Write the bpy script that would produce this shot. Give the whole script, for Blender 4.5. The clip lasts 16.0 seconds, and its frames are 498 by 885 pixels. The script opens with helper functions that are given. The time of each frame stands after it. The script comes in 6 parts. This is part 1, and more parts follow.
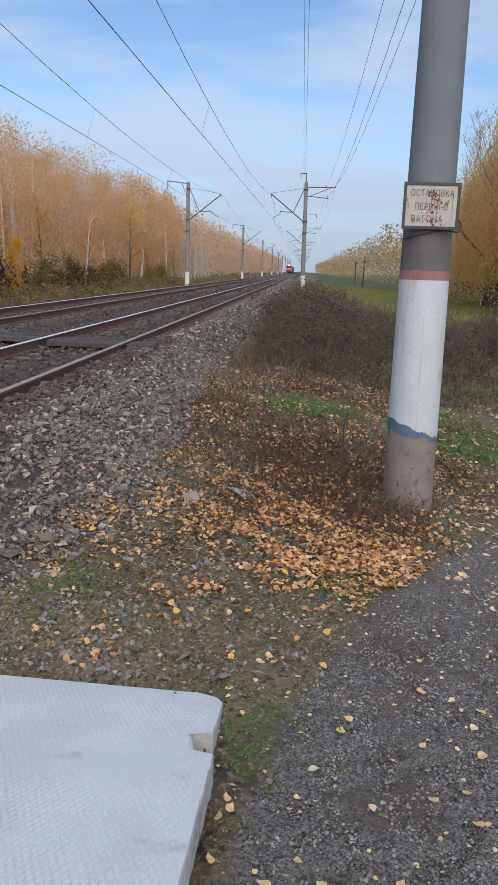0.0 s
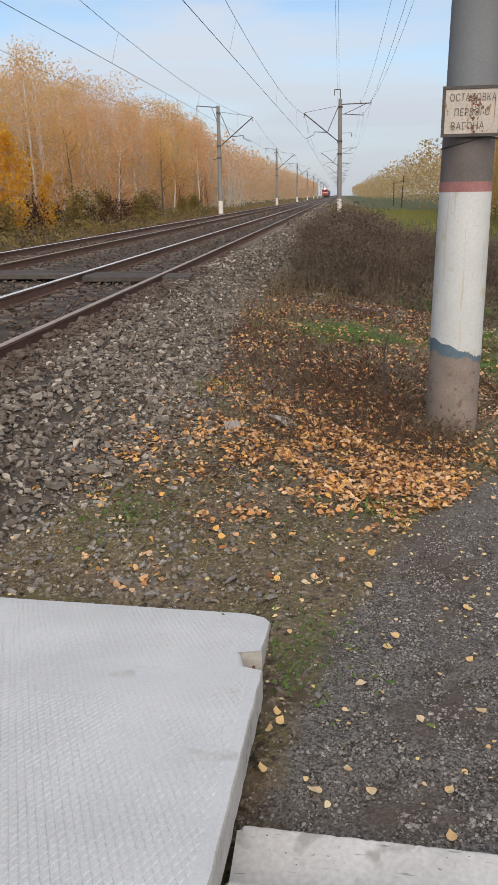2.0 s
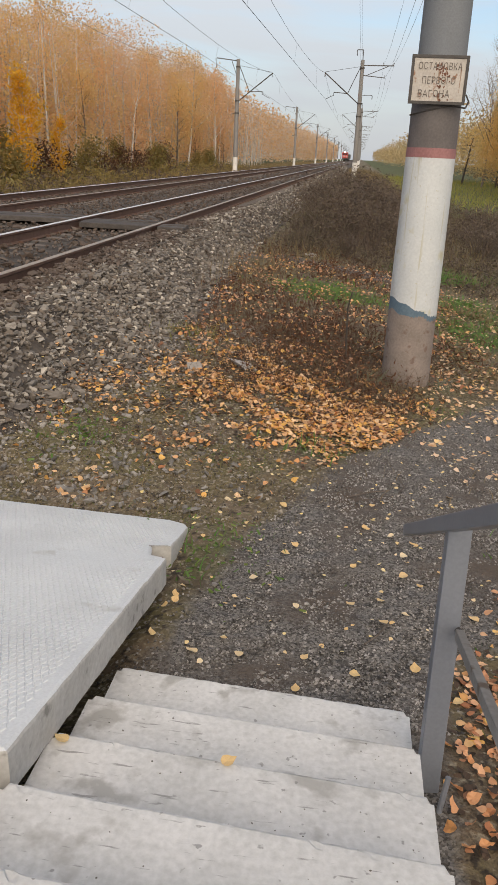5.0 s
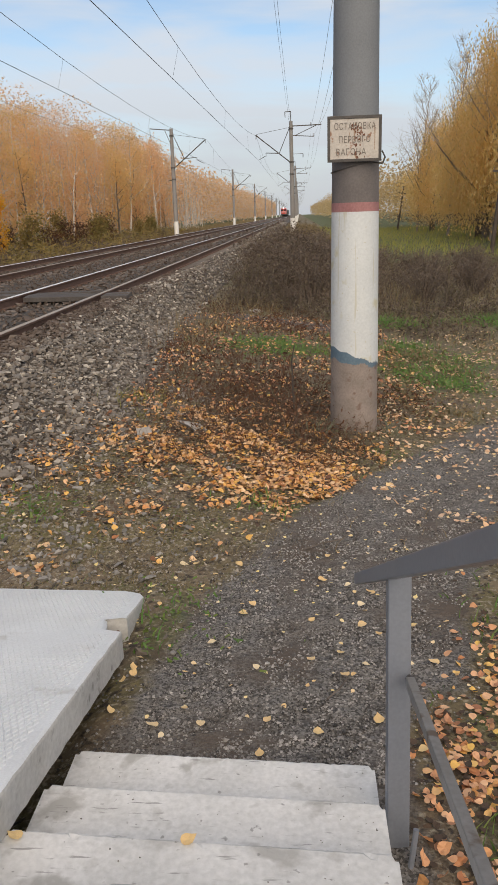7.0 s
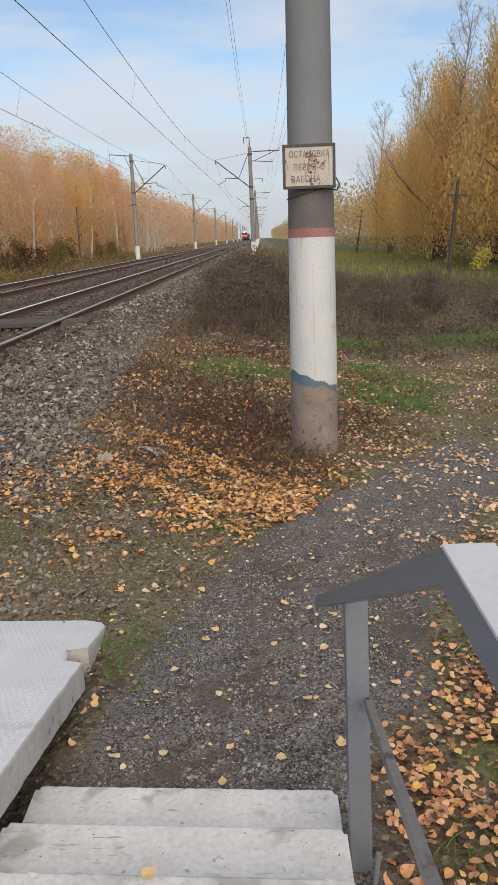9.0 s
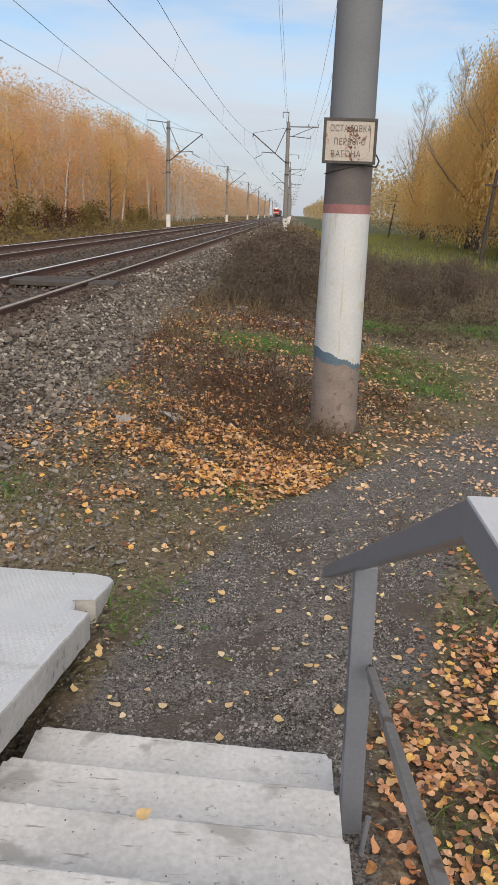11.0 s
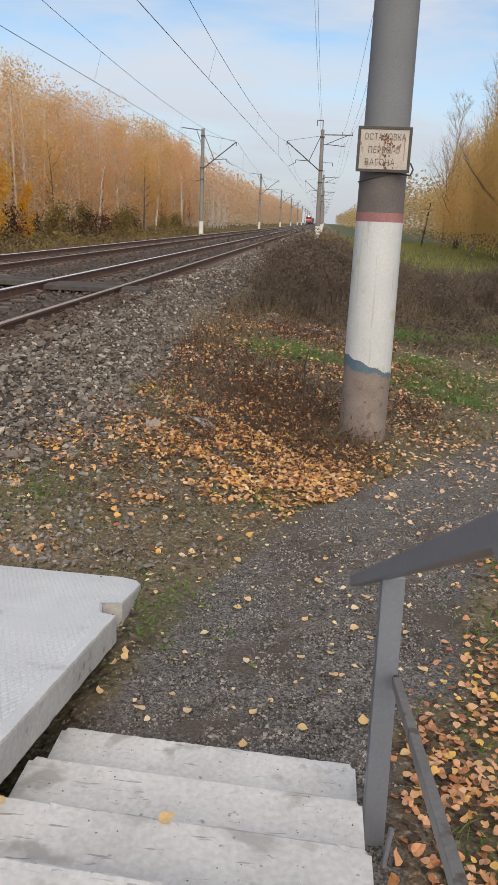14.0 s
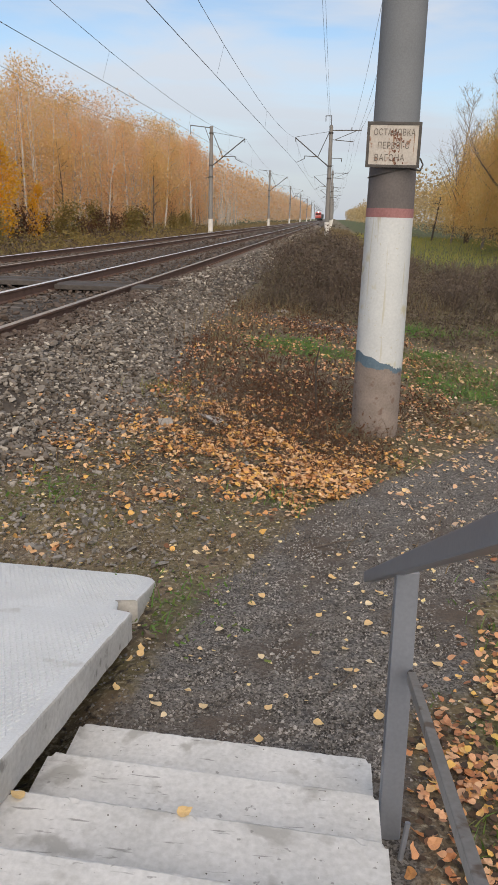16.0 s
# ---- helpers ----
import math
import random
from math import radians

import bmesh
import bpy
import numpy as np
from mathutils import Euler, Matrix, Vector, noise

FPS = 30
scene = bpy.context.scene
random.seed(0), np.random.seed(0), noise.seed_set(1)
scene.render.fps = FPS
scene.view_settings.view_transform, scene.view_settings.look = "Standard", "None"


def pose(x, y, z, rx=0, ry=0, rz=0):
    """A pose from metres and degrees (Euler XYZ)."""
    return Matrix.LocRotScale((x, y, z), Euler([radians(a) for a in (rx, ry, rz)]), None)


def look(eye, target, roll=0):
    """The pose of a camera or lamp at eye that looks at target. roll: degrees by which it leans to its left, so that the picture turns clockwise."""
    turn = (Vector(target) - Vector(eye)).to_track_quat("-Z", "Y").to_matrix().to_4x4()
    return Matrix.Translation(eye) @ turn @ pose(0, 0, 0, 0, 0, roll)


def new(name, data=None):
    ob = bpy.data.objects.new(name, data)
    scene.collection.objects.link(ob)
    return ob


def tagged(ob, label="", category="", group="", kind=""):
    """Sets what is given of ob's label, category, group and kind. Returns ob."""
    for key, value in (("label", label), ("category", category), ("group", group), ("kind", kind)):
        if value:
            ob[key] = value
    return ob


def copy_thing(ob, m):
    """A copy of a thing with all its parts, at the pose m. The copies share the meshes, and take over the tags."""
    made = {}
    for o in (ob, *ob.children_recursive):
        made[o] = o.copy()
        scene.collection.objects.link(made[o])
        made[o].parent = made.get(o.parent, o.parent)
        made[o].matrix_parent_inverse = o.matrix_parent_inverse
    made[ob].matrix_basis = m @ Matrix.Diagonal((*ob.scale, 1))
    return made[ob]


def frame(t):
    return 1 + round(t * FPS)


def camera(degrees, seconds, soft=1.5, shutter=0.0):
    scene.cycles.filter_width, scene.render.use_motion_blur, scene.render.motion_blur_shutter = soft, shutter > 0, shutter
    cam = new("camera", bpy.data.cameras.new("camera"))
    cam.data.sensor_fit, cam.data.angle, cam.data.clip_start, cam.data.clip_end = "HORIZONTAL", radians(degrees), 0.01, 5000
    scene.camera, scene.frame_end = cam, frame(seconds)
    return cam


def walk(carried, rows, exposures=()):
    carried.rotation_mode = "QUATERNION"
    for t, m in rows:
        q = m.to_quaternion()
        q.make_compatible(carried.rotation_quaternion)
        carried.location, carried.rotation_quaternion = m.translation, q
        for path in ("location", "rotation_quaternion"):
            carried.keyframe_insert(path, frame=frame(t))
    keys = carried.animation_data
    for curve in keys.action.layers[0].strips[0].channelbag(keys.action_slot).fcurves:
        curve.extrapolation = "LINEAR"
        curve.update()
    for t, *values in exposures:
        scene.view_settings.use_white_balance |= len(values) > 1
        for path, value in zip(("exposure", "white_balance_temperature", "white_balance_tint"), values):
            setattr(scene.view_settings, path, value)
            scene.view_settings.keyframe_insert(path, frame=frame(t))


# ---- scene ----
cam = camera(35.9, 16.0, soft=1.0)
PATH = [
    (0, (3.157, 1.435, 1.34), (3.036, 3.382, 0.901), 1.8),
    (0.5, (3.163, 1.429, 1.336), (3.042, 3.369, 0.863), 1.7),
    (1, (3.159, 1.452, 1.332), (3.017, 3.359, 0.748), 2.0),
    (1.5, (3.163, 1.449, 1.322), (2.988, 3.345, 0.712), 0.7),
    (2, (3.167, 1.452, 1.296), (2.943, 3.343, 0.686), -1.1),
    (2.5, (3.173, 1.441, 1.288), (2.994, 3.333, 0.664), 0.6),
    (3, (3.204, 1.363, 1.287), (3.0, 3.257, 0.678), 0.3),
    (3.5, (3.278, 1.144, 1.262), (3.08, 3.021, 0.599), 2.2),
    (3.7, (3.325, 1.093, 1.275), (3.153, 2.965, 0.592), 2.0),
    (5.8, (3.679, 1.026, 1.258), (3.4, 2.878, 0.555), 1.9),
    (6, (3.685, 1.024, 1.263), (3.414, 2.88, 0.567), 0.9),
    (6.5, (3.707, 1.025, 1.278), (3.502, 2.909, 0.639), -1.6),
    (7, (3.695, 1.033, 1.298), (3.557, 2.946, 0.731), -1.9),
    (7.5, (3.709, 1.021, 1.316), (3.621, 2.948, 0.79), -0.6),
    (8, (3.72, 1.022, 1.314), (3.636, 2.951, 0.795), -2.5),
    (8.2, (3.727, 1.023, 1.323), (3.671, 2.956, 0.81), -3.6),
    (10.5, (3.717, 1.001, 1.282), (3.668, 2.923, 0.732), 1.9),
    (11, (3.704, 0.995, 1.272), (3.62, 2.91, 0.701), 1.9),
    (11.5, (3.704, 0.995, 1.276), (3.605, 2.911, 0.711), 2.4),
    (12, (3.708, 0.996, 1.276), (3.607, 2.913, 0.715), 3.1),
    (12.5, (3.704, 0.996, 1.275), (3.591, 2.91, 0.708), 3.2),
    (13, (3.702, 0.995, 1.276), (3.572, 2.908, 0.707), 3.2),
    (13.5, (3.699, 0.988, 1.275), (3.549, 2.901, 0.71), 2.9),
    (14, (3.703, 0.989, 1.273), (3.544, 2.904, 0.716), 2.3),
    (14.5, (3.699, 0.981, 1.274), (3.535, 2.894, 0.714), 2.0),
    (15, (3.7, 0.982, 1.274), (3.536, 2.896, 0.717), 1.8),
    (15.5, (3.701, 0.981, 1.273), (3.528, 2.893, 0.711), 1.6),
    (16, (3.698, 0.974, 1.278), (3.51, 2.884, 0.713), 1.5),
]
walk(cam, [(t, look(eye, target, roll)) for t, eye, target, roll in PATH],
     [(0.0, -0.12, 5900, 10), (0.5, -0.08, 5950, 10), (1.0, -0.1, 6600, 10), (1.5, 0.0, 6725, 10), (3.0, 0.0, 7100, 10), (6.2, 0.0, 7200, 10), (8.0, 0.0, 6900, 10), (16.0, 0.0, 6900, 10)])

# ---- world, sun ----
SUN_EL, SUN_AZ = 38.0, 168.0   # degrees above the horizon; compass way, from +y towards +x
world = bpy.data.worlds.new("sky")
scene.world = world
world.use_nodes = True
wn, wl = world.node_tree.nodes, world.node_tree.links
wn.clear()
w_out = wn.new("ShaderNodeOutputWorld")
w_bg = wn.new("ShaderNodeBackground")
w_sky = wn.new("ShaderNodeTexSky")
w_sky.sky_type = 'NISHITA'
w_sky.sun_disc = False
w_sky.sun_elevation = radians(SUN_EL)
w_sky.sun_rotation = radians(SUN_AZ)
w_sky.dust_density = 0.6
w_sky.ozone_density = 2.5
w_tc = wn.new("ShaderNodeTexCoord")
w_map = wn.new("ShaderNodeMapping")
w_map.inputs["Scale"].default_value = (1.5, 1.5, 7.0)
w_noise = wn.new("ShaderNodeTexNoise")
w_noise.inputs["Scale"].default_value = 2.3
w_noise.inputs["Detail"].default_value = 6.0
w_noise.inputs["Roughness"].default_value = 0.5
w_noise.inputs["Distortion"].default_value = 0.35
w_ramp = wn.new("ShaderNodeValToRGB")
w_ramp.color_ramp.elements[0].position, w_ramp.color_ramp.elements[0].color = 0.40, (0, 0, 0, 1)
w_ramp.color_ramp.elements[1].position, w_ramp.color_ramp.elements[1].color = 0.62, (0.78, 0.78, 0.78, 1)
w_mix = wn.new("ShaderNodeMix")
w_mix.data_type = 'RGBA'
w_mix.inputs[7].default_value = (4.7, 5.0, 5.6, 1)
wl.new(w_tc.outputs["Generated"], w_map.inputs["Vector"])
wl.new(w_map.outputs["Vector"], w_noise.inputs["Vector"])
wl.new(w_noise.outputs["Fac"], w_ramp.inputs["Fac"])
wl.new(w_ramp.outputs["Color"], w_mix.inputs[0])
wl.new(w_sky.outputs["Color"], w_mix.inputs[6])
w_sep = wn.new("ShaderNodeSeparateXYZ")
wl.new(w_tc.outputs["Generated"], w_sep.inputs[0])
w_low = wn.new("ShaderNodeMapRange")
w_low.interpolation_type = 'SMOOTHSTEP'
w_low.inputs[1].default_value, w_low.inputs[2].default_value = 0.0, 0.21
w_low.inputs[3].default_value, w_low.inputs[4].default_value = 0.85, 0.0
wl.new(w_sep.outputs["Z"], w_low.inputs[0])
w_haze = wn.new("ShaderNodeMix")
w_haze.data_type = 'RGBA'
w_haze.inputs[7].default_value = (3.3, 3.7, 4.5, 1)
wl.new(w_low.outputs[0], w_haze.inputs[0])
wl.new(w_mix.outputs[2], w_haze.inputs[6])
wl.new(w_haze.outputs[2], w_bg.inputs["Color"])
w_bg.inputs["Strength"].default_value = 0.15
wl.new(w_bg.outputs["Background"], w_out.inputs["Surface"])

sun = new("sun", bpy.data.lights.new("sun", 'SUN'))
sun.data.energy, sun.data.angle, sun.data.color = 3.1, radians(70), (1.0, 0.86, 0.69)
_d = Vector((math.sin(radians(SUN_AZ)) * math.cos(radians(SUN_EL)), math.cos(radians(SUN_AZ)) * math.cos(radians(SUN_EL)), math.sin(radians(SUN_EL))))
sun.matrix_world = look(_d * 50, (0, 0, 0))


# ---- materials ----
def mat(name, c1, c2, rough=0.8, scale=8.0, bump=0.3, fine=60.0, metal=0.0, spots=None, rand=0.0, contrast=0.5, dist=0.02):
    """Two-scale noise material; spots: (colour, scale, threshold) of stains; rand: spread of brightness from piece to piece."""
    m = bpy.data.materials.new(name)
    m.use_nodes = True
    n, l = m.node_tree.nodes, m.node_tree.links
    b = n["Principled BSDF"]
    tc = n.new("ShaderNodeTexCoord")
    n1 = n.new("ShaderNodeTexNoise")
    n1.inputs["Scale"].default_value, n1.inputs["Detail"].default_value = scale, 6
    n2 = n.new("ShaderNodeTexNoise")
    n2.inputs["Scale"].default_value, n2.inputs["Detail"].default_value = fine, 4
    for q in (n1, n2):
        l.new(tc.outputs["Object"], q.inputs["Vector"])
    add = n.new("ShaderNodeMath")
    add.operation = 'MULTIPLY_ADD'
    add.inputs[1].default_value, add.inputs[2].default_value = contrast, (1 - contrast) * 0.0
    l.new(n2.outputs["Fac"], add.inputs[0])
    sm = n.new("ShaderNodeMath")
    sm.operation = 'MULTIPLY_ADD'
    sm.inputs[1].default_value = 1 - contrast
    l.new(n1.outputs["Fac"], sm.inputs[0])
    l.new(add.outputs[0], sm.inputs[2])
    mr = n.new("ShaderNodeMapRange")
    mr.inputs[1].default_value, mr.inputs[2].default_value = 0.35, 0.65
    l.new(sm.outputs[0], mr.inputs[0])
    mix = n.new("ShaderNodeMix")
    mix.data_type = 'RGBA'
    mix.inputs[6].default_value, mix.inputs[7].default_value = (*c1, 1), (*c2, 1)
    l.new(mr.outputs[0], mix.inputs[0])
    col = mix.outputs[2]
    if spots:
        n3 = n.new("ShaderNodeTexNoise")
        n3.inputs["Scale"].default_value, n3.inputs["Detail"].default_value = spots[1], 5
        l.new(tc.outputs["Object"], n3.inputs["Vector"])
        r3 = n.new("ShaderNodeMapRange")
        r3.inputs[1].default_value, r3.inputs[2].default_value = spots[2], spots[2] + 0.08
        l.new(n3.outputs["Fac"], r3.inputs[0])
        mx = n.new("ShaderNodeMix")
        mx.data_type = 'RGBA'
        mx.inputs[7].default_value = (*spots[0], 1)
        l.new(r3.outputs[0], mx.inputs[0])
        l.new(col, mx.inputs[6])
        col = mx.outputs[2]
    if rand:
        oi, gi = n.new("ShaderNodeObjectInfo"), n.new("ShaderNodeNewGeometry")
        s = n.new("ShaderNodeMath")
        s.operation = 'ADD'
        l.new(oi.outputs["Random"], s.inputs[0])
        l.new(gi.outputs["Random Per Island"], s.inputs[1])
        f = n.new("ShaderNodeMath")
        f.operation = 'FRACT'
        l.new(s.outputs[0], f.inputs[0])
        rr = n.new("ShaderNodeMapRange")
        rr.inputs[3].default_value, rr.inputs[4].default_value = 1 - rand, 1 + rand
        l.new(f.outputs[0], rr.inputs[0])
        hsv = n.new("ShaderNodeHueSaturation")
        l.new(rr.outputs[0], hsv.inputs["Value"])
        l.new(col, hsv.inputs["Color"])
        col = hsv.outputs[0]
    l.new(col, b.inputs["Base Color"])
    b.inputs["Roughness"].default_value, b.inputs["Metallic"].default_value = rough, metal
    if bump:
        bp = n.new("ShaderNodeBump")
        bp.inputs["Strength"].default_value, bp.inputs["Distance"].default_value = bump, dist
        l.new(sm.outputs[0], bp.inputs["Height"])
        l.new(bp.outputs[0], b.inputs["Normal"])
    return m


def leaf_mat(name, colours, rough=0.6, trans=0.25, share=0.30):
    """Leaves whose colour goes from piece to piece through the given colours, with some light coming through."""
    m = bpy.data.materials.new(name)
    m.use_nodes = True
    n, l = m.node_tree.nodes, m.node_tree.links
    b = n["Principled BSDF"]
    gi, oi = n.new("ShaderNodeNewGeometry"), n.new("ShaderNodeObjectInfo")
    s = n.new("ShaderNodeMath")
    s.operation = 'MULTIPLY_ADD'
    s.inputs[1].default_value = share
    l.new(oi.outputs["Random"], s.inputs[0])
    k = n.new("ShaderNodeMath")
    k.operation = 'MULTIPLY'
    k.inputs[1].default_value = 1 - share
    l.new(gi.outputs["Random Per Island"], k.inputs[0])
    l.new(k.outputs[0], s.inputs[2])
    r = n.new("ShaderNodeValToRGB")
    r.color_ramp.elements[0].color = (*colours[0], 1)
    r.color_ramp.elements[1].color = (*colours[-1], 1)
    for i, c in enumerate(colours[1:-1], 1):
        e = r.color_ramp.elements.new(i / (len(colours) - 1))
        e.color = (*c, 1)
    l.new(s.outputs[0], r.inputs[0])
    nz, tc = n.new("ShaderNodeTexNoise"), n.new("ShaderNodeTexCoord")
    nz.inputs["Scale"].default_value = 40
    l.new(tc.outputs["Object"], nz.inputs["Vector"])
    hs = n.new("ShaderNodeHueSaturation")
    mr = n.new("ShaderNodeMapRange")
    mr.inputs[3].default_value, mr.inputs[4].default_value = 0.75, 1.25
    l.new(nz.outputs["Fac"], mr.inputs[0])
    l.new(mr.outputs[0], hs.inputs["Value"])
    l.new(r.outputs[0], hs.inputs["Color"])
    l.new(hs.outputs[0], b.inputs["Base Color"])
    b.inputs["Roughness"].default_value = rough
    if trans:
        t = n.new("ShaderNodeBsdfTranslucent")
        l.new(hs.outputs[0], t.inputs["Color"])
        mx = n.new("ShaderNodeMixShader")
        mx.inputs[0].default_value = trans
        l.new(b.outputs[0], mx.inputs[1])
        l.new(t.outputs[0], mx.inputs[2])
        l.new(mx.outputs[0], n["Material Output"].inputs["Surface"])
    return m


M = {}
M["concrete"] = mat("concrete", (0.42, 0.41, 0.39), (0.60, 0.58, 0.55), 0.9, 3.0, 0.35, 90, spots=((0.30, 0.29, 0.27), 9.0, 0.62), dist=0.004)
M["step"] = mat("step_concrete", (0.50, 0.497, 0.482), (0.69, 0.682, 0.668), 0.9, 4.0, 0.6, 55, spots=((0.41, 0.40, 0.38), 7.0, 0.60), dist=0.006, rand=0.05)
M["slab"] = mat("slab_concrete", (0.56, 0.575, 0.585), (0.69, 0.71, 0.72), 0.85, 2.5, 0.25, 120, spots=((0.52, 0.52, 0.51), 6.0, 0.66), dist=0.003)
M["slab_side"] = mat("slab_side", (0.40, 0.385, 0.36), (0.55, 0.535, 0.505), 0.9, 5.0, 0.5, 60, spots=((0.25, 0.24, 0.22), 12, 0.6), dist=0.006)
M["pole"] = mat("pole_concrete", (0.142, 0.153, 0.168), (0.19, 0.202, 0.218), 0.85, 2.0, 0.25, 80, dist=0.004)
M["pole_low"] = mat("pole_bare", (0.17, 0.14, 0.122), (0.26, 0.215, 0.19), 0.9, 6.0, 0.5, 60, spots=((0.16, 0.11, 0.09), 14, 0.58), dist=0.006)
M["white"] = mat("white_paint", (0.46, 0.48, 0.49), (0.56, 0.58, 0.585), 0.6, 3.0, 0.2, 50, spots=((0.46, 0.44, 0.33), 5, 0.62), dist=0.003)
M["red"] = mat("faded_red_paint", (0.25, 0.11, 0.11), (0.35, 0.17, 0.165), 0.7, 6.0, 0.2, 60, dist=0.003)
M["blue"] = mat("blue_paint", (0.06, 0.105, 0.15), (0.11, 0.165, 0.21), 0.7, 9.0, 0.2, 60, dist=0.003)
M["dark_pole"] = mat("dark_grey_paint", (0.105, 0.092, 0.09), (0.15, 0.132, 0.127), 0.8, 4.0, 0.2, 60, dist=0.003)
M["steel"] = mat("grey_enamel", (0.145, 0.158, 0.185), (0.18, 0.193, 0.22), 0.38, 5.0, 0.12, 90, spots=((0.08, 0.06, 0.05), 16, 0.74), dist=0.002)
# the rail's grey enamel, lightened by the sky's reflection put into its colour
M["steel_sheen"] = mat("sky_sheen_enamel", (0.50, 0.51, 0.53), (0.58, 0.59, 0.61), 0.35, 5.0, 0.08, 90, dist=0.002)
M["galv"] = mat("galvanised", (0.30, 0.31, 0.32), (0.42, 0.43, 0.44), 0.5, 8.0, 0.1, 60, metal=0.6, dist=0.002)
M["mast"] = mat("mast_concrete", (0.19, 0.185, 0.18), (0.26, 0.25, 0.245), 0.9, 1.2, 0.2, 30)
M["mast_white"] = mat("mast_whitewash", (0.60, 0.59, 0.57), (0.75, 0.74, 0.72), 0.8, 3, 0.2, 30)
M["iron"] = mat("dark_iron", (0.05, 0.047, 0.045), (0.09, 0.08, 0.075), 0.6, 6, 0.2, 60, metal=0.3)
M["wire"] = mat("wire_metal", (0.06, 0.06, 0.062), (0.09, 0.09, 0.092), 0.5, 3, 0.0, 20, metal=0.5)
M["glass_ins"] = mat("insulator_glaze", (0.12, 0.09, 0.07), (0.18, 0.14, 0.11), 0.25, 8, 0, 30)
M["rail_side"] = mat("rail_rust", (0.085, 0.047, 0.034), (0.15, 0.086, 0.063), 0.8, 7, 0.3, 70, dist=0.003)
# polished running surface, its bright glint put into a near-white base colour
M["rail_top"] = mat("rail_polished_glint", (0.76, 0.755, 0.74), (0.85, 0.84, 0.825), 0.42, 4, 0.05, 60, metal=0.35)
M["rail_dull"] = mat("rail_dull_top", (0.34, 0.27, 0.21), (0.46, 0.38, 0.31), 0.45, 4, 0.05, 60, metal=0.35)
M["sleeper"] = mat("sleeper_concrete", (0.10, 0.08, 0.068), (0.18, 0.15, 0.128), 0.9, 4, 0.4, 50, rand=0.15, dist=0.006)
M["board"] = mat("weathered_board", (0.045, 0.038, 0.034), (0.095, 0.082, 0.074), 0.85, 6, 0.4, 50, rand=0.15, dist=0.006)
STONE_COLOURS = [(0.048, 0.039, 0.031), (0.139, 0.120, 0.103), (0.182, 0.168, 0.153), (0.075, 0.057, 0.043), (0.257, 0.230, 0.200), (0.128, 0.097, 0.073), (0.161, 0.143, 0.124), (0.492, 0.440, 0.373), (0.080, 0.070, 0.061), (0.225, 0.183, 0.144)]
M["stone"] = leaf_mat("ballast_stone", STONE_COLOURS, 0.9, 0.0)
M["stone_single"] = leaf_mat("single_ballast_stone", STONE_COLOURS, 0.9, 0.0, 1.0)
M["pebble"] = mat("path_pebble", (0.075, 0.068, 0.062), (0.29, 0.272, 0.255), 0.85, 9, 0.3, 60, rand=0.8, dist=0.003)
M["rock"] = mat("pale_rock", (0.22, 0.205, 0.19), (0.36, 0.335, 0.31), 0.9, 5, 0.5, 40, rand=0.1, dist=0.01)
M["wood"] = mat("tarred_wood", (0.035, 0.028, 0.024), (0.08, 0.062, 0.05), 0.85, 5, 0.4, 50)


def streaky(m, scale, low, colour):
    """Adds fine dark scratches, drawn out along x, and small pits to a material."""
    n, l = m.node_tree.nodes, m.node_tree.links
    b = n["Principled BSDF"]
    src = b.inputs["Base Color"].links[0].from_socket
    tc, mp = n.new("ShaderNodeTexCoord"), n.new("ShaderNodeMapping")
    mp.inputs["Scale"].default_value = scale
    l.new(tc.outputs["Object"], mp.inputs["Vector"])
    for detail, lo in ((8, low), (2, low + 0.05)):
        q = n.new("ShaderNodeTexNoise")
        q.inputs["Scale"].default_value, q.inputs["Detail"].default_value = (1.0 if detail == 8 else 38.0), detail
        l.new((mp if detail == 8 else tc).outputs[0 if detail == 8 else 3], q.inputs["Vector"])
        r = n.new("ShaderNodeMapRange")
        r.inputs[1].default_value, r.inputs[2].default_value = lo, lo + 0.05
        r.inputs[4].default_value = 0.7
        l.new(q.outputs["Fac"], r.inputs[0])
        x = n.new("ShaderNodeMix")
        x.data_type = 'RGBA'
        x.inputs[7].default_value = (*colour, 1)
        l.new(r.outputs[0], x.inputs[0])
        l.new(src, x.inputs[6])
        src = x.outputs[2]
    l.new(src, b.inputs["Base Color"])


streaky(M["step"], (9, 75, 75), 0.645, (0.22, 0.215, 0.205))
streaky(M["white"], (30, 30, 1.2), 0.62, (0.42, 0.40, 0.30))
M["bark"] = mat("brown_bark", (0.07, 0.055, 0.045), (0.16, 0.13, 0.105), 0.9, 5, 0.5, 40, rand=0.2)
M["birch"] = mat("birch_bark", (0.38, 0.34, 0.30), (0.62, 0.57, 0.51), 0.85, 3, 0.2, 30, spots=((0.07, 0.06, 0.055), 5, 0.62), rand=0.15)
M["twig"] = mat("bare_twig", (0.20, 0.165, 0.14), (0.31, 0.265, 0.23), 0.9, 4, 0.0, 30, rand=0.2)
M["sign_face"] = mat("sign_enamel", (0.36, 0.325, 0.29), (0.49, 0.45, 0.405), 0.5, 9, 0.15, 60, spots=((0.24, 0.12, 0.07), 13, 0.60), dist=0.002)
M["sign_frame"] = mat("sign_black", (0.035, 0.032, 0.03), (0.07, 0.06, 0.055), 0.6, 12, 0.2, 60, dist=0.002)
M["rust"] = mat("rust", (0.10, 0.045, 0.03), (0.19, 0.085, 0.055), 0.9, 15, 0.4, 80, dist=0.002)
M["rust_run"] = mat("rust_run", (0.24, 0.15, 0.10), (0.33, 0.23, 0.165), 0.8, 15, 0.1, 80, dist=0.001)
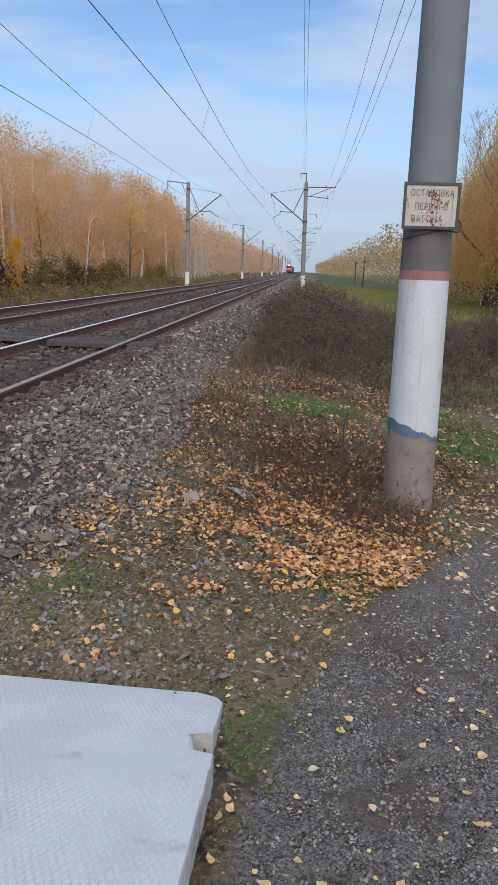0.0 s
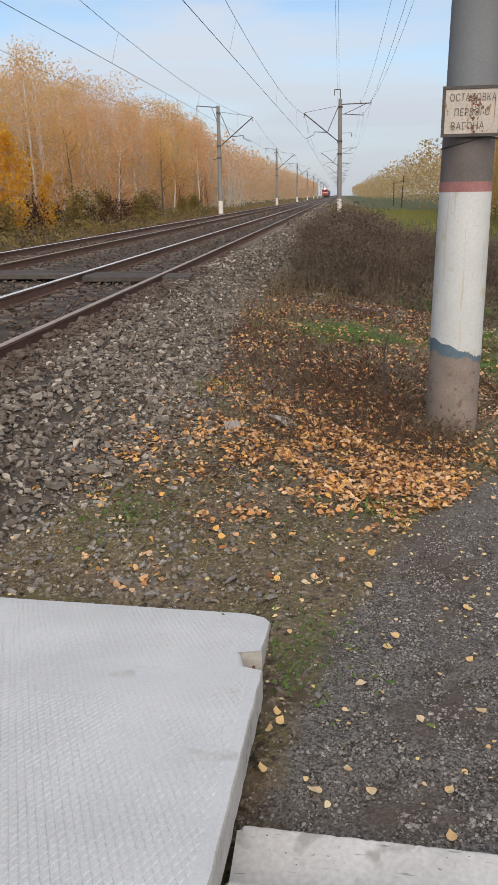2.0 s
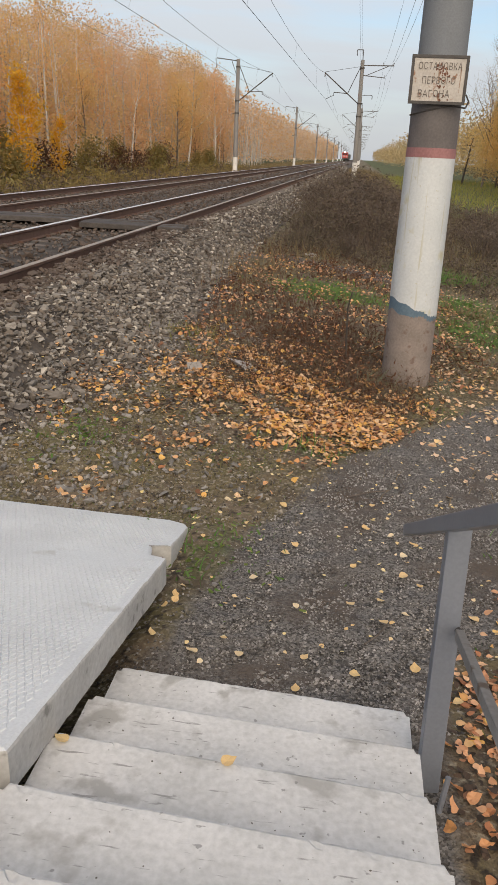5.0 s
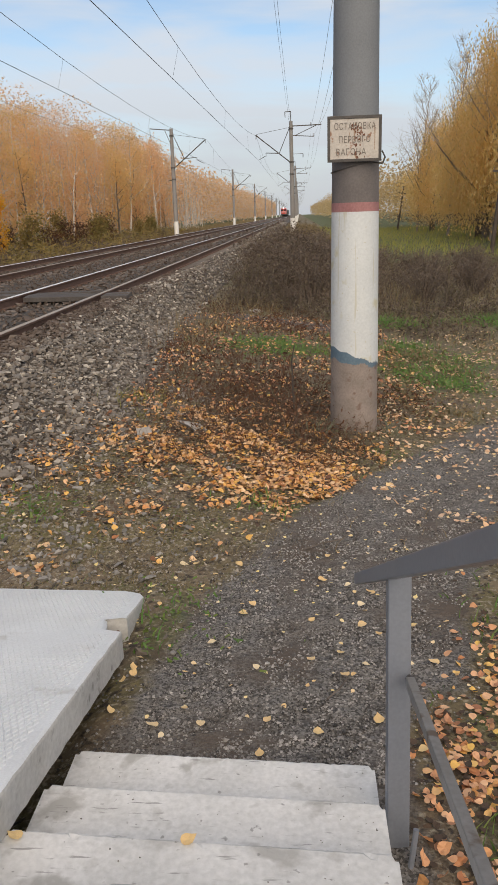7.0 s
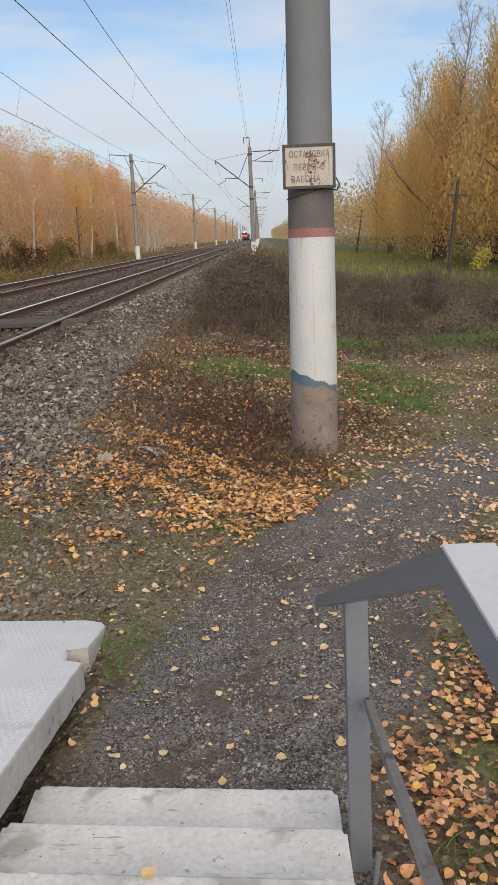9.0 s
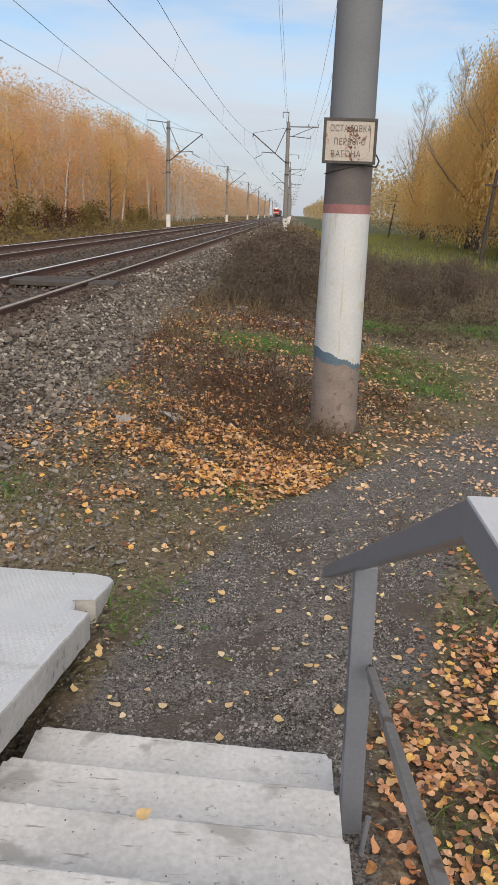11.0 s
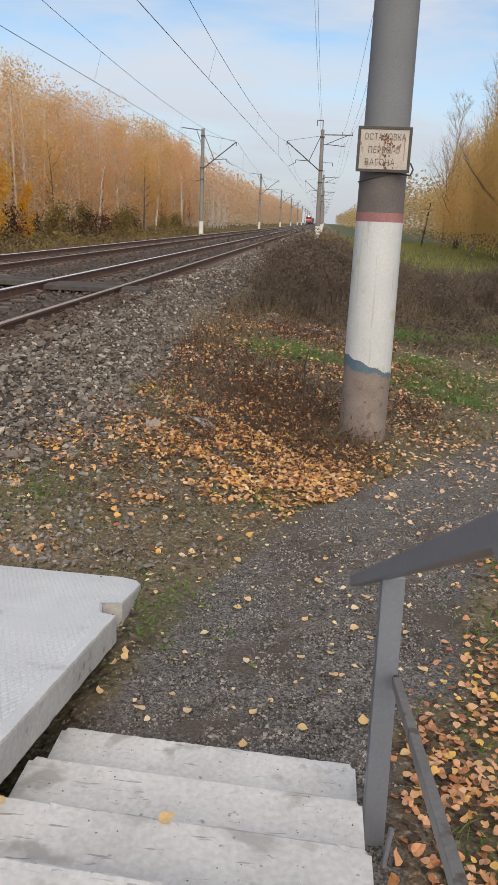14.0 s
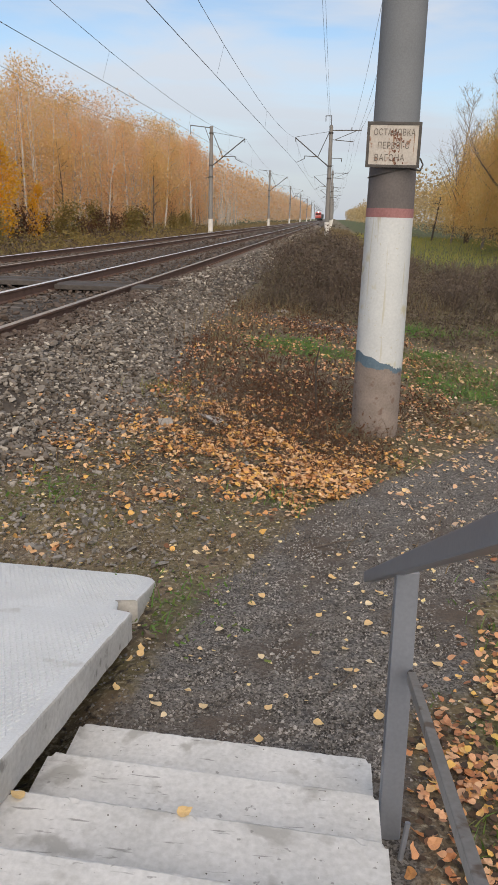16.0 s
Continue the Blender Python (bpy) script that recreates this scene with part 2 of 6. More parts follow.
M["loco_red"] = mat("loco_red", (0.42, 0.04, 0.035), (0.52, 0.06, 0.05), 0.4, 2, 0.0, 20)
M["loco_grey"] = mat("loco_grey", (0.30, 0.30, 0.31), (0.40, 0.40, 0.41), 0.5, 2, 0.0, 20)
M["loco_dark"] = mat("loco_dark", (0.03, 0.03, 0.032), (0.06, 0.055, 0.055), 0.5, 2, 0.0, 20)
M["loco_glass"] = mat("loco_glass", (0.02, 0.025, 0.03), (0.03, 0.035, 0.04), 0.08, 2, 0.0, 20)
M["leaf_litter"] = leaf_mat("fallen_leaf", [(0.78, 0.41, 0.14), (0.38, 0.15, 0.06), (0.82, 0.52, 0.26), (0.17, 0.07, 0.035), (0.79, 0.46, 0.12), (0.62, 0.28, 0.10), (0.83, 0.58, 0.35), (0.22, 0.085, 0.04), (0.76, 0.38, 0.14)], 0.55, 0.12)
M["leaf_pink"] = leaf_mat("tan_fallen_leaf", [(0.72, 0.34, 0.14), (0.42, 0.17, 0.08), (0.76, 0.44, 0.25), (0.78, 0.50, 0.13), (0.60, 0.27, 0.12), (0.78, 0.48, 0.28), (0.30, 0.12, 0.06), (0.80, 0.54, 0.33), (0.68, 0.33, 0.16), (0.48, 0.20, 0.09)], 0.55, 0.12)
M["mould"] = leaf_mat("leaf_mould", [(0.05, 0.033, 0.022), (0.085, 0.05, 0.03), (0.036, 0.025, 0.018), (0.12, 0.068, 0.038)], 0.8, 0.0)
M["worn_steel"] = mat("worn_grey_enamel", (0.15, 0.14, 0.13), (0.22, 0.21, 0.20), 0.45, 7, 0.2, 60, spots=((0.10, 0.07, 0.05), 14, 0.6), dist=0.002)
M["leaf_path"] = leaf_mat("yellow_fallen_leaf", [(0.76, 0.58, 0.22), (0.80, 0.66, 0.36), (0.70, 0.46, 0.20), (0.80, 0.68, 0.46), (0.62, 0.35, 0.15)], 0.5, 0.12)
# autumn yellow, paled because the haze over the wood is in the colour
M["leaf_yellow"] = leaf_mat("hazed_yellow_foliage", [(0.82, 0.58, 0.27), (0.79, 0.54, 0.24), (0.83, 0.61, 0.31), (0.77, 0.55, 0.28)], 0.6, 0.65)
M["leaf_bright"] = leaf_mat("bright_yellow_foliage", [(0.80, 0.48, 0.05), (0.76, 0.43, 0.045), (0.82, 0.54, 0.09)], 0.6, 0.58)
# autumn orange, likewise lightened and greyed by painted-in haze
M["leaf_orange"] = leaf_mat("hazed_orange_foliage", [(0.82, 0.52, 0.27), (0.80, 0.49, 0.25), (0.84, 0.58, 0.34), (0.78, 0.54, 0.34)], 0.6, 0.65)
# pinkish tan: mostly the haze of the wood, given as leaf colour
M["leaf_thin"] = leaf_mat("hazed_pinkish_foliage", [(0.82, 0.62, 0.46), (0.80, 0.59, 0.44), (0.84, 0.63, 0.44), (0.78, 0.63, 0.52), (0.83, 0.57, 0.35)], 0.7, 0.65)
M["meadow"] = leaf_mat("yellowish_meadow_grass", [(0.20, 0.25, 0.05), (0.28, 0.29, 0.07), (0.35, 0.31, 0.10), (0.17, 0.22, 0.05)], 0.6, 0.35)
M["leaf_willow"] = leaf_mat("willow_foliage", [(0.80, 0.55, 0.19), (0.83, 0.59, 0.22), (0.72, 0.53, 0.20), (0.84, 0.63, 0.31), (0.80, 0.53, 0.21), (0.76, 0.58, 0.25)], 0.6, 0.68)
M["leaf_lemon"] = leaf_mat("lemon_yellow_foliage", [(0.66, 0.58, 0.11), (0.74, 0.64, 0.15), (0.55, 0.52, 0.10)], 0.6, 0.5)
M["leaf_pale"] = leaf_mat("pale_fallen_leaf", [(0.78, 0.56, 0.36), (0.62, 0.38, 0.22), (0.83, 0.66, 0.48), (0.42, 0.23, 0.12), (0.80, 0.58, 0.30), (0.72, 0.44, 0.24)], 0.6, 0.12)
# dull olive brown of the far wood, lightened for its haze
M["leaf_dull"] = leaf_mat("dull_foliage", [(0.52, 0.39, 0.20), (0.46, 0.35, 0.19), (0.58, 0.41, 0.19), (0.42, 0.34, 0.19)], 0.6, 0.45)
M["pale_stone"] = mat("pale_loose_stone", (0.14, 0.128, 0.115), (0.30, 0.28, 0.255), 0.9, 6, 0.4, 40, rand=0.5, dist=0.006)
M["leaf_green"] = leaf_mat("olive_foliage", [(0.18, 0.17, 0.055), (0.27, 0.22, 0.075), (0.38, 0.27, 0.095), (0.16, 0.14, 0.055)], 0.6, 0.5)
M["grass"] = leaf_mat("green_grass", [(0.07, 0.15, 0.025), (0.10, 0.19, 0.035), (0.15, 0.19, 0.045), (0.08, 0.12, 0.03)], 0.6, 0.25)
M["grass_bright"] = leaf_mat("fresh_green_grass", [(0.08, 0.20, 0.045), (0.12, 0.25, 0.055), (0.18, 0.25, 0.07), (0.09, 0.17, 0.045)], 0.6, 0.35)
M["straw"] = leaf_mat("dry_grass", [(0.20, 0.15, 0.075), (0.28, 0.21, 0.11), (0.14, 0.10, 0.05), (0.12, 0.12, 0.04)], 0.7, 0.2)
M["sage"] = leaf_mat("grey_green_leaf", [(0.17, 0.18, 0.12), (0.22, 0.23, 0.16), (0.13, 0.15, 0.08)], 0.7, 0.25)
M["moss"] = leaf_mat("matted_moss", [(0.16, 0.15, 0.07), (0.24, 0.20, 0.11), (0.11, 0.12, 0.045), (0.30, 0.25, 0.15)], 0.8, 0.15)
M["weed"] = leaf_mat("dead_weed", [(0.085, 0.06, 0.045), (0.13, 0.094, 0.068), (0.065, 0.047, 0.037), (0.17, 0.13, 0.088), (0.10, 0.09, 0.042)], 0.8, 0.15)
M["weed_dark"] = leaf_mat("dark_dead_weed", [(0.078, 0.052, 0.039), (0.115, 0.080, 0.056), (0.06, 0.042, 0.033), (0.15, 0.112, 0.076), (0.09, 0.08, 0.038)], 0.8, 0.15)
M["weed_red"] = leaf_mat("rusty_weed", [(0.082, 0.033, 0.015), (0.13, 0.053, 0.022), (0.046, 0.02, 0.012), (0.18, 0.086, 0.036)], 0.8, 0.15)
lamp_m = bpy.data.materials.new("headlamp_glow")
lamp_m.use_nodes = True
lamp_m.node_tree.nodes["Principled BSDF"].inputs["Emission Color"].default_value = (1, 0.93, 0.8, 1)
lamp_m.node_tree.nodes["Principled BSDF"].inputs["Emission Strength"].default_value = 14.0
M["lamp"] = lamp_m


def ground_mat():
    """Soil, grass, path grit and ballast fines, blended by the cover attribute of the ground sheet (R path, G grass, B ballast)."""
    m = bpy.data.materials.new("ground_cover")
    m.use_nodes = True
    n, l = m.node_tree.nodes, m.node_tree.links
    b = n["Principled BSDF"]
    tc = n.new("ShaderNodeTexCoord")
    at = n.new("ShaderNodeAttribute")
    at.attribute_name = "cover"
    sp = n.new("ShaderNodeSeparateColor")
    l.new(at.outputs["Color"], sp.inputs[0])

    def nz(scale, detail=6):
        q = n.new("ShaderNodeTexNoise")
        q.inputs["Scale"].default_value, q.inputs["Detail"].default_value = scale, detail
        l.new(tc.outputs["Object"], q.inputs["Vector"])
        return q.outputs["Fac"]

    def blend(f, a, c, lo=0.0, hi=1.0):
        r = n.new("ShaderNodeMapRange")
        r.inputs[1].default_value, r.inputs[2].default_value = lo, hi
        l.new(f, r.inputs[0])
        x = n.new("ShaderNodeMix")
        x.data_type = 'RGBA'
        l.new(r.outputs[0], x.inputs[0])
        for k, v in ((6, a), (7, c)):
            if isinstance(v, tuple):
                x.inputs[k].default_value = (*v, 1)
            else:
                l.new(v, x.inputs[k])
        return x.outputs[2]
    vo = n.new("ShaderNodeTexVoronoi")
    vo.inputs["Scale"].default_value = 120
    l.new(tc.outputs["Object"], vo.inputs["Vector"])
    vs = n.new("ShaderNodeSeparateColor")
    l.new(vo.outputs["Color"], vs.inputs[0])
    soil = blend(nz(1.6), (0.088, 0.064, 0.043), (0.195, 0.147, 0.097), 0.35, 0.65)
    soil = blend(nz(2.3), soil, (0.128, 0.108, 0.05), 0.38, 0.56)
    soil = blend(nz(45), soil, (0.29, 0.25, 0.185), 0.52, 0.66)
    soil = blend(nz(28), soil, (0.045, 0.035, 0.026), 0.54, 0.66)
    grit = blend(vs.outputs[0], (0.052, 0.046, 0.041), (0.215, 0.20, 0.185), 0.1, 0.95)
    grit = blend(nz(1.7), grit, (0.095, 0.073, 0.057), 0.46, 0.66)
    green = blend(nz(7), (0.075, 0.065, 0.032), (0.085, 0.12, 0.034), 0.40, 0.60)
    # ballast fines, coloured darker to deepen the shade in gaps between stones
    ball = blend(nz(3), (0.042, 0.033, 0.027), (0.095, 0.08, 0.067), 0.35, 0.65)

    def edge(channel):
        a = n.new("ShaderNodeMath")
        a.operation = 'MULTIPLY_ADD'
        a.inputs[1].default_value = 0.7
        l.new(nz(5.0), a.inputs[0])
        l.new(channel, a.inputs[2])
        return a.outputs[0]
    col = blend(edge(sp.outputs[1]), soil, green, 0.55, 0.85)
    col = blend(edge(sp.outputs[2]), col, ball, 0.72, 0.95)
    col = blend(edge(sp.outputs[0]), col, grit, 0.72, 0.98)
    l.new(col, b.inputs["Base Color"])
    b.inputs["Roughness"].default_value = 0.95
    bp = n.new("ShaderNodeBump")
    bp.inputs["Strength"].default_value, bp.inputs["Distance"].default_value = 0.6, 0.006
    l.new(vo.outputs["Distance"], bp.inputs["Height"])
    bq = n.new("ShaderNodeBump")
    bq.inputs["Strength"].default_value, bq.inputs["Distance"].default_value = 0.9, 0.04
    l.new(nz(14, 8), bq.inputs["Height"])
    l.new(bp.outputs[0], bq.inputs["Normal"])
    l.new(bq.outputs[0], b.inputs["Normal"])
    return m


M["ground"] = ground_mat()


# ---- mesh helpers ----
def empty(name, loc=(0, 0, 0)):
    o = new(name)
    o.location = loc
    return o


def mesh_ob(name, verts, faces, material, parent=None, label="", smooth=False):
    me = bpy.data.meshes.new(name)
    me.from_pydata([tuple(v) for v in verts], [], [tuple(f) for f in faces])
    me.materials.append(material)
    if smooth:
        me.shade_smooth()
    o = new(name, me)
    if parent:
        o.parent = parent
    if label:
        o["label"] = label
    return o


def part(name, bm, material, parent=None, label="", smooth=False):
    me = bpy.data.meshes.new(name)
    bm.to_mesh(me)
    bm.free()
    me.materials.append(material)
    if smooth:
        me.shade_smooth()
    o = new(name, me)
    if parent:
        o.parent = parent
    if label:
        o["label"] = label
    return o


def add_box(bm, c, s, bevel=0.0, rot=None):
    g = bmesh.ops.create_cube(bm, size=1.0)
    vs = g["verts"]
    m = Matrix.Translation(c) @ (rot.to_4x4() if rot else Matrix.Identity(4)) @ Matrix.Diagonal((*s, 1))
    bmesh.ops.transform(bm, matrix=m, verts=vs)
    if bevel:
        es = list({e for v in vs for e in v.link_edges})
        bmesh.ops.bevel(bm, geom=es, offset=bevel, segments=2, affect='EDGES', profile=0.6)
    return bm


def add_tube(bm, a, b, r1, r2=None, seg=10, caps=True):
    a, b = Vector(a), Vector(b)
    d = b - a
    g = bmesh.ops.create_cone(bm, cap_ends=caps, segments=seg, radius1=r1, radius2=r1 if r2 is None else r2, depth=d.length)
    m = Matrix.Translation((a + b) / 2) @ d.to_track_quat('Z', 'Y').to_matrix().to_4x4()
    bmesh.ops.transform(bm, matrix=m, verts=g["verts"])
    return bm


def add_bar(bm, a, b, w, h, bevel=0.0, up=(0, 0, 1)):
    """A bar of rectangular section, w across and h along up, from a to b."""
    a, b = Vector(a), Vector(b)
    d = (b - a).normalized()
    side = d.cross(Vector(up)).normalized()
    u = side.cross(d)
    rot = Matrix((side, d, u)).transposed()
    return add_box(bm, (a + b) / 2, (w, (b - a).length, h), bevel, rot)


def B():
    return bmesh.new()


def joined(name, base_v, base_f, mats4, material, parent=None, smooth=False):
    """Many copies of one small mesh in one object; mats4 is an N x 4 x 4 array."""
    bv = np.asarray(base_v, float)
    n, k = len(mats4), len(bv)
    v = np.einsum('nij,kj->nki', mats4[:, :3, :3], bv) + mats4[:, None, :3, 3]
    v = v.reshape(-1, 3)
    fl = [len(f) for f in base_f]
    idx = np.concatenate([np.asarray(f) for f in base_f])
    loops = (idx[None, :] + (np.arange(n) * k)[:, None]).ravel()
    tot = np.tile(np.asarray(fl), n)
    start = np.concatenate(([0], np.cumsum(tot)[:-1]))
    me = bpy.data.meshes.new(name)
    me.vertices.add(len(v))
    me.vertices.foreach_set("co", v.ravel())
    me.loops.add(len(loops))
    me.loops.foreach_set("vertex_index", loops.astype(np.int32))
    me.polygons.add(len(tot))
    me.polygons.foreach_set("loop_start", start.astype(np.int32))
    me.polygons.foreach_set("loop_total", tot.astype(np.int32))
    me.update(calc_edges=True)
    me.materials.append(material)
    if smooth:
        me.shade_smooth()
    else:
        me.shade_flat()
    o = new(name, me)
    if parent:
        o.parent = parent
    return o


def spins(n, rng, tilt=math.pi):
    """n random turns: about z freely, tipped by up to tilt."""
    a, t, p = rng.uniform(0, 2 * math.pi, n), rng.uniform(-tilt, tilt, n), rng.uniform(0, 2 * math.pi, n)
    ca, sa, ct, st, cp, sp_ = np.cos(a), np.sin(a), np.cos(t), np.sin(t), np.cos(p), np.sin(p)
    rz = np.zeros((n, 3, 3)); rz[:, 0, 0] = ca; rz[:, 0, 1] = -sa; rz[:, 1, 0] = sa; rz[:, 1, 1] = ca; rz[:, 2, 2] = 1
    rx = np.zeros((n, 3, 3)); rx[:, 0, 0] = 1; rx[:, 1, 1] = ct; rx[:, 1, 2] = -st; rx[:, 2, 1] = st; rx[:, 2, 2] = ct
    r2 = np.zeros((n, 3, 3)); r2[:, 0, 0] = cp; r2[:, 0, 1] = -sp_; r2[:, 1, 0] = sp_; r2[:, 1, 1] = cp; r2[:, 2, 2] = 1
    return np.einsum('nij,njk,nkl->nil', r2, rx, rz)


def placed(pos, rot, scale):
    """N x 4 x 4 matrices from places, turns and sizes (N or N x 3)."""
    n = len(pos)
    s = np.asarray(scale, float)
    s = np.repeat(s[:, None], 3, 1) if s.ndim == 1 else s
    m = np.zeros((n, 4, 4))
    m[:, :3, :3] = rot * s[:, None, :]
    m[:, :3, 3] = pos
    m[:, 3, 3] = 1
    return m


def stone_shape(seed, flat=0.7):
    r = np.random.default_rng(seed)
    bm = bmesh.new()
    bmesh.ops.create_icosphere(bm, subdivisions=1, radius=0.5)
    cut = [Vector(r.normal(size=3)).normalized() for _ in range(7)]
    sq = Vector((r.uniform(0.75, 1.35), r.uniform(0.7, 1.1), 1.0))
    for v in bm.verts:
        for c in cut:
            d = v.co.dot(c) - 0.17
            if d > 0:
                v.co -= c * d
        v.co = Vector((v.co.x * sq.x, v.co.y * sq.y, v.co.z)) * r.uniform(0.8, 1.25) * 1.25
        v.co.z *= flat
    vs = [tuple(v.co) for v in bm.verts]
    fs = [tuple(v.index for v in f.verts) for f in bm.faces]
    bm.free()
    return vs, fs


LEAF_V = [(0.02, -0.44, 0.03), (0.27, -0.38, 0.12), (0.42, -0.16, 0.16), (0.37, 0.10, 0.05), (0.20, 0.33, 0.02), (0.03, 0.58, 0.12), (-0.20, 0.32, 0.04), (-0.38, 0.08, 0.14), (-0.40, -0.18, 0.20), (-0.24, -0.39, 0.06), (0, -0.06, 0.0)]
LEAF_F = [(k, (k + 1) % 10, 10) for k in range(10)]


# ---- the lie of the land ----
def sstep(a, b, x):
    t = np.clip((x - a) / (b - a), 0, 1)
    return t * t * (3 - 2 * t)


def wave(x, y, s, k=0.0):
    return (np.sin(x * s + 1.3 + k) * np.cos(y * s * 0.83 + 0.4 + 2 * k) + 0.6 * np.sin(x * s * 2.3 + y * s * 1.7 + 3 * k) + 0.4 * np.cos(y * s * 3.1 - x * s * 1.1 + k)) / 2


def land(x, y):
    x, y = np.asarray(x, float), np.asarray(y, float)
    g = -0.525 - 0.11 * np.clip(x - 3.2, -0.8, 3.0) * sstep(3.8, 7.5, y) - 0.012 * np.clip(y - 4, 0, 8)
    g = g - 0.06 * sstep(2.95, 2.75, x) * sstep(5.4, 4.9, y)
    g = g - 0.25 * sstep(8, 14, x) + 0.012 * wave(x, y, 4.0) * sstep(1.0, 2.4, x)
    g = g + 0.10 * sstep(17, 26, y) * sstep(2, 5, x) * sstep(30, 12, x)
    foot = np.clip(2.05 - 0.36 * np.clip(7.2 - y, 0, 3.2) - 0.05 * np.clip(y - 8, 0, 9), 0.9, 2.1) + 0.10 * wave(x * 0, y, 1.5)
    crest = np.maximum(0.62, foot - 1.15)
    b = -0.20 - (g * -1 - 0.20) * sstep(0, 1, (x - crest) / (foot - crest)) - 0.02
    z = np.where(x > crest, np.where(x < foot, b, np.minimum(g, b)), -0.188)
    z = z + 0.115 * sstep(0.07, 0.17, x) * sstep(crest + 0.75, crest - 0.05, x) * sstep(24, 14, y)
    left = -0.188 - 0.677 * sstep(-6.9, -9.0, x) + 0.15 * sstep(-11, -16, x) + 0.05 * wave(x, y, 0.7) * sstep(-7.5, -10, x)
    z = np.where(x < -2, left, z)
    return z + 0.0


PATH_LINE = [(3.56, 2.0), (3.62, 3.3), (3.84, 4.4), (4.22, 5.6), (4.80, 6.7), (5.6, 8.0), (6.2, 9.5), (6.5, 11.4), (6.2, 13.2), (5.2, 14.7), (4.1, 15.4), (3.0, 15.8), (1.9, 15.95)]


def path_cover(x, y):
    d = np.full(np.shape(x), 99.0)
    for i, ((ax, ay), (bx, by)) in enumerate(zip(PATH_LINE, PATH_LINE[1:])):
        t = np.clip(((x - ax) * (bx - ax) + (y - ay) * (by - ay)) / ((bx - ax) ** 2 + (by - ay) ** 2), 0, 1)
        w = (0.64, 0.64, 0.60, 0.52, 0.50, 0.46, 0.40, 0.4, 0.4, 0.4, 0.4, 0.4)[i]
        d = np.minimum(d, np.hypot(x - ax - t * (bx - ax), y - ay - t * (by - ay)) / w)
    c = sstep(1.45, 0.6, d) * (1 - 0.62 * sstep(7.8, 9.6, y) + 0.5 * sstep(13.2, 14.8, y) * sstep(4.9, 4.0, x))
    return c * (1 - sstep(3.93, 4.2, x + 0.06 * wave(x, y, 5.0)) * sstep(4.0, 3.3, y + 0.4 * (x - 4.2)))


def blob(x, y, cx, cy, rx, ry):
    return np.exp(-(((x - cx) / rx) ** 2 + ((y - cy) / ry) ** 2))


def grass_cover(x, y):
    g = 0.85 * blob(x, y, 3.3, 12.7, 0.75, 0.7) + 1.2 * blob(x, y, 5.4, 16.6, 0.65, 0.5) + 1.3 * blob(x, y, 8.7, 17.2, 1.5, 0.6)
    g = g + 1.1 * blob(x, y, 5.5, 12.4, 0.8, 1.8) * (0.6 + 0.8 * wave(x, y, 3.0)) + 0.7 * blob(x, y, 5.6, 10.9, 0.4, 0.4) + 0.6 * blob(x, y, 3.55, 5.85, 0.3, 0.2) + 0.35 * blob(x, y, 3.05, 4.2, 0.25, 0.5)
    g = g + 0.30 * sstep(4.02, 4.35, x) * sstep(4.7, 3.6, y - 0.9 * (x - 4.25)) * (y < 6)
    g = g + 0.7 * blob(x, y, 7.8, 11.5, 0.8, 3.0) * (0.6 + 0.8 * wave(x, y, 2.0, 1))
    g = g + 0.15 * blob(x, y, 1.9, 5.6, 0.3, 0.3) + sstep(30, 40, y) * sstep(6.5, 8.5, x) + 0.5 * sstep(-8.5, -11, x)
    return np.clip(g, 0, 1)


def axis(parts):
    return np.unique(np.concatenate([np.arange(a, b, s) for a, b, s in parts]).round(4))


xs = axis([(-1500, -200, 130), (-200, -30, 10), (-30, -7, 1.0), (-7, -0.2, 0.37), (-0.2, 7.0, 0.06), (7, 16, 0.4), (16, 60, 4), (60, 1501, 120)])
ys = axis([(-200, -20, 20), (-20, 1.5, 0.8), (1.5, 12, 0.07), (12, 24, 0.2), (24, 60, 1.0), (60, 200, 7), (200, 3001, 140)])
gx, gy = np.meshgrid(xs, ys)
gz = land(gx, gy)
far_dip = sstep(400, 2500, gy) * 2.0
gz = gz - far_dip * (np.abs(gx + 2) > 9)
rngg = np.random.default_rng(3)
gz += rngg.normal(0, 0.006, gz.shape) * ((gx > 0.6) & (gx < 7) & (gy < 24))
nx, ny = len(xs), len(ys)
ii = (np.arange(ny - 1)[:, None] * nx + np.arange(nx - 1)[None, :]).ravel()
quads = np.stack([ii, ii + 1, ii + nx + 1, ii + nx], 1)
gme = bpy.data.meshes.new("ground")
gme.vertices.add(nx * ny)
gme.vertices.foreach_set("co", np.stack([gx, gy, gz], -1).ravel())
gme.loops.add(quads.size)
gme.loops.foreach_set("vertex_index", quads.ravel().astype(np.int32))
gme.polygons.add(len(quads))
gme.polygons.foreach_set("loop_start", (np.arange(len(quads)) * 4).astype(np.int32))
gme.polygons.foreach_set("loop_total", np.full(len(quads), 4, np.int32))
gme.update(calc_edges=True)
gme.materials.append(M["ground"])
gme.shade_smooth()
cov = gme.color_attributes.new("cover", 'FLOAT_COLOR', 'POINT')
foot_line = np.clip(2.05 - 0.36 * np.clip(7.2 - gy, 0, 3.2) - 0.05 * np.clip(gy - 8, 0, 9), 0.9, 2.1)
bal = sstep(0.12, -0.12, gx - foot_line) * sstep(-8.2, -7.4, gx)
rgba = np.stack([path_cover(gx, gy), grass_cover(gx, gy), bal, np.ones_like(gx)], -1)
cov.data.foreach_set("color", rgba.ravel())
tagged(new("ground", gme), "brown trodden soil with a dark grit path and patchy grass", "ground", kind="structure")


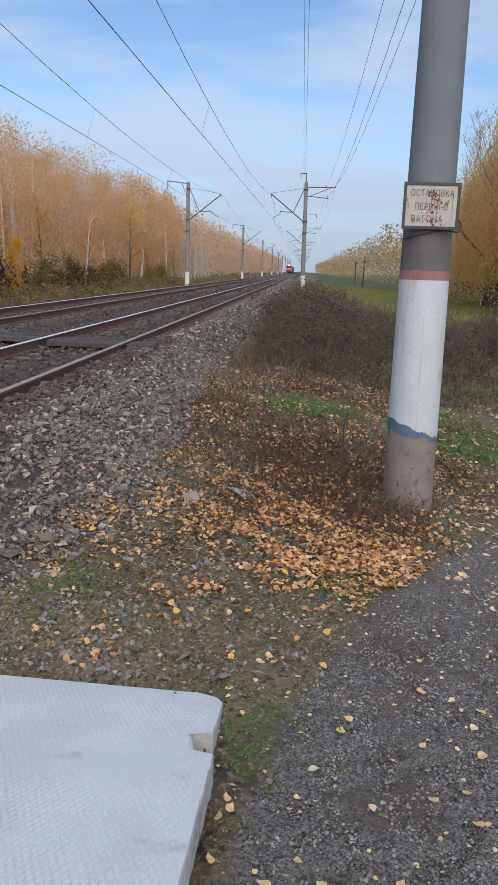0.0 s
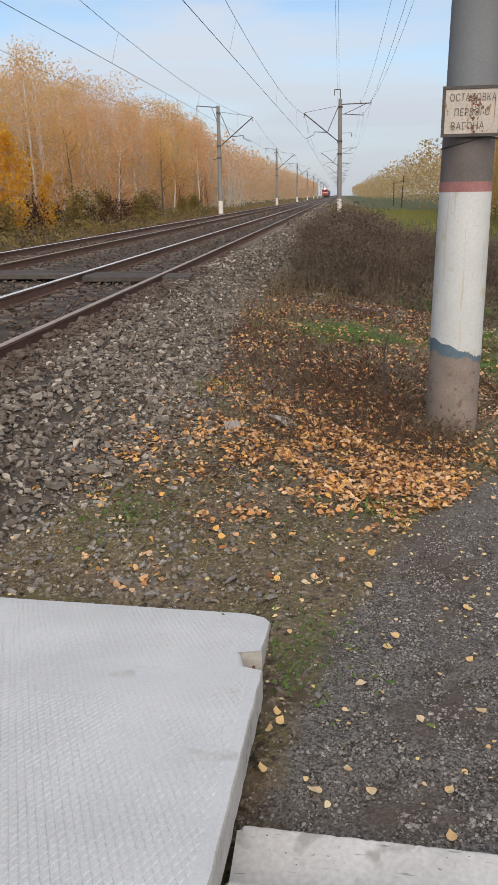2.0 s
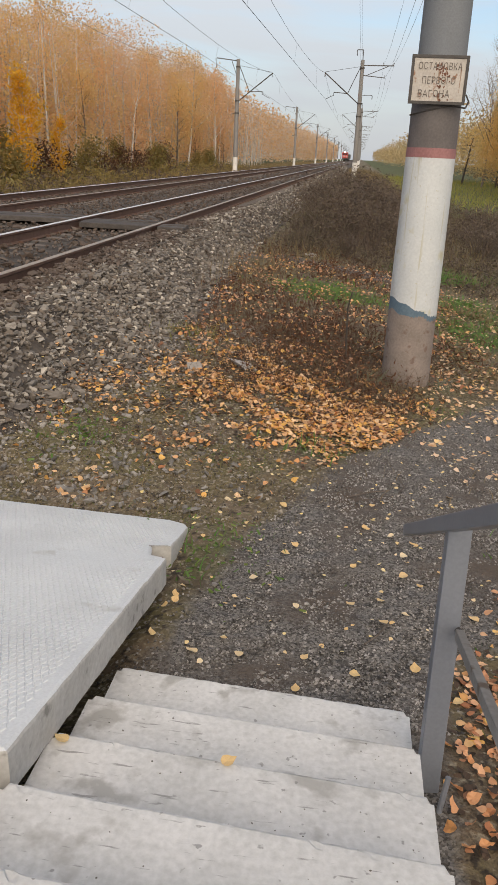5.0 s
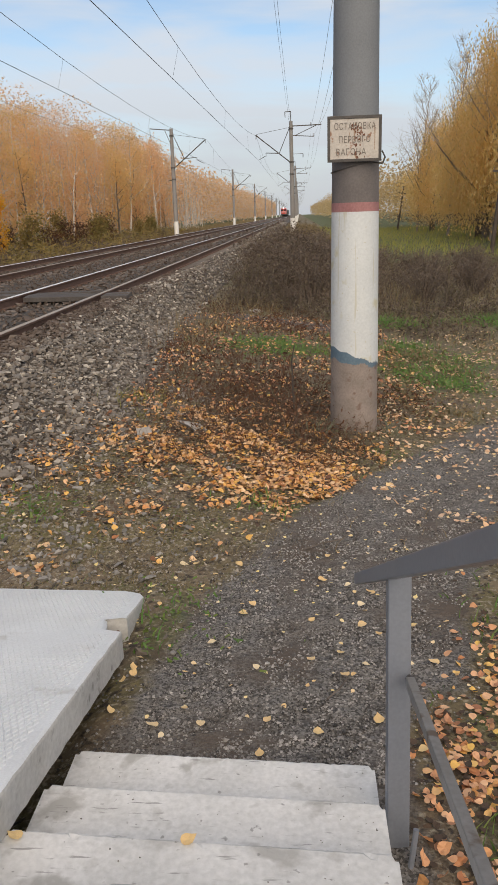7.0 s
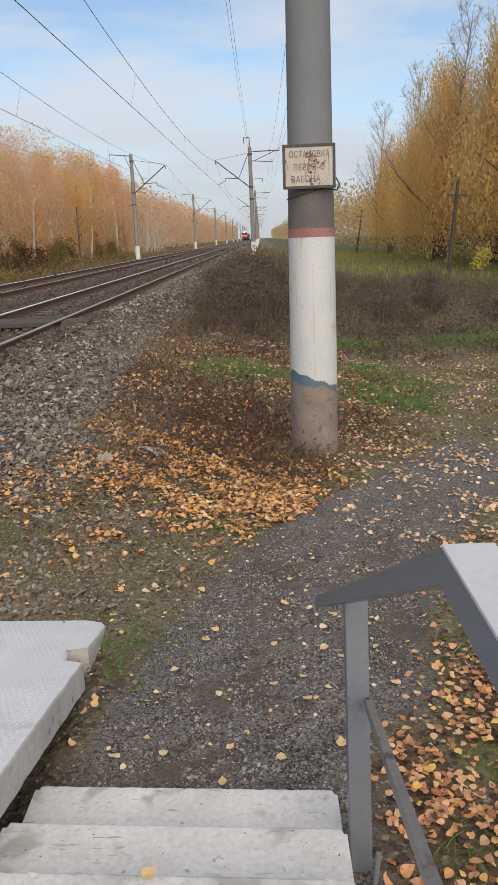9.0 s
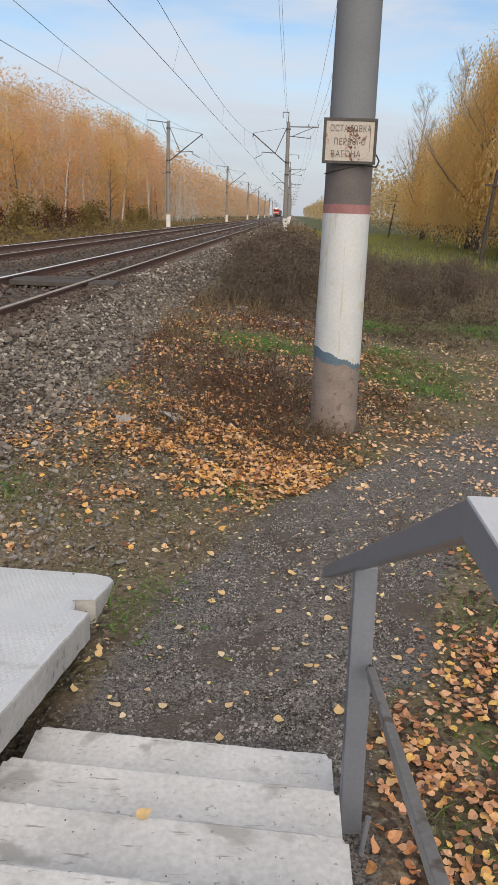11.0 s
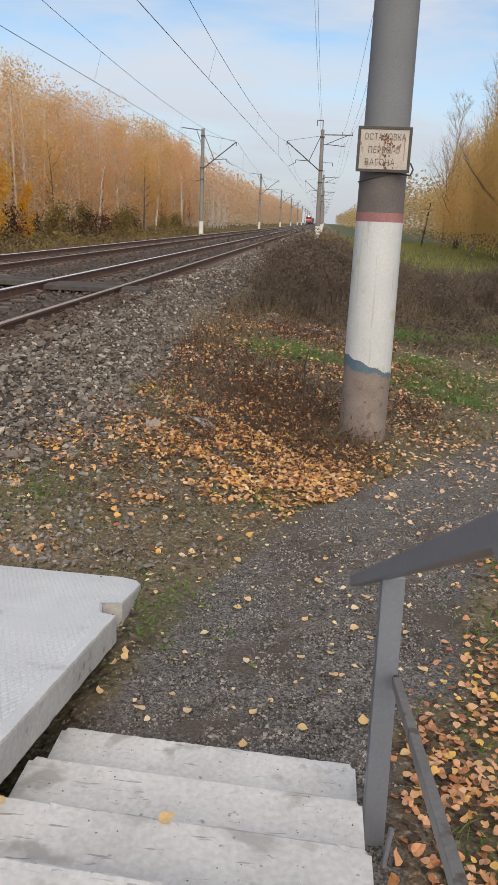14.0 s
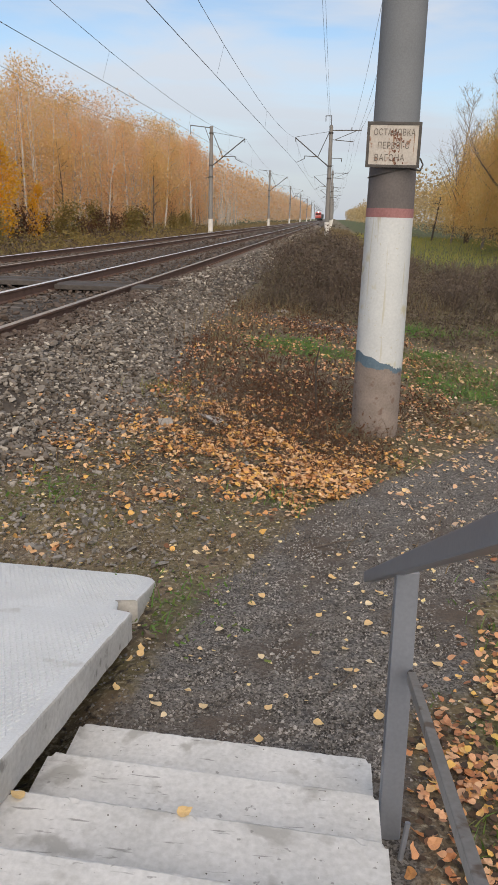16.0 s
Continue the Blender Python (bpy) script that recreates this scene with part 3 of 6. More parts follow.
# ---- railway ----
def rail_mesh(y0, y1):
    prof = [(-0.075, -0.18), (0.075, -0.18), (0.075, -0.168), (0.012, -0.15), (0.009, -0.05), (0.036, -0.035), (0.036, -0.008), (0.030, 0.0), (-0.030, 0.0), (-0.036, -0.008), (-0.036, -0.035), (-0.009, -0.05), (-0.012, -0.15), (-0.075, -0.168)]
    n = len(prof)
    yy = np.concatenate([np.arange(y0, 80, 12.5), np.arange(80, y1 + 1, 60)])
    v = [(x, y, z) for y in yy for x, z in prof]
    f = [(i * n + k, i * n + (k + 1) % n, (i + 1) * n + (k + 1) % n, (i + 1) * n + k) for i in range(len(yy) - 1) for k in range(n)]
    f.append(tuple(range(n)))
    return v, f, n, len(yy)


def make_rail(x, top, parent):
    v, f, n, m = rail_mesh(-30, 1400)
    o = mesh_ob("rail", v, f, M["rail_side"], parent)
    o.location = (x, 0, 0)
    o.data.materials.append(top)
    for p in o.data.polygons:
        if p.center.z > -0.006:
            p.material_index = 1
    return o


def sleeper_mesh():
    bm = B()
    sec = [(-1.35, 0.10), (-0.95, 0.115), (-0.55, 0.10), (0, 0.085), (0.55, 0.10), (0.95, 0.115), (1.35, 0.10)]
    rows = []
    for x, w in sec:
        t = 0.0 if abs(x) > 0.3 else -0.02
        rows.append([bm.verts.new(c) for c in ((x, -w - 0.02, -0.16), (x, -w, -0.01 + t), (x, -w + 0.015, t), (x, w - 0.015, t), (x, w, -0.01 + t), (x, w + 0.02, -0.16))])
    for a, b in zip(rows, rows[1:]):
        for k in range(5):
            bm.faces.new((a[k], b[k], b[k + 1], a[k + 1]))
    bm.faces.new(rows[0][::-1])
    bm.faces.new(rows[-1])
    bmesh.ops.recalc_face_normals(bm, faces=bm.faces)
    me = bpy.data.meshes.new("sleeper")
    bm.to_mesh(me)
    bm.free()
    me.materials.append(M["sleeper"])
    return me


SLEEPER = sleeper_mesh()


def make_track(x_near, tops, label):
    t = tagged(empty("railway_track", (x_near - 0.795, 0, -0.0)), label, "railway track", "two parallel railway tracks")
    for dx, top in zip((0.795, -0.795), tops):
        make_rail(dx, top, t)
    r = np.random.default_rng(int(abs(x_near) * 10))
    for i in range(150):
        s = new("sleeper", SLEEPER)
        s.parent = t
        s.location = (r.normal(0, 0.015), -2 + i * 0.544 + r.normal(0, 0.012), -0.178)
        s.rotation_euler = (0, 0, r.normal(0, 0.006))
    v = [tuple(q.co) for q in SLEEPER.vertices]
    f = [tuple(q.vertices) for q in SLEEPER.polygons]
    ys_ = np.arange(-2 + 150 * 0.544, 330, 0.544)
    pos = np.stack([np.zeros_like(ys_), ys_, np.full_like(ys_, -0.178)], 1)
    rest = joined("far_sleepers", v, f, placed(pos, np.repeat(np.eye(3)[None], len(ys_), 0), np.ones(len(ys_))), M["sleeper"], t)
    tagged(rest, "rows of brown concrete sleepers in ballast", kind="stuff")
    # rail clips beside each rail foot, on the near sleepers
    bm = B()
    add_box(bm, (0.10, 0, 0.02), (0.07, 0.06, 0.035))
    add_box(bm, (-0.10, 0, 0.02), (0.07, 0.06, 0.035))
    cv = [tuple(q.co) for q in bm.verts]
    cf = [tuple(q.index for q in fc.verts) for fc in bm.faces]
    bm.free()
    yy = -2 + np.arange(0, 110) * 0.544
    pos = np.concatenate([np.stack([np.full_like(yy, d), yy, np.full_like(yy, -0.178)], 1) for d in (0.795, -0.795)])
    c = joined("fixing_hardware", cv, cf, placed(pos, np.repeat(np.eye(3)[None], len(pos), 0), np.ones(len(pos))), M["rail_side"], t)
    tagged(c, "rusty rail clips", kind="stuff")
    return t


track_a = make_track(0.0, (M["rail_dull"], M["rail_top"]), "railway track with rusty rails on concrete sleepers in ballast")
track_b = make_track(-4.1, (M["rail_dull"], M["rail_top"]), "second railway track with rusty rails on concrete sleepers")


# boards of the foot crossing over the tracks
def make_deck(x0, x1, y, n, label):
    d = tagged(empty("crossing_deck", ((x0 + x1) / 2, y, -0.1)), label, "crossing deck", "foot crossing boards")
    r = np.random.default_rng(int(abs(x0) * 100))
    for i in range(n):
        bm = B()
        add_box(bm, (0, (i - (n - 1) / 2) * 0.27, 0), (x1 - x0 + r.uniform(-0.06, 0.06), 0.25, 0.09), 0.012)
        b = part("plank", bm, M["board"], d)
        b.rotation_euler = (r.normal(0, 0.02), r.normal(0, 0.012), r.normal(0, 0.012))
        b.location = (0, 0, 0.015 + r.uniform(-0.012, 0.012))
    return d


make_deck(-1.50, -0.09, 15.75, 4, "grey weathered wooden crossing boards between the rails")
make_deck(0.12, 0.62, 15.0, 2, "short grey wooden boards beside the rail").location.z = -0.055
make_deck(-3.95, -1.75, 16.2, 4, "grey weathered wooden crossing boards between the tracks")
make_deck(-5.6, -4.2, 16.4, 4, "grey weathered wooden crossing boards in the second track")


# ---- ramp slab, stairs, platform ----
def slab_z(y):
    return -0.404 - 0.225 * (y - 3.943)


def make_slab():
    th = 0.13
    out = [(1.15, 1.6), (2.905, 1.6), (2.905, 2.12), (2.825, 2.16), (2.815, 2.33), (2.907, 2.37), (2.908, 3.94), (2.83, 3.97), (2.80, 4.10), (2.885, 4.13), (2.89, 4.49), (2.86, 4.55), (2.78, 4.59), (1.15, 4.71)]
    root = tagged(empty("ramp_slab", (0, 0, 0)), "pale grey concrete ramp slab with a diamond tread and chipped edges", "ramp")
    bm = B()
    r = np.random.default_rng(8)
    pts = []
    for (ax, ay), (bx, by) in zip(out, out[1:] + out[:1]):
        k = max(1, int(math.hypot(bx - ax, by - ay) / 0.05))
        for i in range(k):
            pts.append((ax + (bx - ax) * i / k, ay + (by - ay) * i / k))
    ring = []
    for x, y in pts:
        jx, jy = (r.normal(0, 0.0012), r.normal(0, 0.0012))
        ring.append((x + jx, y + jy))
    lev = [(0.014, 0.0), (0.004, -0.004), (0.0, -0.012), (0.0, -th)]
    rows = []
    for inset, dz in lev:
        row = []
        for x, y in ring:
            ix, iy = (inset if x > 1 else -inset), (inset if y > 3 else -inset)
            px, py = x - ix + (-0.012 * max(0.0, r.normal(0, 1) - 1.7) if -0.1 < dz < 0 else 0), y - iy * 0.6
            row.append(bm.verts.new((px, py, slab_z(py) + dz - (abs(r.normal(0, 0.002)) if dz else 0))))
        rows.append(row)
    for a, b in zip(rows, rows[1:]):
        for i in range(len(a)):
            bm.faces.new((a[i], b[i], b[(i + 1) % len(a)], a[(i + 1) % len(a)]))
    bm.faces.new(rows[0])
    bm.faces.new(rows[-1][::-1])
    bmesh.ops.recalc_face_normals(bm, faces=bm.faces)
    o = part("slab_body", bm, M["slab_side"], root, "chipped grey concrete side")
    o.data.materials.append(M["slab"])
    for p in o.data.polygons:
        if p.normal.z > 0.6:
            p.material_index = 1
    # diamond tread: low studs in a staggered lattice, clear of the smooth border
    st = 0.024
    P = [(1.2 + (i + 0.5 * (j % 2)) * st, 1.66 + j * 0.0265) for j in range(115) for i in range(71)]
    P = np.array([(x, y) for x, y in P if x < 2.862 - 0.02 * (y > 4.1) and not (3.9 < y < 4.17 and x > 2.765) and not (2.05 < y < 2.45 and x > 2.79)])
    edge_y = 4.60 + (2.7 - P[:, 0]) * 0.068
    P = P[P[:, 1] < edge_y - 0.045]
    a = 0.5
    bv = [(-a, 0, 0), (0, -a * 1.25, 0), (a, 0, 0), (0, a * 1.25, 0), (-0.37, 0, 1), (0, -0.47, 1), (0.37, 0, 1), (0, 0.47, 1)]
    bf = [(0, 1, 5, 4), (1, 2, 6, 5), (2, 3, 7, 6), (3, 0, 4, 7), (4, 5, 6, 7)]
    pos = np.stack([P[:, 0], P[:, 1], slab_z(P[:, 1]) - 0.0005], 1)
    tilt = np.array(Matrix.Rotation(math.atan(-0.225), 3, 'X'))
    wear = np.clip(0.0032 + 0.0016 * wave(P[:, 0], P[:, 1], 3.0) - 0.0025 * blob(P[:, 0], P[:, 1], 2.7, 3.85, 0.22, 0.2), 0.0006, 0.006)
    sc = np.stack([np.full(len(P), 0.0225), np.full(len(P), 0.0398), wear], 1)
    s = joined("tread_studs", bv, bf, placed(pos, np.repeat(tilt[None], len(P), 0), sc), M["slab"], root)
    tagged(s, "worn diamond studs of the tread", kind="stuff")
    # lifting loop in the notch
    bm = B()
    for k in range(6):
        t0, t1 = math.pi * k / 6, math.pi * (k + 1) / 6
        add_tube(bm, (2.86 + 0.0 * t0, 4.035 + 0.04 * math.cos(t0), slab_z(4.0) - 0.10 + 0.05 * math.sin(t0)), (2.86, 4.035 + 0.04 * math.cos(t1), slab_z(4.0) - 0.10 + 0.05 * math.sin(t1)), 0.006, seg=6)
    part("lifting_loop", bm, M["rust"], root, "rusty steel lifting loop")
    return root


make_slab()


def make_stairs():
    root = tagged(empty("stairs", (2.90, 3.26, -0.47)), "worn grey concrete steps with chipped edges", "stairs")
    r = np.random.default_rng(5)
    for k in range(7):
        zt = -0.47 + 0.1155 * k
        yn = 3.26 - 0.302 * k
        bm = B()
        n = 60
        prof = [(-0.40, -0.25), (0.0, -0.25), (0.0, -0.014), (-0.004, -0.004), (-0.012, 0.0), (-0.03, 0.0), (-0.40, 0.0)]
        rows = []
        for i in range(n + 1):
            x = 1.02 * i / n
            row = []
            for j, (py, pz) in enumerate(prof):
                e = 0.0
                if j in (2, 3, 4):
                    e = -abs(r.normal(0, 0.0012)) - (0.010 * max(0, r.normal(0, 1) - 1.5))
                    if i in (0, n):
                        e -= 0.012
                row.append(bm.verts.new((x + (0.008 if i == 0 else -0.008 if i == n else 0) * (j in (3, 4)), py + e - 0.055 * i / n, pz + e * 0.5)))
            rows.append(row)
        for a, b in zip(rows, rows[1:]):
            for j in range(len(prof)):
                bm.faces.new((a[j], a[(j + 1) % 7], b[(j + 1) % 7], b[j]))
        bm.faces.new(rows[0][::-1])
        bm.faces.new(rows[-1])
        bmesh.ops.recalc_face_normals(bm, faces=bm.faces)
        bmesh.ops.translate(bm, verts=bm.verts, vec=(0, yn - 3.26, zt + 0.47))
        part("step", bm, M["step"], root)
    return root


make_stairs()

# grit trodden onto the steps, thickest at the back of each tread and by the handrail
r_ = np.random.default_rng(150)
n_ = 300
k_ = r_.integers(0, 5, n_)
x_ = 2.93 + 0.96 * np.where(r_.random(n_) < 0.45, r_.random(n_), 1 - 0.35 * r_.random(n_) ** 2)
y_ = 3.26 - 0.302 * k_ - 0.055 * (x_ - 2.9) - np.where(r_.random(n_) < 0.55, 0.27 + 0.03 * r_.random(n_), 0.02 + 0.27 * r_.random(n_))
s_ = r_.uniform(0.0012, 0.0034, n_) * np.where(r_.random(n_) < 0.05, 1.6, 1.0)
GRIT_V = [(0.5, 0, 0), (-0.5, 0.1, 0), (0, 0.5, 0.05), (0.05, -0.5, 0), (0, 0, 0.4), (0, 0, -0.4)]
GRIT_F = [(0, 2, 4), (2, 1, 4), (1, 3, 4), (3, 0, 4), (2, 0, 5), (1, 2, 5), (3, 1, 5), (0, 3, 5)]
tagged(joined("step_grit", GRIT_V, GRIT_F, placed(np.stack([x_, y_, -0.47 + 0.1155 * k_ + 0.2 * s_], 1), spins(n_, r_, 0.5), s_ * 2), mat("step_grit", (0.09, 0.08, 0.07), (0.21, 0.19, 0.17), 0.9, 20, 0.0, 60, rand=0.5)), "dark grit and crumbs trodden onto the steps", "grit", kind="stuff")

bm = B()
add_box(bm, (2.85, -7.6, 0.02), (3.5, 17.4, 0.55), 0.02)
tagged(part("platform", bm, M["concrete"]), "low concrete platform behind the steps", "platform", kind="structure")


# ---- handrail ----
def make_handrail():
    root = tagged(empty("handrail", (3.965, 2.95, -0.5)), "grey enamelled steel handrail beside the concrete steps", "handrail")
    o = Vector((3.965, 2.95, -0.5))

    def rel(*p):
        return Vector(p) - o
    corner, tip = (3.954, 1.875, 0.930), (3.922, 3.93, -0.152)
    bm = B()
    add_bar(bm, rel(3.968, 2.95, -0.58), rel(3.967, 3.064, 0.302), 0.066, 0.062, 0.005, (0, 1, 0))
    part("post", bm, M["steel"], root)
    bm = B()
    add_bar(bm, rel(*tip), rel(*corner), 0.040, 0.046, 0.005)
    part("sloping_rail", bm, M["steel"], root)
    bm = B()
    add_bar(bm, rel(3.964, 1.885, 0.922), rel(3.972, -0.6, 0.93), 0.066, 0.052, 0.005)
    part("level_rail", bm, M["steel"], root)
    # thin strip added on top, its pale colour standing for reflected sky
    bm = B()
    add_bar(bm, rel(3.964, 1.885, 0.9495), rel(3.972, -0.6, 0.9575), 0.064, 0.006, 0.002)
    part("top_plate", bm, M["steel_sheen"], root, "top face paled with the sheen of the sky")
    bm = B()
    add_bar(bm, rel(3.994, 2.965, 0.006), rel(3.985, 1.95, 0.272), 0.024, 0.032, 0.003)
    add_bar(bm, rel(3.985, 1.95, 0.272), rel(3.985, -0.6, 0.402), 0.024, 0.032, 0.003)
    part("lower_rail", bm, M["worn_steel"], root, "worn grey-brown lower rail")
    bm = B()
    add_tube(bm, rel(3.988, 2.972, 0.018), rel(4.0, 2.972, 0.006), 0.010, None, 8)
    part("weld", bm, M["iron"], root, "dark rusty weld blob")
    bm = B()
    add_bar(bm, rel(3.969, -0.5, 0.24), rel(3.969, -0.5, 0.91), 0.062, 0.062, 0.005, (0, 1, 0))
    part("post", bm, M["steel"], root)
    bm = B()
    add_tube(bm, rel(4.012, 2.88, -0.43), rel(3.998, 2.86, -0.53), 0.009, None, 8)
    add_tube(bm, rel(3.998, 2.86, -0.53), rel(3.985, 2.83, -0.61), 0.009, None, 8)
    part("foot_strap", bm, M["steel"], root, "bare bent steel strap at the foot")
    return root


make_handrail()


# ---- near pole with its sign ----
POLE = Vector((4.195, 8.28, -0.66))


def pole_r(z):
    return 0.222 - 0.0085 * (z + 0.66)


def ring_section(name, z0, z1, material, parent, label="", proud=0.0, wavy0=None, wavy1=None, seg=48, steps=6):
    v, f = [], []
    for i in range(steps + 1):
        for k in range(seg):
            a = 2 * math.pi * k / seg
            lo = z0 + (wavy0(a) if wavy0 else 0)
            hi = z1 + (wavy1(a) if wavy1 else 0)
            z = lo + (hi - lo) * i / steps
            r = pole_r(z) + proud
            v.append((r * math.cos(a), r * math.sin(a), z - POLE.z))
    for i in range(steps):
        for k in range(seg):
            f.append((i * seg + k, i * seg + (k + 1) % seg, (i + 1) * seg + (k + 1) % seg, (i + 1) * seg + k))
    return mesh_ob(name, v, f, material, parent, label, True)


def drip(a):
    return -0.03 - 0.085 * math.cos(a) + 0.008 * math.sin(9 * a) + (0.012 * math.sin(41 * a) + 0.010 * math.sin(67 * a)) * (0.5 + 0.5 * math.cos(a - 0.5))


def drip2(a):
    return drip(a) - 0.07 + 0.05 * math.cos(a) + 0.012 * math.sin(5 * a + 2) + 0.014 * math.sin(53 * a) * (0.5 + 0.5 * math.cos(a - 0.5))


pole = tagged(empty("overhead_line_pole", POLE), "round concrete pole with white, red and blue painted bands", "pole")
ring_section("shaft", -1.0, 9.4, M["pole"], pole, "plain grey concrete shaft", seg=40, steps=12)
ring_section("bare_foot", -1.0, 0.17, M["pole_low"], pole, "bare brownish concrete foot", 0.002)
ring_section("blue_band", 0.05, 0.07, M["blue"], pole, "dripping blue paint", 0.0035, drip2, drip, 160)
ring_section("white_band", 0.05, 1.30, M["white"], pole, "white paint, streaked", 0.005, drip, None, 160)
ring_section("red_band", 1.297, 1.375, M["red"], pole, "faded red paint", 0.006)
ring_section("dark_band", 1.37, 1.96, M["dark_pole"], pole, "dark grey brown paint", 0.004)


M["letter"] = mat("faded_black", (0.09, 0.075, 0.065), (0.17, 0.145, 0.125), 0.7, 30, 0.1, 90, dist=0.001)


def make_sign():
    c = Vector((4.168, 8.03, 1.888))
    root = tagged(empty("metal_sign", c), "rusty white metal sign with black border and black letters", "sign")
    w, h = 0.455, 0.365
    bm = B()
    add_box(bm, (0, 0, 0), (w, 0.006, h), 0.002)
    plate = part("sign_plate", bm, M["sign_face"], root)
    for nm, cc, ss in (("border", (0, -0.005, h / 2 - 0.012), (w, 0.008, 0.024)), ("border", (0, -0.005, -h / 2 + 0.012), (w, 0.008, 0.024)), ("border", (-w / 2 + 0.012, -0.005, 0), (0.024, 0.008, h - 0.048)), ("border", (w / 2 - 0.012, -0.005, 0), (0.024, 0.008, h - 0.048))):
        bm = B()
        add_box(bm, cc, ss, 0.002)
        part(nm, bm, M["sign_frame"], plate)
    for text, x, z, size in (("ОСТАНОВКА", -0.172, 0.075, 0.074), ("ПЕРВОГО", -0.135, -0.03, 0.074), ("ВАГОНА", -0.158, -0.128, 0.074)):
        cu = bpy.data.curves.new("lettering", 'FONT')
        cu.body, cu.size, cu.extrude, cu.space_character = text, size, 0.001, 1.12
        cu.offset = -0.0002
        tmp = new("lettering", cu)
        dg = bpy.context.evaluated_depsgraph_get()
        me = bpy.data.meshes.new_from_object(tmp.evaluated_get(dg))
        bpy.data.objects.remove(tmp)
        o = new("lettering", me)
        me.materials.clear()
        me.materials.append(M["letter"])
        o.parent = plate
        wid = max(v.co.x for v in me.vertices) - min(v.co.x for v in me.vertices)
        o.matrix_basis = pose(x, -0.0055, z, 90, 0, 0) @ Matrix.Diagonal(({"О": 0.345, "П": 0.262, "В": 0.25}[text[0]] / wid, 1, 1, 1))
    # rust patches where the enamel has gone
    r = np.random.default_rng(21)
    for cx, cz, n in ((0.0, 0.075, 12), (0.05, 0.09, 8), (0.015, -0.13, 9), (0.06, 0.03, 7), (0.03, -0.05, 4)):
        for _ in range(n):
            bm = B()
            x, z, rr = cx + r.normal(0, 0.026), cz + r.normal(0, 0.022), r.uniform(0.003, 0.012)
            ring = [bm.verts.new((x + rr * r.uniform(0.5, 1.4) * math.cos(a), -0.0042 - r.uniform(0, 0.0004), z + rr * r.uniform(0.5, 1.6) * math.sin(a))) for a in np.linspace(0, 2 * math.pi, 11)[:-1]]
            bm.faces.new(ring)
            part("rust_patch", bm, M["rust"], plate, "flaked rust patch")
    for x, z0, z1, w in ((0.0, 0.07, -0.02, 0.010), (0.055, 0.09, -0.05, 0.006), (0.17, 0.10, -0.09, 0.007), (-0.04, 0.05, 0.0, 0.005), (0.012, -0.13, -0.155, 0.012)):
        bm = B()
        side = [(-w * r.uniform(0.5, 1.0), w * r.uniform(0.5, 1.0)) for _ in range(7)]
        rows = [[bm.verts.new((x + q * (1 - 0.1 * i), -0.0044, z0 + (z1 - z0) * i / 6)) for q in side[i]] for i in range(7)]
        for a, b in zip(rows, rows[1:]):
            bm.faces.new((a[0], a[1], b[1], b[0]))
        part("rust_streak", bm, M["rust_run"], plate, "brown rust streak")
    # fixing wire round the pole
    bm = B()
    for k in range(24):
        a0, a1 = 2 * math.pi * k / 24, 2 * math.pi * (k + 1) / 24
        rr = 0.213
        q = [(0.027 + rr * math.cos(a), 0.25 + rr * math.sin(a), -0.205 + 0.05 * math.cos(a)) for a in (a0, a1)]
        add_tube(bm, q[0], q[1], 0.006, seg=6)
    add_tube(bm, (0.235, 0.03, -0.10), (0.265, 0.05, -0.15), 0.007, seg=6)
    add_tube(bm, (0.265, 0.05, -0.15), (0.245, 0.05, -0.20), 0.007, seg=6)
    add_tube(bm, (0.245, 0.05, -0.20), (0.16, 0.08, -0.185), 0.007, seg=6)
    part("fixing_wire", bm, M["iron"], root, "twisted dark fixing wire")
    bm = B()
    add_bar(bm, (0, 0.0, 0.13), (0, 0.09, 0.13), 0.05, 0.02)
    add_bar(bm, (0, 0.0, -0.13), (0, 0.09, -0.13), 0.05, 0.02)
    part("bracket", bm, M["iron"], root)
    return root


make_sign()


# ---- masts of the overhead line ----
def insulator(bm, a, b, r=0.06, n=5):
    a, b = Vector(a), Vector(b)
    for i in range(n):
        p, q = a.lerp(b, i / n), a.lerp(b, (i + 0.6) / n)
        add_tube(bm, p, q, r, r * 0.5, 8)


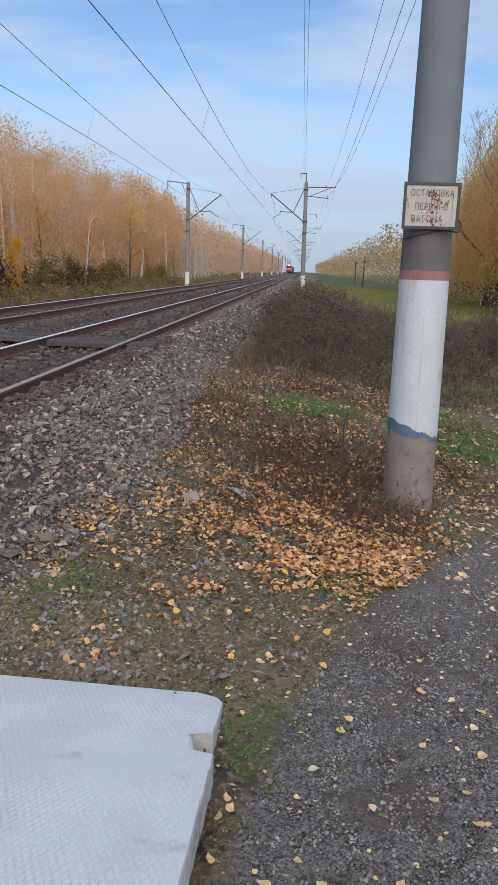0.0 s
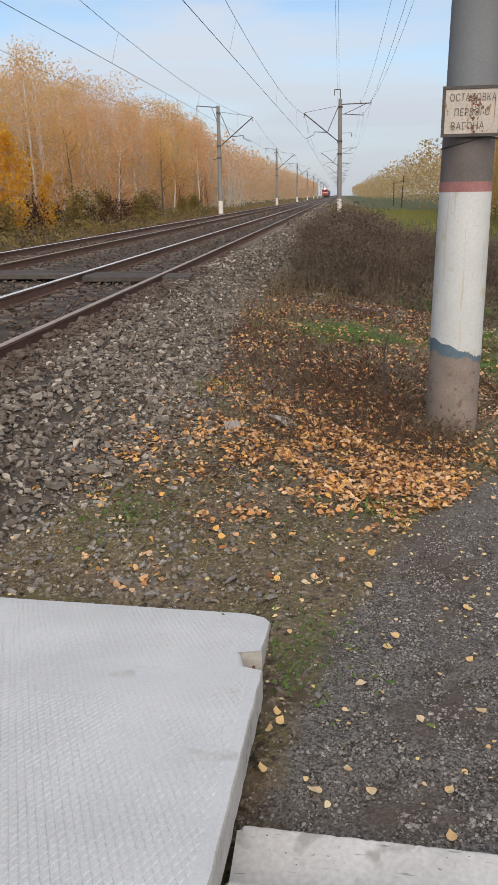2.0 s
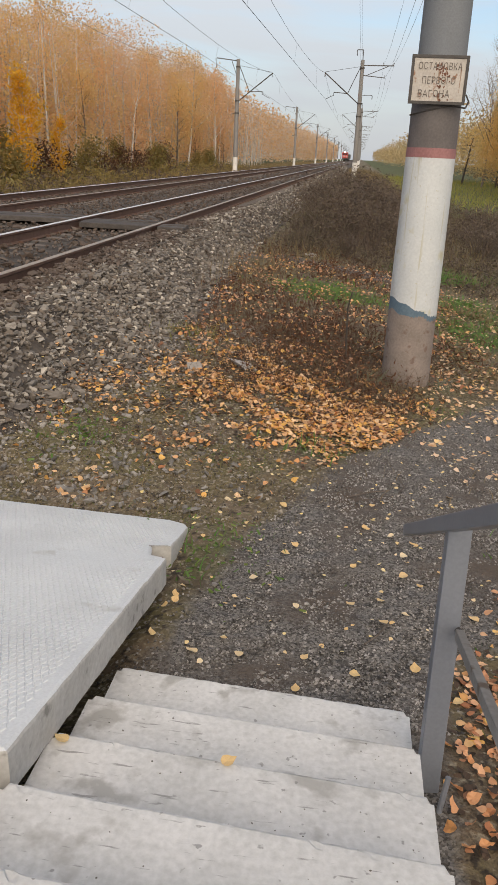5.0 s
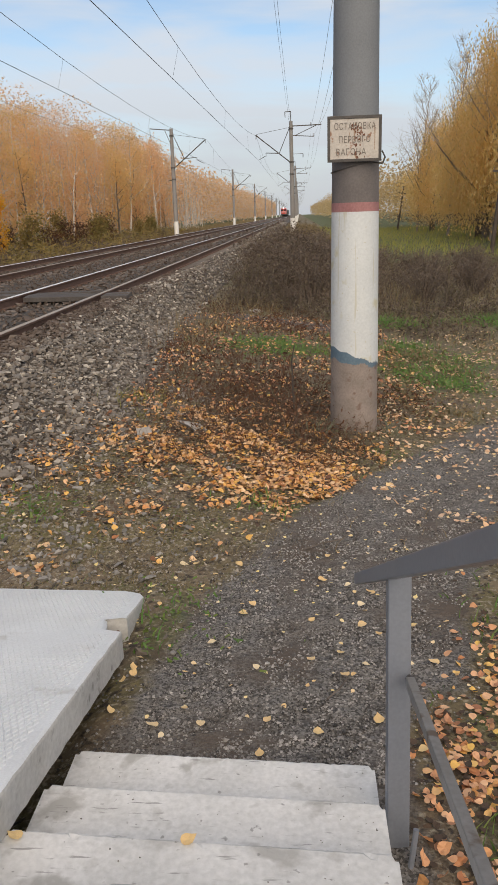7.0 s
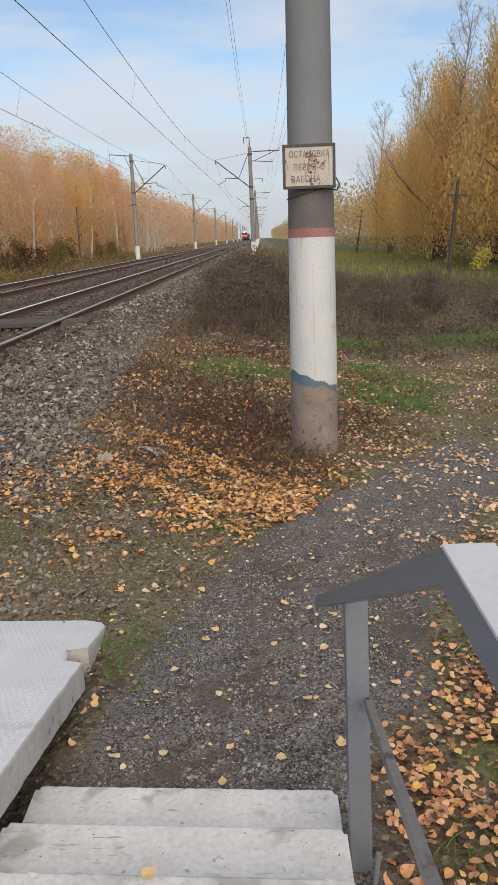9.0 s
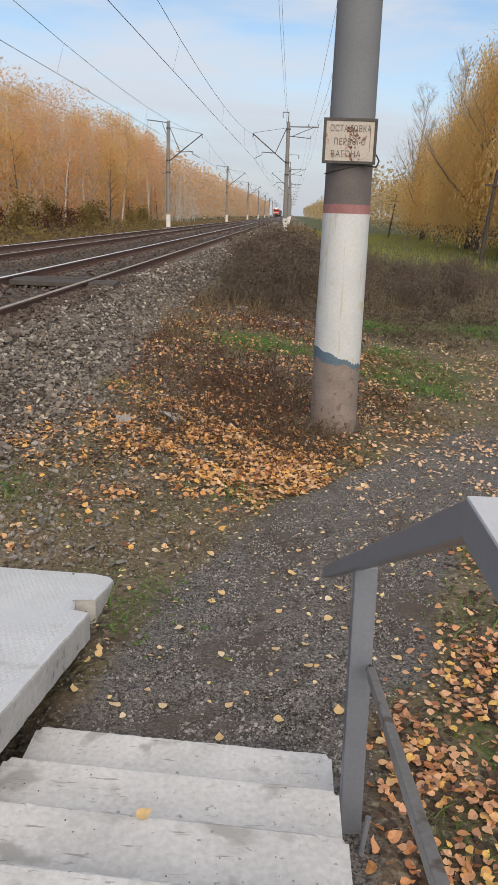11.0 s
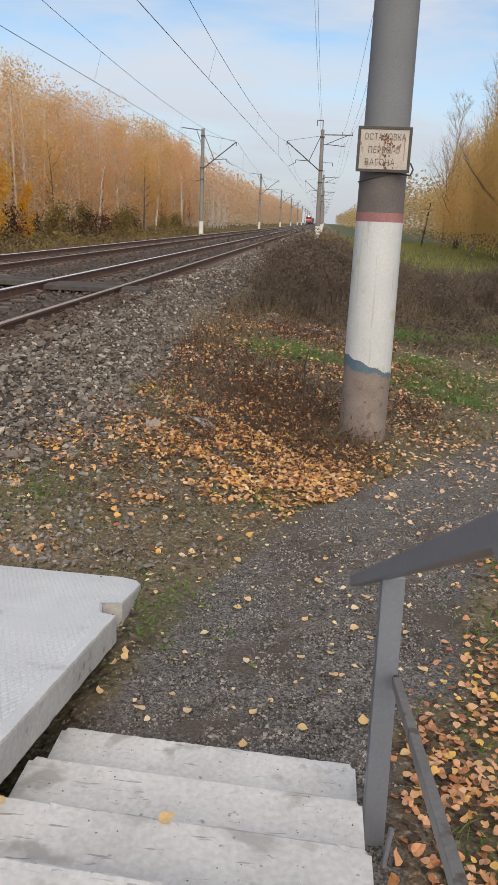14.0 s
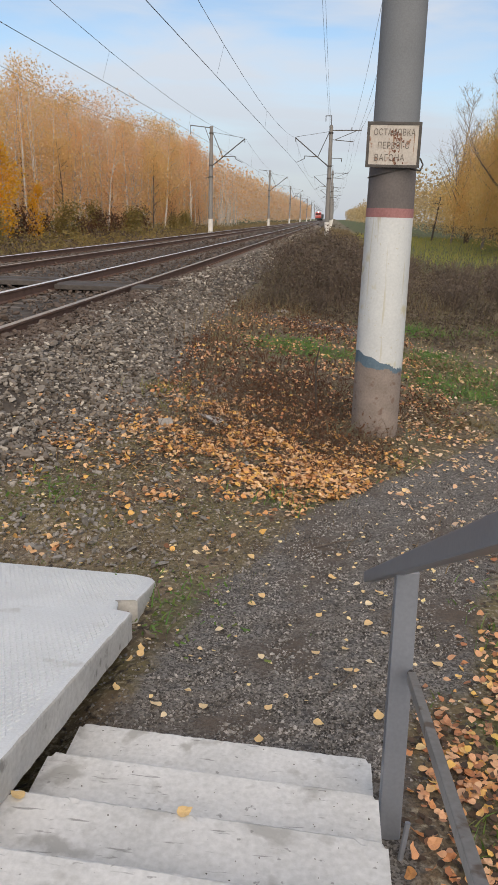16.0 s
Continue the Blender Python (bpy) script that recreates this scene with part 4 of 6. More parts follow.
def make_mast(right=True):
    s = 1 if right else -1
    name = "overhead_line_mast"
    root = empty(name)
    tagged(root, "tapered concrete railway mast with white foot and steel cantilever", "mast", "masts along the railway")
    bm = B()
    add_tube(bm, (0, 0, -1.0), (0, 0, 8.9), 0.215, 0.15, 16)
    part("shaft", bm, M["mast"], root, smooth=False)
    bm = B()
    add_tube(bm, (0, 0, -0.9), (0, 0, 0.95), 0.225, 0.213, 16)
    part("white_foot", bm, M["mast_white"], root, "whitewashed foot")
    for z in (5.6, 8.3, 4.6):
        bm = B()
        add_tube(bm, (0, 0, z - 0.06), (0, 0, z + 0.06), 0.205, None, 12)
        part("collar", bm, M["iron"], root)
    # inclined cantilever with its tie
    bm = B()
    add_tube(bm, (-0.2 * s, 0, 5.65), (-3.05 * s, 0, 7.9), 0.045)
    cant = part("cantilever", bm, M["iron"], root)
    bm = B()
    add_tube(bm, (-0.15 * s, 0, 8.35), (-1.05 * s, 0, 6.35), 0.03)
    part("stay", bm, M["iron"], root)
    bm = B()
    add_tube(bm, (-0.15 * s, 0, 8.4), (-3.0 * s, 0, 7.95), 0.014, None, 6)
    part("tie_rod", bm, M["iron"], root)
    bm = B()
    insulator(bm, (-3.0 * s, 0, 7.9), (-3.05 * s, 0, 7.55))
    part("insulator", bm, M["glass_ins"], cant)
    bm = B()
    add_tube(bm, (-1.05 * s, 0, 6.35), (-2.2 * s, 0, 6.42), 0.03)
    add_tube(bm, (-2.2 * s, 0, 6.42), (-2.2 * s, 0, 6.15), 0.022, None, 8)
    add_tube(bm, (-2.2 * s, 0, 6.2), (-2.85 * s, 0, 5.88), 0.022, None, 8)
    reg = part("registration_arm", bm, M["iron"], root)
    bm = B()
    insulator(bm, (-1.1 * s, 0, 6.36), (-1.5 * s, 0, 6.38))
    part("insulator", bm, M["glass_ins"], reg)
    bm = B()
    if right:
        add_tube(bm, (0, 0, 8.8), (0, 0, 9.65), 0.035)
        add_tube(bm, (0.03, 0, 9.65), (-0.5, 0, 9.65), 0.035)
        add_tube(bm, (-0.5, 0, 9.65), (-0.48, 0, 9.2), 0.03)
        part("top_bracket", bm, M["iron"], root)
        bm = B()
        add_bar(bm, (0.1, 0, 8.5), (2.6, 0, 8.52), 0.06, 0.08)
        add_bar(bm, (0.1, 0, 7.75), (1.95, 0, 7.6), 0.05, 0.06)
        add_bar(bm, (0.3, 0, 7.72), (2.2, 0, 8.5), 0.04, 0.05)
        arm = part("crossarm", bm, M["iron"], root)
        for x, z in ((2.55, 8.55), (1.7, 8.55), (1.9, 7.65)):
            bm = B()
            insulator(bm, (x, 0, z), (x, 0, z + 0.22), 0.05, 3)
            part("insulator", bm, M["glass_ins"], arm)
        bm = B()
        add_tube(bm, (0.1, 0, 6.25), (1.0, 0, 6.25), 0.02, None, 8)
        add_tube(bm, (1.0, 0, 6.25), (1.0, 0, 5.95), 0.03, None, 8)
        part("side_hook", bm, M["iron"], root)
    else:
        add_bar(bm, (0.1, 0, 8.75), (-1.9, 0, 8.95), 0.05, 0.07)
        add_tube(bm, (-0.6, 0, 8.85), (-0.1, 0, 7.6), 0.025, None, 8)
        add_tube(bm, (-1.9, 0, 8.95), (-1.9, 0, 8.2), 0.02, None, 8)
        part("top_bracket", bm, M["iron"], root)
        bm = B()
        add_tube(bm, (-0.15, 0, 4.55), (-0.55, 0, 4.5), 0.03, None, 8)
        part("side_hook", bm, M["iron"], root)
    return root


RIGHT_X, LEFT_X = 3.12, -7.6
RY = [72, 137, 202, 266, 330, 395, 460, 525, 590]
LY = [74, 140, 206, 271, 336, 400, 465, 530, 595]
m_r, m_l = make_mast(True), make_mast(False)
for i in range(len(RY)):
    if i == 0:
        m_r.location, m_l.location = (RIGHT_X, RY[0], 0), (LEFT_X, LY[0], 0)
        m_r.rotation_euler = (0, radians(-0.3), 0)
    else:
        copy_thing(m_r, pose(RIGHT_X, RY[i], 0, 0, 0.2 * (i % 3 - 1), 0))
        copy_thing(m_l, pose(LEFT_X, LY[i], 0, 0, 0.3 * (i % 3 - 1), 0))


# ---- wires ----
def wire(name, pts, r, parent):
    v, f = [], []
    for p in pts:
        for k in range(4):
            a = math.pi / 4 + math.pi / 2 * k
            v.append((p[0] + r * math.cos(a), p[1], p[2] + r * math.sin(a)))
    for i in range(len(pts) - 1):
        for k in range(4):
            f.append((i * 4 + k, i * 4 + (k + 1) % 4, i * 4 + 4 + (k + 1) % 4, i * 4 + 4 + k))
    return mesh_ob(name, v, f, M["wire"], parent)


def span_points(ys_, x_of, z_of, sag, n=12):
    pts = []
    for i in range(len(ys_) - 1):
        for k in range(n):
            t = k / n
            y = ys_[i] + (ys_[i + 1] - ys_[i]) * t
            xa, xb = x_of(i), x_of(i + 1)
            pts.append((xa + (xb - xa) * t, y, z_of - 4 * sag * t * (1 - t)))
    pts.append((x_of(len(ys_) - 1), ys_[-1], z_of))
    return pts


def make_catenary(ys_, xc, xm, label):
    root = tagged(empty("catenary", (0, 0, 0)), label, "overhead wire", "overhead contact lines")
    con = span_points(ys_, xc, 5.85, 0.0)
    mes = span_points(ys_, xm, 7.85, 1.15)
    wire("contact_wire", con, 0.0095, root)
    wire("messenger_wire", mes, 0.0085, root)
    for i in range(12 * 5):
        if i % 3 == 1:
            a, b = con[i], mes[i]
            bm = B()
            add_tube(bm, a, b, 0.0035, None, 4, False)
            part("dropper", bm, M["wire"], root)
    return root


make_catenary([-57, 8.3] + RY, lambda i: -0.95 if i < 2 else 0.22, lambda i: -0.5 if i < 2 else 0.05, "contact wire and sagging messenger wire over the track")
make_catenary([-55, 9.0] + LY, lambda i: -5.1 if i < 2 else -4.5, lambda i: -4.7 if i < 2 else -4.45, "contact wire and sagging messenger wire over the second track")
for xx, zz, yy_, sag, nm in ((2.84, 9.55, [-57, 8.3] + RY, 0.5, "feeder cable on the mast tops"), (2.98, 9.45, [-57, 8.3] + RY, 0.6, "feeder cable on the mast tops"), (5.65, 8.7, [-57, 8.3] + RY, 1.0, "thin line wire on the mast crossarms"), (4.85, 8.7, [-57, 8.3] + RY, 1.0, "thin line wire on the mast crossarms"), (5.1, 7.8, [-57, 8.3] + RY, 1.0, "thin line wire on the mast crossarms"), (-9.5, 8.2, [-55, 9.0] + LY, 1.7, "line wire on the brackets of the far masts")):
    w = wire("overhead_cable", span_points(yy_, lambda i: xx, zz, sag), 0.0075, None)
    tagged(w, nm, "overhead wire", "line wires")


# ---- ballast and path stones ----
def heights(x, y):
    return land(x, y)


ballast = tagged(empty("ballast"), "coarse grey broken stone ballast beside the track", "ballast", kind="structure")
STONES = [stone_shape(k, 0.66) for k in range(6)]


def foot_of(y):
    return np.clip(2.05 - 0.36 * np.clip(7.2 - y, 0, 3.2) - 0.05 * np.clip(y - 8, 0, 9), 0.9, 2.1)


def scatter_stones(n, xr, yr, size, seed, name, material, keep=None, lift=0.2, shapes=STONES, parent=None, ypow=1.0):
    r = np.random.default_rng(seed)
    x = r.uniform(*xr, n)
    y = yr[0] + (yr[1] - yr[0]) * r.random(n) ** ypow
    if keep is not None:
        k = keep(x, y) > r.random(n)
        x, y = x[k], y[k]
    s = np.clip(r.lognormal(math.log(size), 0.35, len(x)), size * 0.45, size * 2.1)
    z = heights(x, y) + s * lift
    out = []
    for i, (v, f) in enumerate(shapes):
        w = np.arange(len(x)) % len(shapes) == i
        pos = np.stack([x[w], y[w], z[w]], 1)
        sc = s[w][:, None] * r.uniform(0.75, 1.25, (w.sum(), 3))
        out.append(tagged(joined(name, v, f, placed(pos, spins(w.sum(), r, 0.6), sc), material, parent), kind="stuff"))
    return out


STONE_MESH = []
for v_, f_ in STONES:
    me_ = bpy.data.meshes.new("ballast_stone")
    me_.from_pydata(v_, [], f_)
    me_.materials.append(M["stone_single"])
    me_.shade_flat()
    STONE_MESH.append(me_)


def shoulder(x, y):
    d = foot_of(y) + 0.1 * wave(x * 0, y, 2.1) - x
    return np.clip(d / 0.35 + 0.35, 0, 1) * (x > np.where(y < 24, 0.1, 0.42))


def oily(x, y):
    return sstep(0.95, 0.35, x + 0.25 * wave(x, y, 2.5))


scatter_stones(25000, (0.3, 2.4), (3.6, 17), 0.045, 11, "shoulder_stones", M["stone"], lambda x, y: shoulder(x, y) * (1 - oily(x, y)), parent=ballast)
scatter_stones(7500, (0.3, 2.1), (17, 60), 0.070, 12, "shoulder_stones", M["stone"], shoulder, parent=ballast, ypow=1.4)
scatter_stones(1500, (0.3, 1.9), (60, 160), 0.13, 13, "shoulder_stones", M["stone"], shoulder, parent=ballast)
M["stone_brown"] = leaf_mat("oily_ballast", [(0.042, 0.029, 0.022), (0.08, 0.056, 0.043), (0.12, 0.09, 0.072), (0.058, 0.04, 0.03), (0.16, 0.128, 0.108), (0.07, 0.052, 0.042)], 0.9, 0.0)
scatter_stones(12000, (0.1, 1.2), (6.0, 24), 0.050, 18, "oily_stones", M["stone_brown"], lambda x, y: shoulder(x, y) * oily(x, y), parent=ballast, ypow=1.3)


def between(x, y):
    # fewer stones on the sleeper tops than in the cribs
    return np.where(np.abs(((y + 2) / 0.544 + 0.5) % 1 - 0.5) < 0.19, 0.8, 1.0) * (np.abs(x) > 0.06) * (np.abs(x + 1.59) > 0.06) * (np.abs(x + 4.1) > 0.06) * (np.abs(x + 5.69) > 0.06)


scatter_stones(12000, (-7.3, 0.1), (8.5, 42), 0.060, 14, "crib_stones", M["stone_brown"], between, 0.35, parent=ballast, ypow=1.3)
scatter_stones(4500, (-7.3, 0.1), (-4, 8.5), 0.060, 16, "crib_stones", M["stone_brown"], between, 0.35, parent=ballast)
scatter_stones(3500, (0.1, 1.3), (-4, 6.0), 0.055, 19, "oily_stones", M["stone_brown"], lambda x, y: shoulder(x, y) * (x < 1.1), parent=ballast)
scatter_stones(2500, (-7.3, 0.55), (42, 120), 0.11, 15, "crib_stones", M["stone_brown"], between, 0.35, parent=ballast, ypow=1.2)
r_ = np.random.default_rng(17)
n_ = 0
while n_ < 300:
    x_, y_ = r_.uniform(0.7, 2.3), 5.2 + 4.5 * r_.random()
    if shoulder(np.array(x_), np.array(y_)) > r_.random():
        s_ = float(np.clip(r_.lognormal(math.log(0.055), 0.3), 0.035, 0.095))
        o_ = new("ballast_stone", STONE_MESH[n_ % 6])
        o_.parent = ballast
        o_.matrix_basis = Matrix.LocRotScale((x_, y_, float(heights(x_, y_)) + s_ * 0.32), Euler((r_.uniform(-0.6, 0.6), r_.uniform(-0.6, 0.6), r_.uniform(0, 6.3))), (s_, s_ * r_.uniform(0.7, 1.2), s_ * r_.uniform(0.7, 1.1)))
        n_ += 1

scatter_stones(75000, (2.7, 5.4), (3.2, 8.0), 0.0090, 21, "path_grit", M["pebble"], lambda x, y: path_cover(x, y) ** 2 + 0.05, 0.1, [(GRIT_V, GRIT_F)], ypow=1.5)
scatter_stones(7000, (2.8, 4.6), (3.3, 6.5), 0.0105, 25, "path_grit", mat("pale_grit", (0.14, 0.132, 0.125), (0.31, 0.30, 0.285), 0.85, 9, 0.3, 60, rand=0.6), lambda x, y: path_cover(x, y) * np.clip(0.15 + 0.7 * wave(x, y, 2.2), 0, 1), 0.12, [(GRIT_V, GRIT_F)])
scatter_stones(3000, (4.6, 7.2), (8.0, 15.5), 0.020, 22, "path_grit", M["pebble"], lambda x, y: path_cover(x, y) ** 2, 0.15, [(GRIT_V, GRIT_F)])
scatter_stones(10000, (1.2, 3.6), (4.5, 9.0), 0.014, 23, "soil_crumbs", mat("soil_crumb", (0.09, 0.075, 0.06), (0.30, 0.265, 0.22), 0.95, 6, 0.3, 40, rand=0.85), lambda x, y: 1 - path_cover(x, y), 0.15, [(GRIT_V, GRIT_F)])
for o_ in [q for q in scene.objects if q.name.startswith(("path_grit", "soil_crumbs"))]:
    tagged(o_, "fine dark grit of the trodden path" if o_.name.startswith("path") else "crumbs of brown soil", "grit", kind="stuff")
scatter_stones(4600, (1.2, 3.2), (4.75, 9.6), 0.033, 24, "loose_stones", M["pale_stone"], lambda x, y: 0.16 + 0.8 * blob(x, y, 2.2, 5.15, 0.6, 0.4) + 1.5 * blob(x, y, 2.4, 9.0, 0.35, 0.35) + 0.9 * blob(x, y, 1.75, 5.0, 0.5, 0.3) + 0.5 * sstep(0.7, 0.0, x - foot_of(y)), 0.15)
for o_ in [q for q in scene.objects if q.name.startswith("loose_stones")]:
    tagged(o_, "loose grey stones on trodden soil", "stones", kind="stuff")


def make_rock(x, y, s, label, seed):
    v, f = stone_shape(seed, 0.6)
    o = mesh_ob("rock", [(a * s, b * s * 0.8, c * s) for a, b, c in v], f, M["rock"])
    o.location = (x, y, float(heights(x, y)) + s * 0.14)
    o.rotation_euler = (0.1, 0.15, seed)
    return tagged(o, label, "rock", "pale rocks among the leaves")


make_rock(2.70, 7.67, 0.26, "pale pinkish rock half sunk among the fallen leaves", 31)
make_rock(2.36, 7.35, 0.17, "small pale rock among the fallen leaves", 32)
make_rock(3.12, 3.99, 0.045, "small white stone on the grit path", 33)
make_rock(3.40, 3.41, 0.040, "small white stone on the grit path", 34)
make_rock(2.97, 3.98, 0.10, "flat grey stone beside the ramp slab", 35).data.materials[0] = M["stone"]
make_rock(3.06, 4.12, 0.05, "grey stone on the edge of the path", 36).data.materials[0] = M["stone"]
make_rock(2.55, 6.9, 0.07, "bluish grey flat stone on the soil", 37)
for x_, y_, s_, k_ in ((2.75, 16.7, 0.55, 39), (3.2, 16.5, 0.4, 40)):
    o_ = make_rock(x_, y_, s_, "flat grey concrete lump in the weeds", k_)
    o_.scale.z = 0.4
    o_.location.z -= 0.05
make_rock(1.445, 13.13, 0.22, "pale lump on the ballast edge", 38)


# ---- fallen leaves ----
def leaves(n, xr, yr, dens, seed, name, material, size=0.052, label="", tilt=0.45, lift=0.006):
    r = np.random.default_rng(seed)
    x, y = r.uniform(*xr, n), r.uniform(*yr, n)
    k = dens(x, y) > r.random(n)
    x, y = x[k], y[k]
    s = r.uniform(0.7, 1.35, len(x)) * size
    pos = np.stack([x, y, heights(x, y) + lift + r.random(len(x)) ** 2 * 0.03], 1)
    o = joined(name, LEAF_V, LEAF_F, placed(pos, spins(len(x), r, tilt), np.stack([s, s * r.uniform(0.9, 1.2, len(x)), s * r.uniform(-0.6, 1.3, len(x))], 1)), material)
    return tagged(o, label, "leaves", kind="stuff")


def pile(x, y):
    d = 1.6 * blob(x, y, 3.75, 6.35, 0.45, 0.50) + 0.9 * blob(x, y, 3.45, 7.2, 0.55, 0.55) + 1.0 * blob(x, y, 3.25, 6.75, 0.55, 0.65) + 0.7 * blob(x, y, 2.55, 7.2, 0.6, 0.6) + 0.5 * blob(x, y, 2.0, 7.0, 0.4, 0.35) + 0.65 * blob(x, y, 3.0, 8.0, 0.9, 0.8)
    d = d + 0.10 * blob(x, y, 2.7, 5.9, 0.9, 0.8) + 0.5 * blob(x, y, 1.7, 6.6, 0.25, 0.3) + 0.4 * blob(x, y, 1.6, 6.1, 0.2, 0.2) + 0.5 * blob(x, y, 2.45, 5.7, 0.2, 0.12) + 0.35 * blob(x, y, 2.15, 4.95, 0.15, 0.12) + 0.30 * blob(x, y, 4.05, 7.0, 0.5, 0.5)
    clump = 0.10 + 1.2 * np.clip(wave(x, y, 6.0) + 0.22 + 0.5 * blob(x, y, 3.7, 6.5, 0.5, 0.6), 0, 1)
    return np.clip(d * clump, 0, 1) * (path_cover(x, y) < 0.55)


leaves(38000, (1.2, 4.6), (4.8, 9.2), pile, 41, "leaf_litter", M["leaf_litter"], 0.037, "thick litter of orange and brown fallen leaves round the pole", 0.9)
def side_pile(x, y):
    lumps = 0.16 + 1.0 * np.clip(wave(x, y, 6.0, 1) + 0.32, 0, 1)
    near = sstep(4.3, 3.1, y - 0.9 * (x - 4.25))
    return np.clip((1.35 - path_cover(x, y) * 1.5) * lumps * (0.12 + 0.88 * near), 0, 1) * (0.4 + 0.6 * sstep(4.02, 4.25, x)) * (x > 3.96) * sstep(6.2, 5.0, x + 0.3 * wave(x, y, 2.0)) * sstep(0.6, 1.9, y + 0.3 * wave(x, y, 2.0, 1))


leaves(15000, (3.9, 6.2), (0.8, 6.0), lambda x, y: np.clip(1.1 * side_pile(x, y) + 0.12 * sstep(6.2, 5.0, x) * sstep(0.8, 1.8, y), 0, 1) * (1 - path_cover(x, y)) * (x > 3.98), 47, "leaf_mould", M["mould"], 0.026, "dark rotting leaf mould under the fallen leaves", 0.5, 0.002)
leaves(22000, (1.4, 4.6), (5.3, 9.2), lambda x, y: np.clip(1.3 * pile(x, y) + 0.9 * blob(x, y, 3.3, 7.3, 0.9, 1.0), 0, 1) * (path_cover(x, y) < 0.5) * 0.6, 48, "leaf_mould", M["mould"], 0.028, "dark rotting leaf mould round the pole", 0.5, 0.003)
leaves(25000, (3.9, 6.2), (0.6, 6.0), side_pile, 42, "leaf_litter", M["leaf_pink"], 0.031, "orange and pink fallen leaves on grass beside the path", 0.7)
leaves(32000, (4.2, 8.5), (5.6, 15.9), lambda x, y: np.clip(0.9 * blob(x, y, 4.75, 8.6, 0.45, 0.7) + 0.9 * blob(x, y, 6.0, 7.2, 0.6, 1.6) + 0.55 * blob(x, y, 6.8, 12.5, 1.3, 1.6) + 0.16, 0, 1) * np.clip(0.4 + wave(x, y, 4.0), 0.1, 1), 43, "leaf_litter", M["leaf_pale"], 0.037, "scattered tan and yellow fallen leaves along the path", 0.8)
leaves(9000, (1.6, 5.2), (8.0, 16), lambda x, y: np.clip(0.30 + 0.5 * wave(x, y, 3.3), 0.04, 1) * (x > foot_of(y) - 0.15), 44, "leaf_litter", M["leaf_pink"], 0.038, "scattered fallen leaves among the weeds", 0.9, 0.05)
leaves(2800, (1.2, 5.4), (3.4, 8.0), lambda x, y: 0.20 + 0.12 * path_cover(x, y) + 0.15 * wave(x, y, 5.0), 45, "leaf_scatter", M["leaf_path"], 0.021, "small dry yellow leaves strewn over soil and grit")
leaf_me = bpy.data.meshes.new("fallen_leaf")
leaf_me.from_pydata(LEAF_V, [], LEAF_F)
leaf_me.materials.append(M["leaf_path"])
curled_me = leaf_me.copy()
curled_me.materials[0] = M["leaf_pink"]
LEAVES = [(3.34, 4.9), (3.03, 4.9), (3.1, 4.91), (3.79, 4.72), (3.92, 4.66), (3.44, 4.45), (3.4, 4.35), (3.73, 4.27), (3.28, 4.06), (3.49, 3.86), (3.72, 3.94), (3.85, 3.99), (3.86, 3.83), (3.95, 3.9), (3.97, 4.43), (4.03, 4.57), (3.96, 4.23), (4.03, 4.15), (3.12, 3.47), (3.3, 3.49), (3.55, 3.52), (3.74, 3.45), (3.53, 3.33), (3.97, 3.54), (4.11, 3.37), (4.24, 3.92), (4.2, 4.24), (4.19, 4.45), (4.29, 5.32), (3.83, 5.03)]
r_ = np.random.default_rng(46)
for x_, y_ in LEAVES:
    o_ = new("fallen_leaf", leaf_me)
    s_ = r_.uniform(0.036, 0.052)
    o_.matrix_basis = Matrix.LocRotScale((x_, y_, float(heights(x_, y_)) + 0.014), Euler((r_.uniform(-0.3, 0.3), r_.uniform(-0.3, 0.3), r_.uniform(0, 6.3))), (s_, s_, s_ * 0.7))
    tagged(o_, "yellow fallen birch leaf lying on the grit path", "leaf", "leaves on the path")
for x_, y_, h_ in ((2.965, 3.86, 0.0), (2.95, 3.74, 0.01), (2.985, 3.78, 0.02), (2.94, 3.55, 0.0), (2.98, 3.93, 0.0)):
    o_ = new("fallen_leaf", leaf_me)
    o_.matrix_basis = Matrix.LocRotScale((x_, y_, float(heights(x_, y_)) + 0.018 + h_), Euler((0.45, 0.3, x_ * 31 + y_ * 17)), (0.04, 0.036, 0.04))
    tagged(o_, "yellow fallen leaf caught beside the ramp slab", "leaf", "leaves beside the slab")
for x_, y_, a_ in ((4.03, 2.86, 0.5), (4.05, 2.93, 1.9), (4.08, 2.80, 3.1), (4.02, 2.78, 4.4), (4.10, 2.90, 5.3), (4.06, 2.72, 2.5)):
    o_ = new("fallen_leaf", curled_me)
    o_.matrix_basis = Matrix.LocRotScale((x_, y_, float(heights(x_, y_)) + 0.025), Euler((0.7, 0.5, a_)), (0.045, 0.05, 0.06))
    tagged(o_, "curled orange leaf caught at the foot of the handrail", "leaf", "leaves at the handrail")
for x_, y_, z_ in ((3.39, 2.65, -0.236), (2.935, 2.65, -0.236)):
    o_ = new("fallen_leaf", leaf_me)
    o_.matrix_basis = Matrix.LocRotScale((x_, y_ - 0.03, z_ + 0.004), Euler((0.1, 0.1, x_ * 9)), (0.044, 0.044, 0.026))
    tagged(o_, "yellow fallen birch leaf lying on a concrete step", "leaf", "leaves on the steps")


